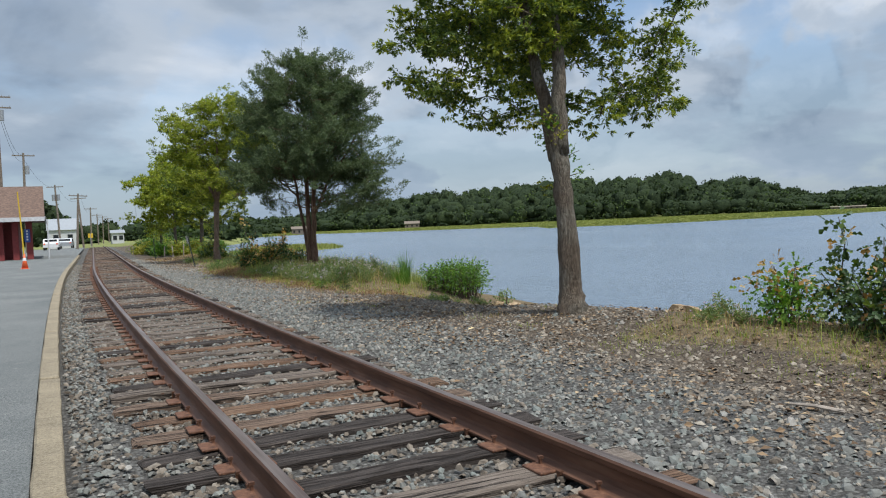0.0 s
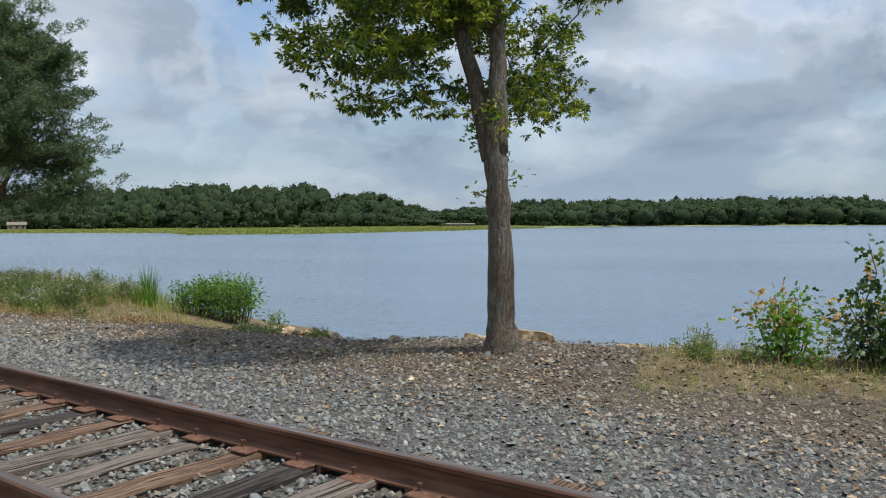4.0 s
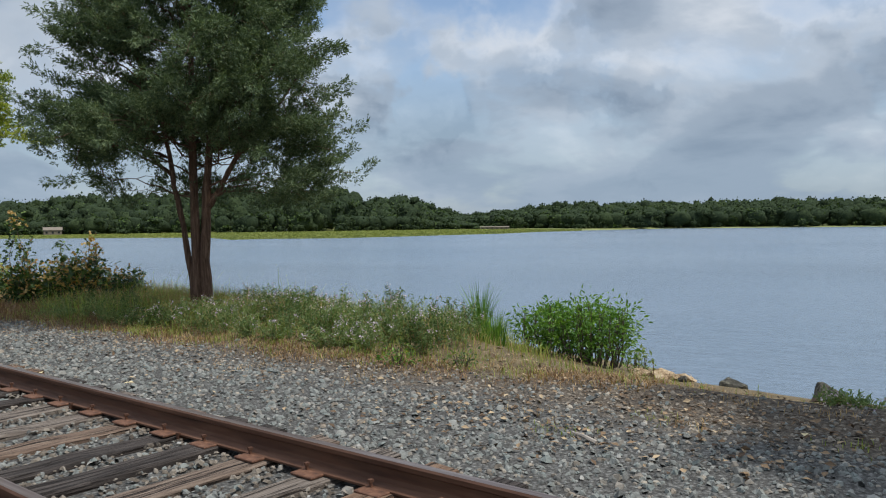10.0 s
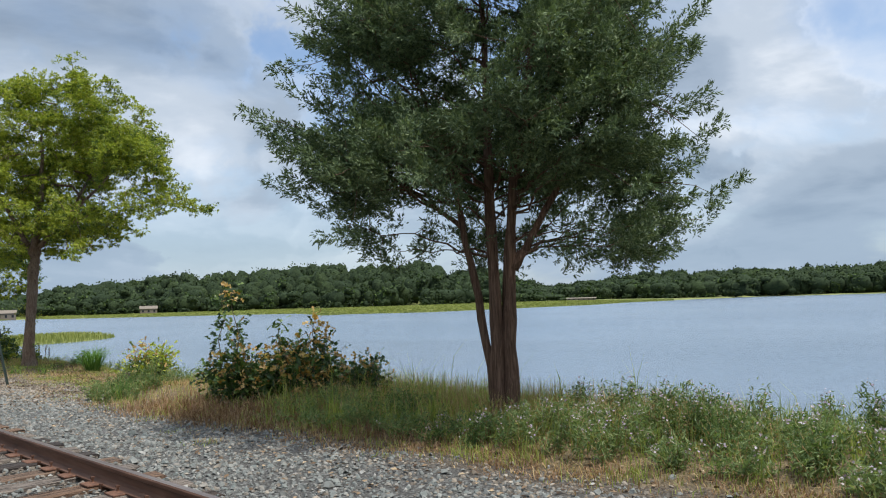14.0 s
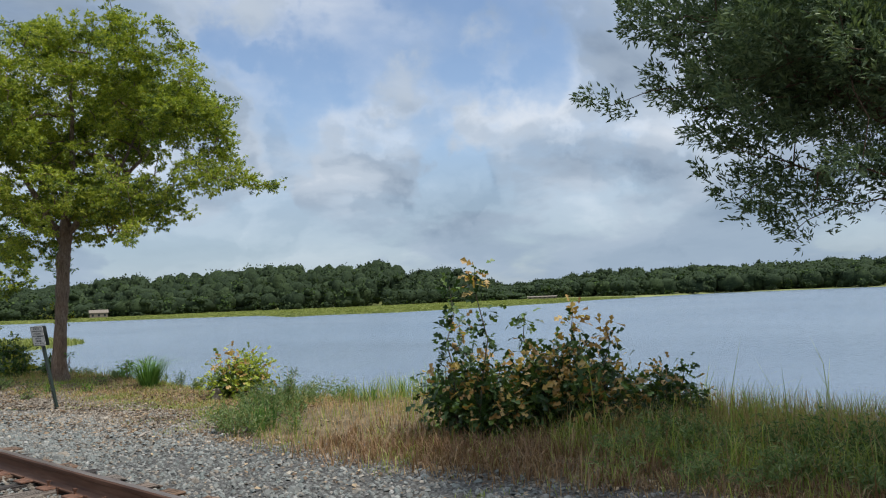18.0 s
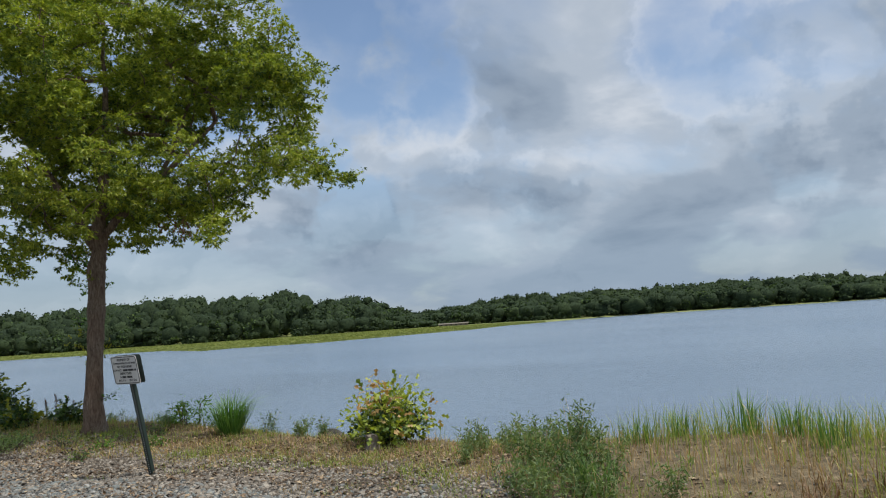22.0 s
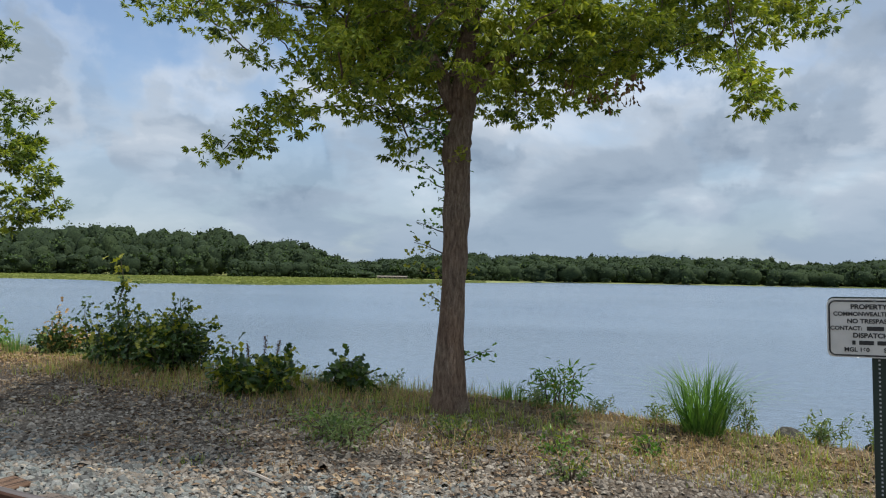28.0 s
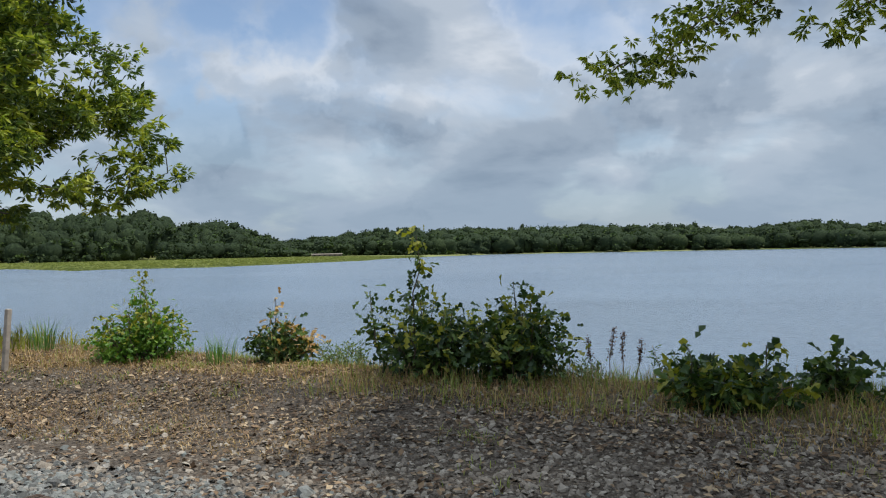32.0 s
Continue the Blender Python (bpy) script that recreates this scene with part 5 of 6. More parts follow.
bush((6.6, 50.7), (1.0, 1.05), 0.86, 54, "rounded dark green bush on the bank's edge", n=640, leaf_len=.098, tip=YELLOW_LEAF, tip_share=.25, spikes=[(.15, .1, .96)])
bush((5.85, 48.75), (.9, 1.0), 0.38, 55, "low broad-leaved bush in dry grass", n=260, leaf_len=.115, tip=YELLOW_LEAF, tip_share=.2, spikes=[(.2, -.3, .48), (.0, .3, .46)])
bush((6.5, 47.9), (.55, .55), 0.38, 56, "little broad-leaved plant in the grass", n=90, leaf_len=.12, tip=YELLOW_LEAF, tip_share=.1)
bush((7.3, 53.9), (.8, .85), 0.55, 57, "small bush with withered pinkish orange leaves", BUSH_LEAF, RED_LEAF, .65, n=330, leaf_len=.085, spikes=[(0, .1, .78)])
bush((6.95, 55.75), (1.0, 1.1), 0.78, 58, "fresh green bush beside bare soil", LIGHT_LEAF, YELLOW_LEAF, .35, n=620, leaf_len=.08, spikes=[(0, 0, 1.06), (.2, .2, .9)])
bush((4.75, 46.75), (.9, .8), 0.30, 59, "low grey-green herb at the gravel's edge", GREY_GRASS, GREY_GRASS, 0, n=420, shape="kite", leaf_len=.07, narrow=.3, name="herb")
bush((7.3, 45.6), (.6, .6), 0.42, 60, "small narrow-leaved green plant near the oak", LIGHT_LEAF, YELLOW_LEAF, .1, n=240, shape="kite", leaf_len=.10, narrow=.25, name="shrub", up=.2)
for k, (x, y, h, w) in enumerate(((3.95, 23.2, .20, .40), (4.3, 22.6, .16, .3), (4.9, 47.0, .22, .55), (5.2, 45.85, .20, .5), (5.15, 44.9, .10, .26), (4.6, 44.6, .09, .24), (5.6, 44.2, .10, .26), (6.3, 45.2, .12, .3))):
    bush((x, y), (w, w), h, 140 + k, "small leafy green weed at the gravel's edge", (LIGHT_LEAF, HERB_DARK)[k % 2], YELLOW_LEAF, .2, n=110, leaf_len=.055, shape="kite", narrow=.4, name="weed", low=.02)
for k, (x, y, h, w) in enumerate(((5.9, 58.5, .9, 1.4), (5.4, 63.0, 1.1, 1.8), (5.6, 68.0, 1.0, 2.0), (5.2, 73.0, 1.2, 2.2), (6.0, 79.0, 1.3, 2.4), (7.0, 86.0, 1.4, 2.6), (9.0, 70.0, 1.3, 2.4), (9.0, 62.5, 1.0, 1.8), (10.5, 80, 1.6, 3), (8.5, 93.0, 1.6, 3.0), (10, 101, 1.8, 3.4), (12, 110, 2.2, 4))):
    bush((x, y), (w, w), h, 70 + k, "yellow-green bush in the rank growth along the bend", (YELLOW_LEAF, LIGHT_LEAF, BUSH_LEAF)[k % 3], LIGHT_LEAF, .3, n=360, leaf_len=.15, name="bush")


# ---- grass, herbs and reeds ----
def field(n, xr, yr, rng, keep=None):
    x, y = rng.uniform(*xr, n), rng.uniform(*yr, n)
    if keep is not None:
        k = keep(x, y)
        x, y = x[k], y[k]
    return np.stack([x, y, ground_z(x, y) - 0.01], 1)


rng = np.random.default_rng(77)
green, dry, rust = Acc(), Acc(), Acc()
patchy = lambda x, y, s, o: np.array([noise.noise(Vector((a * s + o, b * s, o))) for a, b in zip(x, y)])
# turf behind the gravel edge, thin and patchy past the reddish fringe
p = field(72000, (3.2, 9.5), (5, 63), rng, lambda x, y: (x > turf_x(y) - .25 + rng.normal(size=len(x)) * .22) & (x < crest_x(y) + 1.1))
g = patchy(p[:, 0], p[:, 1], .8, 3.0)
thin = np.interp(p[:, 1], (5, 13, 16, 20, 23, 36, 39, 63), (.95, .95, .5, .5, 1.0, 1.0, .72, .68))
bare = patchy(p[:, 0], p[:, 1], 1.6, 14.0)
k = rng.random(len(p)) < np.clip(thin + bare * 1.3 * (thin < .9), .04, 1)
p, g = p[k], g[k]
lush = np.interp(p[:, 1], (5, 12, 20, 23, 33, 38, 44, 56, 63), (.55, .5, .35, .6, .6, .5, .5, .45, .5))
isg = rng.random(len(p)) < (lush - .35 * sm(p[:, 1], 30, 32) * (1 - sm(p[:, 1], 37, 39)) * (1 - sm(p[:, 0] - turf_x(p[:, 1]), 1.0, 1.8))) + g * .7
tall = np.interp(p[:, 1], (5, 12, 20, 22, 24, 34, 37, 40, 44, 50, 56), (.12, .09, .05, .10, .17, .19, .12, .06, .05, .06, .08)) * sm(p[:, 0] - turf_x(p[:, 1]), -.6, 1.6)
hh = (.04 + tall) * np.exp(rng.normal(size=len(p)) * .35)
blade_field(p[isg], hh[isg] * 1.15, .0042, rng, .55, green)
reddish = ~isg & (p[:, 1] > 31.6) & (p[:, 1] < 35.4) & (p[:, 0] < turf_x(p[:, 1]) + .9) & (rng.random(len(p)) < .8)
blade_field(p[~isg & ~reddish], hh[~isg & ~reddish], .0034, rng, .85, dry)
blade_field(p[reddish], hh[reddish], .0034, rng, 1.3, rust)
# short tufted grass and straw between sign, oak and water
p = field(52000, (4.4, 8.0), (38, 57.5), rng, lambda x, y: (x > turf_x(y) - .35) & (x < crest_x(y) + .5) & (patchy(x, y, 1.7, 31.0) + rng.normal(size=len(x)) * .12 > -.02))
g = patchy(p[:, 0], p[:, 1], 1.1, 37.0) + rng.normal(size=len(p)) * .12
hh = .065 * np.exp(rng.normal(size=len(p)) * .4)
g = g - .35 * sm(p[:, 1], 46.5, 48.5)
blade_field(p[g > .0], hh[g > .0] * 1.1, .0048, rng, 1.0, green)
blade_field(p[g <= .0], hh[g <= .0] * .8, .0042, rng, 1.3, dry)
# reddish dry fringe at the gravel's edge
p = field(64000, (2.9, 6.5), (20, 53), rng, lambda x, y: (np.abs(x - turf_x(y) - .05 - .35 * sm(y, 29.5, 31.5) * (1 - sm(y, 34.5, 36))) < (.55 + .4 * sm(y, 29.5, 31.5) * (1 - sm(y, 34.5, 36))) * rng.random(len(x)) + .05) & (rng.random(len(x)) < np.interp(y, (20, 23, 30, 35.2, 36.5, 39, 53), (.35, .9, .9, 1.0, .45, .2, .2))))
ext = np.interp(p[:, 1], (20, 28, 31, 36, 38, 42, 47, 53), (.07, .09, .12, .14, .11, .06, .08, .10))
tuft = patchy(p[:, 0], p[:, 1], 1.9, 47.0)
hh = ext * np.exp(rng.normal(size=len(p)) * .45 - .1) * (1 + .9 * np.clip(tuft, -.5, .6))
mix_ = tuft + rng.normal(size=len(p)) * .12
stay = (rng.random(len(p)) < .75) | (p[:, 1] < 30)
k = (mix_ > .12) & stay
blade_field(p[k], hh[k] * 1.15, .0036, rng, 1.0, green)
k = (mix_ <= .12) & stay & (mix_ > -.2) & ((p[:, 1] > 31.7) & (p[:, 1] < 35.6) | (rng.random(len(p)) < .45))
blade_field(p[k], hh[k], .0048, rng, 1.5, rust)
k = (mix_ <= -.2) & stay
blade_field(p[k], hh[k] * .8, .0032, rng, 1.5, dry)
# tall rust-brown stand at the foot of the big bush
p = field(12000, (3.2, 5.6), (31.6, 35.3), rng, lambda x, y: (np.abs(x - turf_x(y) - .35) < .5 + .25 * rng.normal(size=len(x))) & (patchy(x, y, 1.3, 61.0) + rng.normal(size=len(x)) * .15 > -.18))
blade_field(p, .15 * np.exp(rng.normal(size=len(p)) * .4), .0046, rng, 1.0, rust)
# pinkish straw lying along the gravel's edge
p = field(34000, (3.2, 5.6), (20.5, 31.5), rng, lambda x, y: (np.abs(x - turf_x(y) + .02) < .32 + .22 * rng.normal(size=len(x))) & (patchy(x, y, 1.2, 67.0) + rng.normal(size=len(x)) * .14 > -.12))
k = rng.random(len(p)) < .7
blade_field(p[k], .055 * np.exp(rng.normal(size=int(k.sum())) * .4), .005, rng, 1.6, rust)
blade_field(p[~k], .055 * np.exp(rng.normal(size=int((~k).sum())) * .4), .005, rng, 1.6, dry)
p = field(16000, (4.0, 7.2), (38, 58), rng, lambda x, y: (x > turf_x(y) - .5) & (x < crest_x(y) + .2) & (patchy(x, y, .9, 71.0) + rng.normal(size=len(x)) * .1 > .05))
blade_field(p, .075 * np.exp(rng.normal(size=len(p)) * .4), .005, rng, 1.4, dry)
# flattened straw on the bare soil past the dark bushes
p = field(24000, (3.8, 7.4), (51.6, 59), rng, lambda x, y: (x < crest_x(y)) & (patchy(x, y, 1.0, 91.0) + rng.normal(size=len(x)) * .2 > -.2))
blade_field(p, .034 * np.exp(rng.normal(size=len(p)) * .4), .0046, rng, 1.7, dry)
# low olive turf before the bushes by the first oak
p = field(15000, (2.8, 6.6), (5, 14), rng, lambda x, y: (x > turf_x(y) - .55 + rng.normal(size=len(x)) * .2) & (x < crest_x(y)) & (patchy(x, y, 1.5, 53.0) + rng.normal(size=len(x)) * .15 > -.15))
blade_field(p, .042 * np.exp(rng.normal(size=len(p)) * .4), .0036, rng, 1.1, green)
# sparse tufts on the bare soil
for k in range(300):
    y0 = rng.uniform(6, 58) if k < 90 else rng.uniform(37.5, 57)
    x0 = float(track_x(y0)) + rng.uniform(2.4, 5.2) if k < 90 else float(turf_x(y0)) + rng.normal() * .55
    if x0 > crest_x(y0) + .3:
        continue
    m = int(rng.integers(18, 60))
    q = np.stack([x0 + rng.normal(size=m) * .10, y0 + rng.normal(size=m) * .13, np.zeros(m)], 1)
    q[:, 2] = ground_z(q[:, 0], q[:, 1]) - .01
    blade_field(q, rng.uniform(.03, .09, m), .0034, rng, .8, dry if rng.random() < (.5 if k < 90 else .25) else green)
# long waving grass by the cedar
p = field(9000, (4.2, 7.6), (23.5, 37.5), rng, lambda x, y: (x > turf_x(y) + .6 + 1.1 * sm(y, 30, 32.5)) & (patchy(x, y, 1.1, 8.0) + rng.normal(size=len(x)) * .2 > .05))
blade_field(p, rng.uniform(.2, .5, len(p)) * (.6 + .5 * sm(p[:, 0], 4.6, 6.2)), .0036, rng, .55, green)
p = field(15000, (4.3, 7.3), (27.2, 33.2), rng, lambda x, y: (x > turf_x(y) + .5) & (patchy(x, y, 1.6, 101.0) + rng.normal(size=len(x)) * .15 > -.12))
hh = .23 * np.exp(rng.normal(size=len(p)) * .45) * (1 + .8 * np.clip(patchy(p[:, 0], p[:, 1], 2.2, 107.0), -.6, .6))
k = rng.random(len(p)) < .78
blade_field(p[k], hh[k], .0042, rng, 1.0, green)
blade_field(p[~k], hh[~k], .0036, rng, 1.0, dry)
p = field(5200, (3.7, 5.0), (27.5, 32.2), rng, lambda x, y: (np.abs(x - turf_x(y) - .35) < .35 + .2 * rng.normal(size=len(x))) & (patchy(x, y, 1.4, 113.0) + rng.normal(size=len(x)) * .15 > -.05))
blade_field(p, .10 * np.exp(rng.normal(size=len(p)) * .45), .0042, rng, 1.2, rust)
p = field(4200, (5.0, 7.4), (26.5, 33), rng)
blade_field(p, rng.uniform(.25, .50, len(p)), .0028, rng, .35, dry)
p = field(2600, (5.5, 7.3), (46.5, 52.5), rng)
blade_field(p[::2], rng.uniform(.1, .30, len(p[::2])), .003, rng, .9, dry)
blade_field(p[1::2], rng.uniform(.08, .26, len(p[1::2])), .0036, rng, .9, green)
p = field(3400, (6.0, 7.8), (43.6, 57), rng, lambda x, y: (np.abs(x - crest_x(y)) < .5) & (patchy(x, y, 1.5, 21.0) > .02))
blade_field(p, .15 * np.exp(rng.normal(size=len(p)) * .45), .0034, rng, 1.0, green)
tagged(part("green_grass", green, GREEN_GRASS), "green grass on the bank between track and water", "grass", kind="stuff")
tagged(part("dry_grass", dry, DRY_GRASS), "dry brown grass at the gravel's edge", "grass", kind="stuff")

tagged(part("reddish_grass", rust, RUST_GRASS), "reddish brown dry grass along the gravel", "grass", kind="stuff")

# grey-green flowering herbs
her, her_dark, pet, tw = Acc(), Acc(), Acc(), Acc()
spots = [(rng.uniform(4.25, 6.2), rng.uniform(23.2, 28.2), rng.uniform(.26, .54)) for _ in range(160)] + [(rng.uniform(4.0, 5.4), rng.uniform(28, 32.2), rng.uniform(.2, .36)) for _ in range(54)] + \
        [(5.0 + rng.normal() * .3, 37.4 + rng.normal() * .4, rng.uniform(.25, .5)) for _ in range(12)] + [(6.2 + rng.normal() * .4, 38.6 + rng.normal() * .5, rng.uniform(.25, .5)) for _ in range(14)] + \
        [(4.2 + rng.normal() * .2, 37.0 + rng.normal() * .4, rng.uniform(.3, .55)) for _ in range(10)] + [(5.5 + rng.normal() * .2, 12.3 + rng.normal() * .25, rng.uniform(.15, .3)) for _ in range(5)] + \
        [(5.0 + rng.normal() * .25, 18.4 + rng.normal() * .5, rng.uniform(.05, .12)) for _ in range(8)] + [(7.2 + rng.normal() * .2, rng.uniform(42, 57), rng.uniform(.15, .35)) for _ in range(18)]
for x, y, h in spots:
    z = float(ground_z(x, y))
    tone = noise.noise(Vector((x * 1.3, y * 1.3, 5.0)))
    h = h * (.86 + .65 * tone)
    for _ in range(5):
        e = np.array([x + rng.normal() * .13, y + rng.normal() * .13, z + h * rng.uniform(.6, 1.1)])
        line = bend((x + rng.normal() * .04, y + rng.normal() * .04, z), e, rng, 0, .08, 4)
        tube(line, [.004, .0035, .0025, .0015], 3, tw, cap=False)
        m = int(26 + h * 44)
        t = rng.uniform(.12, 1.0, m)
        q = np.stack([np.interp(t * 3, np.arange(4), line[:, j]) for j in range(3)], 1) + rng.normal(size=(m, 3)) * .03
        leaf_cloud(q, rng.normal(size=(m, 3)) + [0, 0, .3], rng.uniform(.035, .08, m), .017, rng, "kite", .2, her_dark if tone > .2 else her)
        if y < 29.5 and rng.random() < .42:
            m = 7
            leaf_cloud(e + rng.normal(size=(m, 3)) * .022, rng.normal(size=(m, 3)) + [0, 0, .6], .026, .024, rng, "kite", .6, pet)
tagged(part("herbs", her, GREY_GRASS), "grey-green weeds standing on the bank", "weeds", kind="stuff")
tagged(part("dark_herbs", her_dark, HERB_DARK), "deep green leafy weeds standing on the bank", "weeds", kind="stuff")
tagged(part("herb_stalks", tw, DRY_GRASS), "thin stalks among the weeds", "weeds", kind="stuff")
tagged(part("wild_flowers", pet, PETAL), "small pale pink flower heads among the weeds", "flowers", kind="stuff")


def grass_clump(at, height, seed, n=150, r=.12, lean=.5, label="tall green grass clump at the water's edge", mat=None, width=.0065):
    rng = np.random.default_rng(seed)
    z = float(ground_z(at[0], at[1]))
    a, q = rng.uniform(0, 6.28, n), rng.random(n) ** .6 * r
    p = np.stack([np.cos(a) * q, np.sin(a) * q, np.full(n, -.02)], 1)
    ob = part("grass_clump", blade_field(p, height * rng.uniform(.55, 1.05, n), width, rng, lean, heading=a + rng.normal(size=n) * .6), mat or REED, m=pose(at[0], at[1], z))
    return tagged(ob, label, "grass", "grass clumps")


grass_clump((6.35, 23.75), .95, 91, 130, .12, .42)
grass_clump((6.05, 23.35), .55, 92, 110, .2, .5, mat=LIGHT_LEAF)
grass_clump((6.74, 43.95), .86, 93, 330, .17, 1.25)
for k, (x, y, h) in enumerate(((6.9, 36.2, .56), (6.75, 35.7, .5), (6.95, 36.9, .42), (6.3, 35.3, .45), (6.6, 37.3, .36), (6.9, 38.2, .34), (7.35, 57.9, .6), (7.0, 54.6, .45), (4.3, 36.9, .5), (7.3, 46.2, .3))):
    grass_clump((x, y), h, 100 + k, 60, .18, .5, "reedy green blades at the water's edge", width=.0055)

# marsh across the bay and the reed island
rng = np.random.default_rng(131)
acc = Acc()
n = 26000
b = np.concatenate([rng.uniform(13, 63, n), rng.uniform(86, 100, n // 12)])
d = shore_far(b) + rng.random(len(b)) ** 1.3 * np.interp(b, (13, 36, 50, 56, 62, 100), (60, 140, 150, 120, 20, 6)) - 1
x, y = np.sin(np.radians(b)) * d, np.cos(np.radians(b)) * d + 20
blade_field(np.stack([x, y, np.maximum(ground_z(x, y), WATER_Z - .05)], 1), rng.uniform(.22, .42, len(x)) * np.interp(b, (13, 58, 64, 100), (1, 1, .5, .4)), .8, rng, .2, acc)
n = 5200
x, y = 24 + rng.normal(size=n) * 5.5, rng.normal(size=n) * 4.2
y = y + 97 + (x - 24) * .5
z = ground_z(x, y)
k = z > WATER_Z - .06
blade_field(np.stack([x, y, z], 1)[k], rng.uniform(.3, .65, k.sum()), .05, rng, .3, acc)
tagged(part("marsh_grass", acc, MARSH), "yellow-green salt marsh grass along the far shore", "marsh grass", kind="stuff")
acc = Acc()
for xr, yr, m in (((5.2, 10), (58, 72), 3800), ((5, 12), (72, 100), 9000), ((8, 22), (95, 130), 5000), ((-30, -9), (40, 120), 3000)):
    p = field(m, xr, yr, rng, (lambda x, y: (x > turf_x(y)) & (x < crest_x(y) + .5)) if xr[0] > 0 else None)
    blade_field(p, rng.uniform(.12, .40, len(p)), .010, rng, .8, acc)
tagged(part("rank_grass", acc, YELLOW_LEAF), "rank yellow-green grass along the bend", "grass", kind="stuff")

# ---- far woods ----
rng = np.random.default_rng(151)
mass, tufts = Acc(), Acc()
# height of the skyline of the woods, 360 m off, by bearing
sky_b = (-40, 0, 10, 16, 18.5, 20, 22, 24, 27, 30, 33, 37, 40, 44, 45.2, 46.3, 47.5, 49.8, 51, 52.2, 53.2, 54.2, 56, 57.5, 60, 65, 70, 77, 82, 84.5, 87.6, 89.5, 91, 94.4, 97, 110, 180)
sky_h = (10, 9.5, 8, 8, 9.5, 12, 13.5, 14.6, 17, 17, 18, 20.6, 20, 21.3, 20.4, 17, 16.2, 17, 15, 11.5, 8.8, 6.8, 7.8, 9.2, 11, 12, 11.6, 12, 11.6, 10.3, 8.9, 11, 12.4, 10.1, 9, 10, 11)


DOME = ICO2[0] / (np.abs(ICO2[0]) ** 2.8).sum(1, keepdims=True) ** (1 / 2.8) * .92


def far_tree(x, y, z, top, w, pine):
    """A far crown: a knobbly dark mass of a few leafy heads under a coat of leaf sprays; a pine is a narrow tiered one."""
    h = top - z
    heads = []
    if pine:
        for j, (zz, ww) in enumerate(((.52, .34), (.70, .27), (.86, .17))):
            heads.append((np.array([x + rng.normal() * w * .05, y + rng.normal() * w * .05, z + h * zz]), np.array([w * ww, w * ww, h * .16])))
    else:
        heads.append((np.array([x, y, z + h * .48]), np.array([w * .54, w * .54, h * .50])))
        for j in range(int(rng.integers(2, 5))):
            a, q = rng.uniform(0, 2 * np.pi), rng.uniform(.22, .42) * w
            zz = rng.uniform(.14, .84)
            heads.append((np.array([x + math.cos(a) * q, y + math.sin(a) * q, z + h * zz]), np.array([w * rng.uniform(.18, .30)] * 2 + [min(h * .18, w * .26) * rng.uniform(.8, 1.2)])))
    for c, s in heads:
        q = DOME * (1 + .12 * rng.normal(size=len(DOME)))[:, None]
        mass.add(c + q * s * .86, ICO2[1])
        m = int(np.clip(12 + 46 * (s[0] / 4) ** 1.4, 12, 44))
        u = unit(rng.normal(size=(m, 3)) + [0, 0, .30])
        size = rng.uniform(.65, 1.55, m)
        leaf_cloud(c + u * s * rng.uniform(.72, .99, (m, 1)), rng.normal(size=(m, 3)) * .8 + u * .9 - np.array([0, 0, .25]), size, size * .85, rng, "kite", .35, tufts, int(rng.random() < .30))


SHELF = (.42, .64, .78, .88, .95, 1.0)      # height of the rows of trees, front to back, as a share of the skyline
for b0, b1, step, rows, deep in ((13, 54.3, 0.85, 6, 110), (53, 112, 0.72, 5, 110), (-40, 13, 1.8, 3, 70), (118, 178, 3.0, 2, 60)):
    for r in range(rows):
        b = b0
        while b < b1:
            bb = b + rng.normal() * .3
            back = float(np.interp(bb, (13, 22, 30, 36, 54.3), (60, 70, 90, 128, 140))) if b0 == 13 else float(np.interp(bb, (53, 60, 66, 112), (215, 110, 9, 9))) if b0 == 53 else 60
            D = float(shore_far(bb)) + back + deep * r / rows + rng.uniform(0, deep / rows)
            sky = 1.4 + (float(np.interp(bb, sky_b, sky_h)) - 1.4) * D / 360
            x, y = math.sin(radians(bb)) * D, math.cos(radians(bb)) * D + 20
            z = float(ground_z(x, y))
            top = z + (sky - z) * SHELF[r + 6 - rows] * rng.uniform(.95, 1.13)
            if top - z > 1.2 and not (x < 26 and y < 150):
                pine = rng.random() < (.10 if 60 < bb < 88 and r > 2 else 0)
                far_tree(x, y, z, top, min(11, max(5, D * .025)) * rng.uniform(.6, 1.35) * (.8 if pine else 1), pine)
                if r == 0:
                    far_tree(x - math.sin(radians(bb + 20)) * 3, y - math.cos(radians(bb + 20)) * 3, z, z + (top - z) * rng.uniform(.25, .5), rng.uniform(4, 6.5), False)
            b += step * rng.uniform(.8, 1.2) * 300 / max(D, 220)
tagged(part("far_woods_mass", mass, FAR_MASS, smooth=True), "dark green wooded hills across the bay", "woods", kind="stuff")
tagged(part("far_woods_leaves", tufts, [FAR_LEAF, FAR_LEAF_FRESH]), "leafy crowns of the wooded hills", "woods", kind="stuff")


# ---- no-trespassing sign on a leaning post ----
def lettering(text, size, name, parent, m, mat):
    cu = bpy.data.curves.new(name, "FONT")
    cu.body, cu.size, cu.align_x, cu.align_y, cu.offset = text, size, "CENTER", "CENTER", size * 0.034
    tmp = bpy.data.objects.new(name, cu)
    me = bpy.data.meshes.new_from_object(tmp)
    bpy.data.objects.remove(tmp)
    me.materials.append(mat)
    ob = new(name, me)
    ob.parent, ob.matrix_basis = parent, m
    return ob


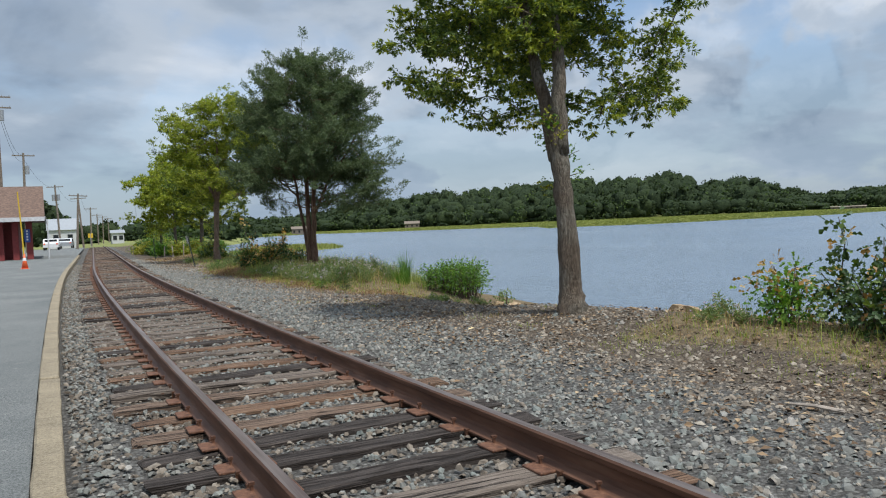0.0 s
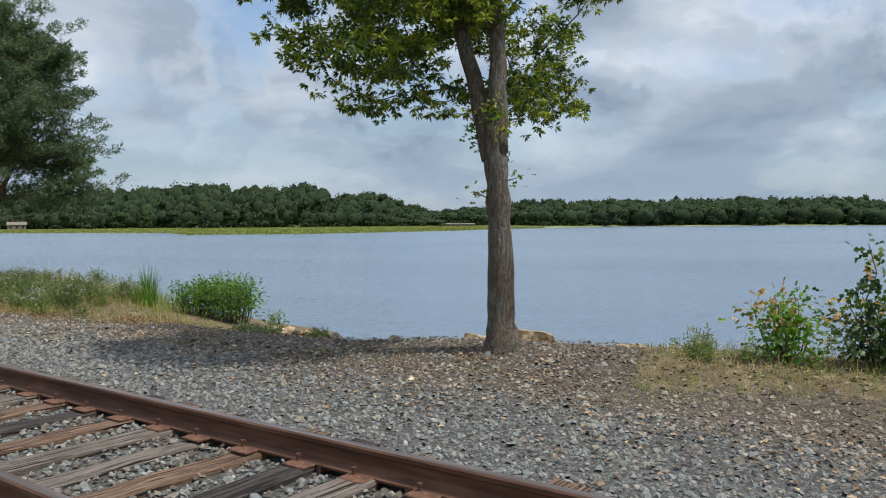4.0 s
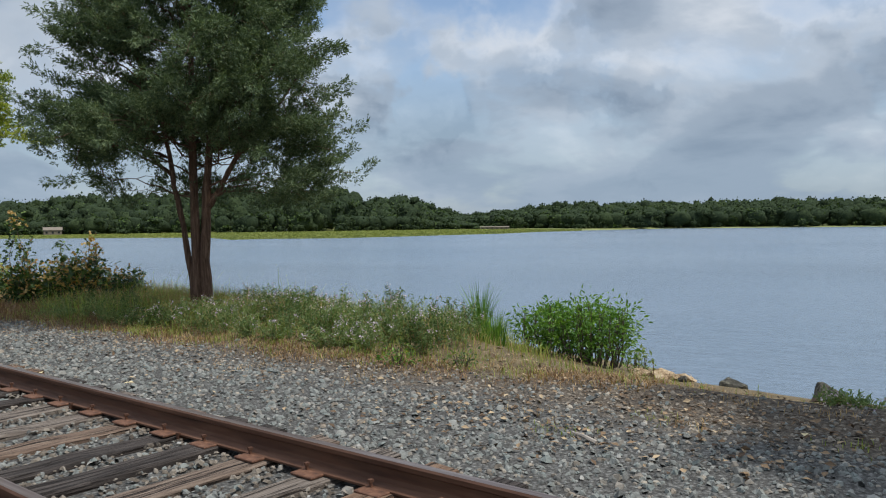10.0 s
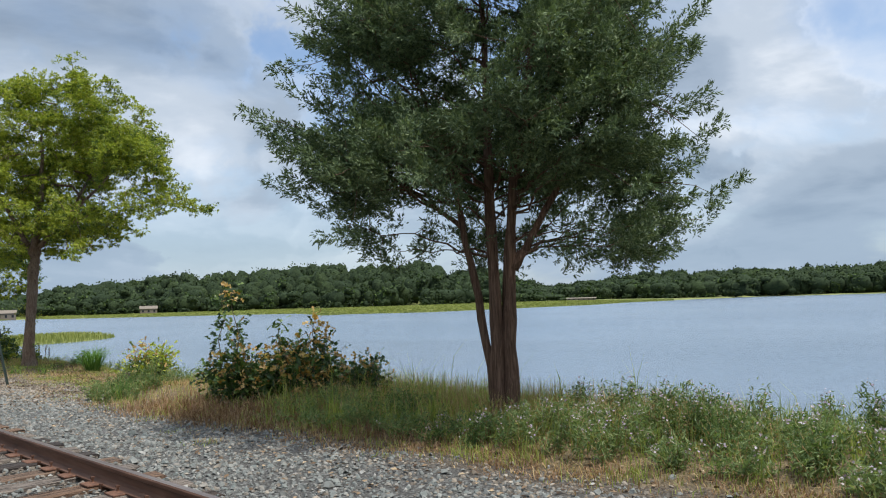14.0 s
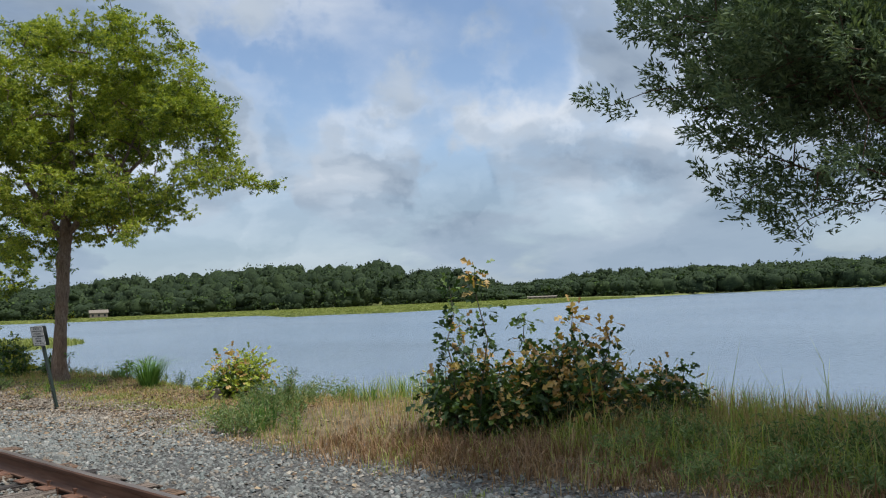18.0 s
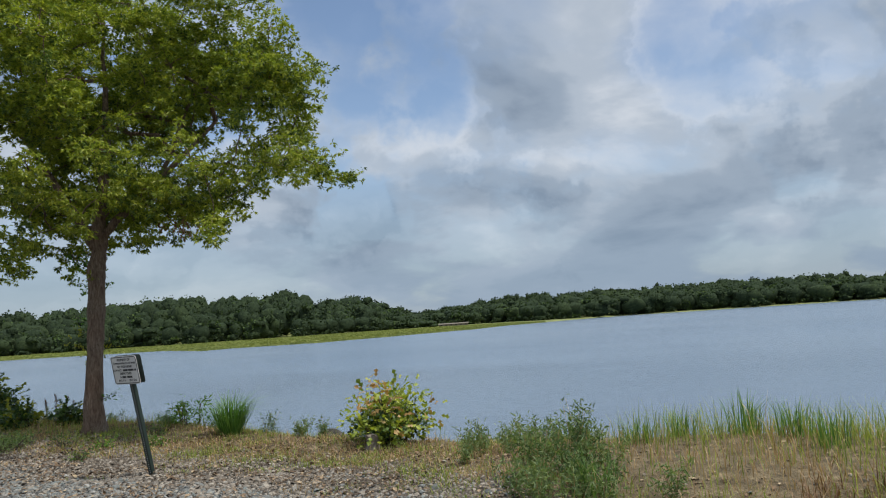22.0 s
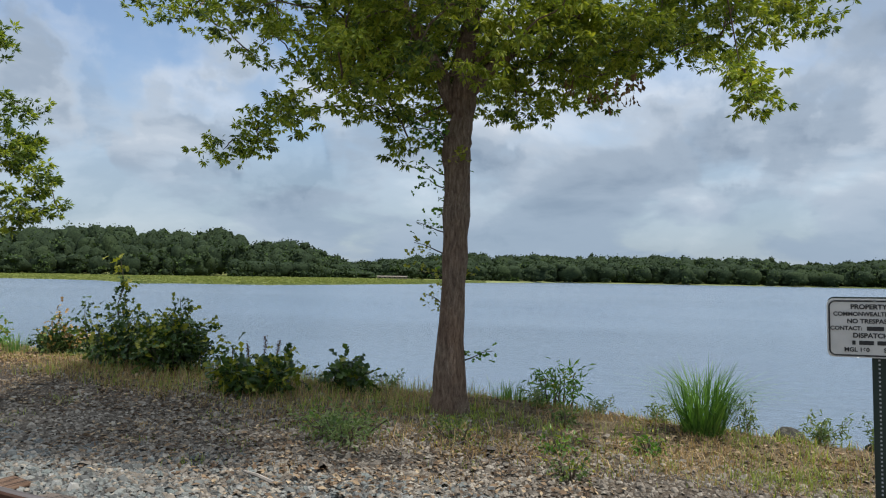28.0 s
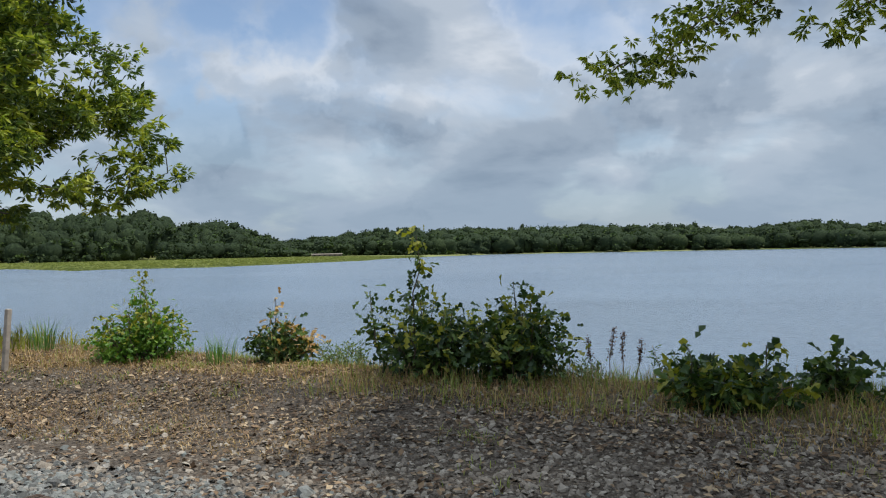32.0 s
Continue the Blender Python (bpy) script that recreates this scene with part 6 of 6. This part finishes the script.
def rounded_plate(w, h, r, t):
    bm = bmesh.new()
    pts = []
    for cx, cy, a0 in ((w / 2 - r, h / 2 - r, 0), (-w / 2 + r, h / 2 - r, 90), (-w / 2 + r, -h / 2 + r, 180), (w / 2 - r, -h / 2 + r, 270)):
        pts += [(cx + r * math.cos(radians(a0 + k * 22.5)), cy + r * math.sin(radians(a0 + k * 22.5))) for k in range(5)]
    lo, hi = [bm.verts.new((x, y, -t)) for x, y in pts], [bm.verts.new((x, y, 0)) for x, y in pts]
    bm.faces.new(hi)
    bm.faces.new(lo[::-1])
    for i in range(len(pts)):
        j = (i + 1) % len(pts)
        bm.faces.new((lo[i], lo[j], hi[j], hi[i]))
    return bm


SX, SY = 4.23, 42.58
sign = thing("warning_sign", pose(SX, SY, float(ground_z(SX, SY)), -1.6, -10.8, 0), "white no-trespassing sign on a leaning dark green post", "sign")
# the panel's face looks back at the track; local x runs along its width
face = pose(-0.032, 0.02, 1.31, 90, 0.6, -90)
acc = Acc()
box((-0.036, -0.004, -0.25), (0.036, 0.004, 1.36), acc)
box((-0.036, 0.004, -0.25), (-0.026, 0.036, 1.36), acc)
box((0.026, 0.004, -0.25), (0.036, 0.036, 1.36), acc)
post = part("post", acc, POST_GREEN, sign, m=pose(0, 0, 0, 0, 0, -90))
hole = Acc()
for k in range(44):
    box((-0.0050, -0.0062, 0.02 + k * 0.0254), (0.0050, -0.0045, 0.030 + k * 0.0254), hole)
tagged(part("post_hole_row", hole, HOLE, sign, m=pose(0, 0, 0, 0, 0, -90)), kind="stuff")
panel = part("front_panel", rounded_plate(.488, .345, .035, .004), SIGN_WHITE, sign, "white panel with black lettering and border", m=face)
part("rear_panel", rounded_plate(.488, .345, .035, .004), POST_GREEN, sign, "dark second panel behind the post", m=face @ pose(0.004, -0.002, -0.062))
border = Acc()
for w, h, x, y in ((.40, .009, 0, .160), (.40, .009, 0, -.160), (.009, .262, .231, 0), (.009, .262, -.231, 0)):
    box((x - w / 2, y - h / 2, 0.001), (x + w / 2, y + h / 2, 0.002), border)
for sx_, sy_ in ((1, 1), (-1, 1), (-1, -1), (1, -1)):
    a = np.linspace(0, np.pi / 2, 6)
    tube(np.stack([sx_ * (.199 + .032 * np.cos(a)), sy_ * (.128 + .032 * np.sin(a)), np.full(6, .0012)], 1), .0042, 4, border)
part("border", border, INK, panel)
for k, (txt, size, y) in enumerate((("PROPERTY OF", .0385, .126), ("COMMONWEALTH OF MASS", .0325, .084), ("NO TRESPASSING", .0355, .042), ("DISPATCHER", .0385, -.042))):
    lettering(txt, size, "lettering", panel, pose(0, y, .0025), INK)
lettering("CONTACT:", .032, "lettering", panel, pose(-.145, 0, .0025), INK)
lettering("MGL 160", .034, "lettering", panel, pose(-.092, -.126, .0025), INK)
lettering("SECT 218", .034, "lettering", panel, pose(.112, -.126, .0025), INK)
for x0, x1, y in ((-.040, .046, 0), (.058, .158, 0), (.172, .206, 0), (-.115, -.098, -.084), (-.080, -.005, -.084), (.012, .110, -.084)):
    part("text_bar", box((x0, y - .012, .001), (x1, y + .012, .0025)), INK, panel)
part("bolt", tube([(0, .163, 0), (0, .163, .006)], .008, 8), SIGN_BACK, panel)


# ---- rocks, stump, driftwood ----
def rock(at, size, seed, mat, label, squash=.62, sink=.25):
    r = np.random.default_rng(seed)
    v, f = ICO3
    q = v.copy()
    for _ in range(11):
        d = unit(r.normal(size=3))
        k = q @ d
        q = q - d[None] * np.maximum(0, k - r.uniform(.42, .8))[:, None] * .95
    q = q * (1 + .20 * np.array([noise.noise(Vector(p * 1.7) + Vector((seed, 0, 0))) for p in q]) + .09 * np.array([noise.noise(Vector(p * 6) + Vector((0, seed, 0))) for p in q]))[:, None]
    q *= np.array([size, size * r.uniform(.65, .95), size * squash])
    z = max(float(ground_z(at[0], at[1])), WATER_Z - .1) + (.05 if mat is TAN_ROCK and size > .38 else 0) if len(at) == 2 else at[2]
    ob = part("rock", Acc().add(q, f), mat, m=pose(at[0], at[1], z + size * squash * (1 - sink * 2), r.normal() * 8, r.normal() * 8, r.uniform(0, 360)))
    return tagged(ob, label, "rock", "shore rocks")


for k, (x, y, s, sq) in enumerate(((8.55, 16.25, .54, .75), (8.3, 17.1, .40, .66), (8.45, 16.75, .25, .5), (8.2, 17.55, .22, .5), (6.9, 13.85, .30, .5), (7.3, 13.5, .26, .5), (8.45, 22.0, .26, .5), (8.75, 21.75, .20, .5), (8.2, 22.2, .16, .5))):
    rock((x, y), s, 200 + k, TAN_ROCK, "tan weathered boulder on the water's edge", sq)
for k, (x, y, s) in enumerate(((8.95, 21.1, .24), (9.55, 19.95, .40), (9.1, 18.9, .22), (8.6, 18.1, .16), (8.3, 21.6, .12))):
    rock((x, y), s, 230 + k, DARK_ROCK, "dark wet rock at the water's edge", .6, .40)

for k, (x, y, s, sq) in enumerate(((8.36, 43.17, .30, .8), (7.75, 42.3, .34, .85))):
    rock((x, y, -.58), s, 260 + k, DARK_ROCK, "dark lichened boulder at the bank's edge", sq, .2)
sx, sy = 6.22, 40.72
stump = thing("tree_stump", pose(sx, sy, float(ground_z(sx, sy))), "short bleached tree stump under a bush", "stump")
r = np.random.default_rng(5)
acc = tube([(0, 0, -.1), (0, 0, .02), (.01, .01, .10), (.01, 0, .18), (.012, 0, .195)], [.13, .10, .085, .08, .066], 18)
acc.v[0][:] += r.normal(size=acc.v[0].shape) * .008
part("stump_body", acc, POLE_WOOD, stump)
for k, (x, y, ln, yaw) in enumerate(((3.35, 46.55, .34, 78), (2.0, 49.2, .3, 20), (3.0, 9.4, .35, 120), (7.1, 44.9, .22, 45), (2.5, 20.2, .25, 70), (3.3, 38.0, .3, 30))):
    z = float(ground_z(x, y)) + .03
    d = np.array([math.cos(radians(yaw)), math.sin(radians(yaw)), .08])
    st = part("stick", tube([(0, 0, 0) - d * ln / 2, d * 0 + [0, .01, .01], d * ln / 2], [.016, .014, .008], 6), DEAD_WOOD, m=pose(x, y, z))
    tagged(st, "bleached broken stick lying on the gravel", "stick", "sticks")
for k, (x, y, s) in enumerate(((3.05, 14.5, .07), (1.15, 20.1, .085), (1.2, 20.0, .05), (3.4, 18.9, .06), (3.6, 17.7, .06), (1.4, 26.0, .05), (1.6, 24.7, .06))):
    rr = np.random.default_rng(300 + k)
    ob = part("dead_leaf", leaf_cloud(np.array([[0, 0, .01]]), np.array([[1, .3, .15]]), s * 1.6, s * 1.3, rr, "oak", .8), paint("tan_dead_leaf", (.62, .50, .28), .8), m=pose(x, y, float(ground_z(x, y)) + .035, 0, 0, 50 * k))
    tagged(ob, "pale tan dead leaf on the gravel", "leaf", "dead leaves")


# fallen leaves and bark chips on the gravel and soil
rng = np.random.default_rng(401)
_k = Mat("fallen_leaf", 0.85, spec=0.2)
_k.color(_k.ramp(_k.island(), (0.0, (0.055, 0.036, 0.024)), (0.4, (0.13, 0.085, 0.052)), (0.75, (0.23, 0.155, 0.092)), (1.0, (0.42, 0.32, 0.20))))
n = 30000
y = np.concatenate([rng.uniform(37.5, 58, n), rng.uniform(7, 22, n // 3), rng.uniform(22, 37.5, n // 7)])
x = track_x(y) + rng.uniform(1.3, 6.2, len(y))
k = (x < crest_x(y) + .2) & (rng.random(len(x)) < sm(x - track_x(y), 1.3, 2.9)) & (patchy(x, y, .9, 83.0) + rng.normal(size=len(x)) * .2 > -.15)
x, y = x[k], y[k]
p = np.stack([x, y, ground_z(x, y) + .012 + .022 * rng.random(len(x)) * (x < turf_x(y))], 1)
ln = rng.uniform(.028, .075, len(x))
litter = leaf_cloud(p, rng.normal(size=(len(x), 3)) * np.array([1, 1, .22]), ln, ln * .62, rng, "kite", .72)
tagged(part("leaf_litter", litter, _k.m), "brown fallen leaves and chips over gravel and soil", "leaf litter", kind="stuff")
# brown dock spikes beside the dark bushes
for k, (x, y, h) in enumerate(((7.55, 50.0, .62), (7.62, 49.85, .56), (7.7, 49.72, .5), (7.45, 50.12, .48))):
    z = float(ground_z(x, y))
    dock = thing("dock_plant", pose(x, y, z), "dry reddish brown seed spike in the bank's grass", "plant", "dock plants")
    line = bend((0, 0, -.03), (rng.normal() * .05, rng.normal() * .05, h), rng, 0, .04, 5)
    part("stalk", tube(line, [.006, .005, .005, .004, .003], 5), RUST_GRASS, dock)
    t = rng.uniform(.5, 1.0, 150)
    q = np.stack([np.interp(t * 4, np.arange(5), line[:, j]) for j in range(3)], 1) + rng.normal(size=(150, 3)) * .014
    part("seed_head", leaf_cloud(q, rng.normal(size=(150, 3)) + [0, 0, .6], .022, .016, rng, "kite", .3), DOCK_SEED, dock, "dark reddish brown seed head")

# ---- station side: seen beyond the platform ----
G = 0.13
station = thing("station_building", pose(-7.2, 71.0, G), "brick-red station with brown shingle roof and dark porch", "building")
part("wall", box((-5.0, -3.4, 0), (3.6, 5.0, 2.75)), RED_PAINT, station)
# dark slab on the wall: the porch's shade is painted in
part("porch_recess", box((-5.0, -3.6, 0), (2.6, -3.41, 2.6)), DARK_PORCH_CABLE, station)
for x in (-2.2, 0.4, 1.9, 2.6, 3.5, 4.35):
    part("column", soft_box((x - .2, -5.0, 0), (x + .2, -4.6, 2.72), .02), RED_PAINT, station)
acc = Acc().add([(-6, -6.0, 2.9), (5.35, -6.0, 2.9), (5.35, 0, 5.35), (-6, 0, 5.35), (5.35, 6.0, 2.9), (-6, 6.0, 2.9), (-6, -6.0, 2.75), (5.35, -6, 2.75), (5.35, 6, 2.75), (-6, 6, 2.75)],
                [(0, 1, 2), (0, 2, 3), (3, 2, 4), (3, 4, 5), (6, 8, 7), (6, 9, 8), (1, 7, 8), (1, 8, 4), (1, 4, 2), (0, 3, 5), (0, 5, 9), (0, 9, 6), (4, 8, 9), (4, 9, 5)])
part("roof", acc, SHINGLE, station)
part("fascia", box((-6.05, -6.06, 2.62), (5.42, -5.98, 2.90)), PALE_TRIM, station)
part("side_fascia", box((5.36, -6.06, 2.62), (5.44, 6.0, 2.86)), PALE_TRIM, station)
bs = part("blue_sign", soft_box((4.05, -5.06, 1.2), (4.4, -5.02, 2.1), .01), BLUE_SIGN, station, "blue sign with white marks")
for k in range(4):
    part("text_bar", box((4.17, -5.075, 1.33 + k * .19), (4.28, -5.062, 1.45 + k * .19)), WHITE, bs)
part("downpipe", tube([(5.5, -5.9, 0), (5.5, -5.9, 2.7)], .05, 8), PALE_TRIM, station)
part("window", box((1.0, -3.66, .9), (1.7, -3.62, 2.0)), GLASS_DARK, station)

cone = thing("traffic_cone", pose(-2.73, 46.0, G), "orange traffic cone with a tall yellow pole stuck in it", "traffic cone")
part("base_plate", soft_box((-.18, -.18, 0), (.18, .18, .03), .01), ORANGE, cone)
part("cone_body", tube([(0, 0, .03), (0, 0, .35), (0, 0, .70)], [.14, .085, .03], 16), ORANGE, cone, smooth=True)
part("white_band", tube([(0, 0, .38), (0, 0, .52)], [.083, .060], 16), WHITE, cone)
part("pole", tube([(0, 0, .05), (-.04, 0, 1.7), (-.12, 0, 3.55)], [.032, .03, .026], 8), YELLOW, cone, "yellow pole")


def utility_pole(x, y, h, seed, boxes=0, arms=1, tilt=0.0):
    ob = thing("utility_pole", pose(x, y, 0, 0, tilt, 0), "weathered wooden utility pole beside the railway", "utility pole", "utility poles")
    part("pole", tube([(0, 0, -.5), (0, 0, h * .5), (0, 0, h)], [.16, .14, .11], 10), POLE_WOOD, ob)
    for a in range(arms):
        z = h - .35 - a * .9
        arm = part("crossarm", box((-1.1, -.05, z), (1.1, .05, z + .11)), POLE_WOOD, ob)
        for i in (-1.0, -.45, .45, 1.0):
            part("insulator", tube([(i, 0, z + .1), (i, 0, z + .24)], [.04, .03], 6), GREY_METAL, arm)
    for b in range(boxes):
        part("transformer", tube([(.32 - .64 * b, -.1, h - 2.3), (.32 - .64 * b, -.1, h - 1.4)], .22, 12), GREY_METAL, ob)
    return ob


POLES = [(-5.0, 81, 14.0, 1, 2), (-3.8, 101, 11.0, 1, 1), (-.1, 131, 9.4, 2, 1), (1.6, 116, 7.3, 0, 1), (3.1, 136, 7.9, 0, 1), (5.6, 166, 7.3, 0, 1), (8.4, 196, 6.9, 0, 1), (11.2, 226, 7.2, 0, 1), (14.5, 256, 7.4, 0, 1)]
for k, (x, y, h, bx, ar) in enumerate(POLES):
    utility_pole(x, y, h, k, bx, ar, (0, 1.0, -2, 3.5, -3, 1, 0, 1, 0)[k])
for a, b, dz in ((0, 1, -.15), (0, 1, -.9), (1, 2, -.2), (2, 4, -.2), (4, 5, -.2), (5, 6, -.2), (6, 7, -.2)):
    p0, p1 = POLES[a], POLES[b]
    t = np.linspace(0, 1, 12)[:, None]
    q = np.array([p0[0], p0[1], p0[2] + dz]) * (1 - t) + np.array([p1[0], p1[1], p1[2] + dz]) * t
    q[:, 2] -= 4 * (t * (1 - t))[:, 0] * 1.3
    tagged(part("power_line", tube(q, .014, 4, cap=False), DARK_PORCH_CABLE), "thin dark power line between the poles", "cable", "power lines")
q = np.array([(-30, 40, 19), (-16, 62, 15.5), (-5.0, 81, 13.6)])
tagged(part("power_line", tube(q, .016, 4, cap=False), DARK_PORCH_CABLE), "thin dark power line between the poles", "cable", "power lines")


def car(x, y, yaw, paint_, label):
    ob = thing("car", pose(x, y, G, 0, 0, yaw), label, "car", "parked cars")
    prof = [(-2.2, .35), (-2.2, .85), (-1.9, .95), (-1.5, 1.45), (.7, 1.48), (1.25, .98), (2.1, .82), (2.2, .4)]
    v = [(a, -.88, b) for a, b in prof] + [(a, .88, b) for a, b in prof]
    n = len(prof)
    f = [(0, i, i + 1) for i in range(1, n - 1)] + [(n, n + i + 1, n + i) for i in range(1, n - 1)]
    for i in range(n):
        j = (i + 1) % n
        f += [(i, n + j, j), (i, n + i, n + j)]
    part("body", Acc().add(v, f), paint_, ob)
    for s in (-.885, .885):
        part("side_window", box((-1.4, min(s, s * 1.004), .98), (.75, max(s, s * 1.004), 1.36)), GLASS_DARK, ob)
        for wx_ in (-1.35, 1.35):
            w = part("wheel", tube([(wx_, s * .82, .33), (wx_, s * 1.02, .33)], .33, 16), TYRE, ob)
            part("rim", tube([(wx_, s * 1.02, .33), (wx_, s * 1.03, .33)], .2, 12), GREY_METAL, w)
    part("rear_window", box((-1.80, -.7, 1.02), (-1.70, .7, 1.36)), GLASS_DARK, ob)
    for s in (-.72, .72):
        part("tail_light", box((-2.23, s - .1, .72), (-2.19, s + .1, .9)), ORANGE, ob)


car(-1.3, 117.8, 86, CAR_WHITE, "white car parked beyond the station")
car(.6, 130.0, 84, CAR_SILVER, "silver car parked beyond the station")


def house(x, y, w, d, h, roof_h, wall, roof, label, yaw=0, base=None):
    ob = thing("house", pose(x, y, base if base is not None else max(float(ground_z(x, y)), -.2), 0, 0, yaw), label, "house", "houses")
    part("wall", box((-w / 2, -d / 2, 0), (w / 2, d / 2, h)), wall, ob)
    o = .3
    part("roof", Acc().add([(-w / 2 - o, -d / 2 - o, h), (w / 2 + o, -d / 2 - o, h), (w / 2 + o, d / 2 + o, h), (-w / 2 - o, d / 2 + o, h), (-w / 2 - o, 0, h + roof_h), (w / 2 + o, 0, h + roof_h)],
                           [(0, 1, 5), (0, 5, 4), (3, 4, 5), (3, 5, 2), (0, 4, 3), (1, 2, 5), (0, 3, 2), (0, 2, 1)]), roof, ob)
    k = max(2, int(w / 2.2))
    for i in range(k):
        cx = -w / 2 + (i + .5) * w / k
        win = part("window", box((cx - .4, -d / 2 - .06, h * .35), (cx + .4, -d / 2 - .02, h * .75)), GLASS_DARK, ob)
        part("window_frame", box((cx - .48, -d / 2 - .05, h * .75), (cx + .48, -d / 2 - .015, h * .79)), wall, win)
    return ob


# the cottage is white; its shade is put into the grey wall colour
house(.6, 156, 4.4, 6, 3.2, 2.0, PALE_TRIM, GREY_METAL, "white cottage with shade-grey painted walls and a grey roof beyond the cars")
house(12.3, 195, 2.5, 4, 2.4, .7, PALE_TRIM, GREY_METAL, "small grey shelter beside the far track")
for b_, D_, w_, h_, wl, lb in ((41.2, 352, 4, 1.7, PALE_TRIM, "white house half hidden in the wooded hill"), (25.6, 366, 7, 2.2, POLE_WOOD, "grey house at the edge of the far wood"), (17.0, 358, 7, 2.6, POLE_WOOD, "pale house on the far shore"), (56.6, 380, 14, 1.0, POLE_WOOD, "long low shed on the far marsh"), (97.8, 436, 9, 3.2, WHITE, "white house on the far shore")):
    x, y = math.sin(radians(b_)) * D_, math.cos(radians(b_)) * D_ + 20
    house(x, y, w_, 5, h_, 1.3 if h_ > 1.2 else .4, wl, SHINGLE if wl is not POLE_WOOD else POLE_WOOD, lb, -b_, base=float(ground_z(x, y)))

ys = thing("road_sign", pose(4.3, 140, 0), "yellow railway warning board on a post", "sign")
part("post", tube([(0, 0, 0), (0, 0, 2.2)], .05, 8), GREY_METAL, ys)
part("board", soft_box((-.35, -.03, 1.5), (.35, .03, 2.2), .02), YELLOW, ys)
for x, y, lean in ((5.9, 56.9, 4), (5.45, 58.2, -6), (5.2, 60.5, 5)):
    st = thing("marker_stake", pose(x, y, float(ground_z(x, y)), lean, lean / 2, 0), "pale wooden stake in the rank grass", "stake", "marker stakes")
    part("stake", soft_box((-.03, -.03, -.1), (.03, .03, .75), .006), DEAD_WOOD, st)
pv = thing("track_marker_post", pose(4.1, 56.0, float(ground_z(4.1, 56.0)), 7, -4, 0), "thin dark leaning post by the track bend", "post")
part("post", tube([(0, 0, -.1), (0, 0, 1.35)], .025, 6), POST_GREEN, pv)

# low woods behind the station side
rng = np.random.default_rng(171)
mass, tufts = Acc(), Acc()
for k in range(46):
    y = rng.uniform(110, 300)
    x = float(np.interp(y, (110, 200, 300), (-16, -6, 4))) - rng.random() * 46
    far_tree(x, y, 0.0, rng.uniform(8, 14) * float(np.interp(y, (110, 200, 300), (.75, 1.0, 1.35))), rng.uniform(6, 10), False)
for k in range(16):
    y = rng.uniform(150, 290)
    far_tree(float(np.interp(y, (150, 290), (20, 30))) + rng.random() * 12, y, 0.0, rng.uniform(1.8, 3.0), rng.uniform(4, 6), False)
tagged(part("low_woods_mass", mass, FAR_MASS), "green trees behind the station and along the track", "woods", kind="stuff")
tagged(part("low_woods_leaves", tufts, [FAR_LEAF, FAR_LEAF_FRESH]), "leafy outline of trees along the track", "woods", kind="stuff")
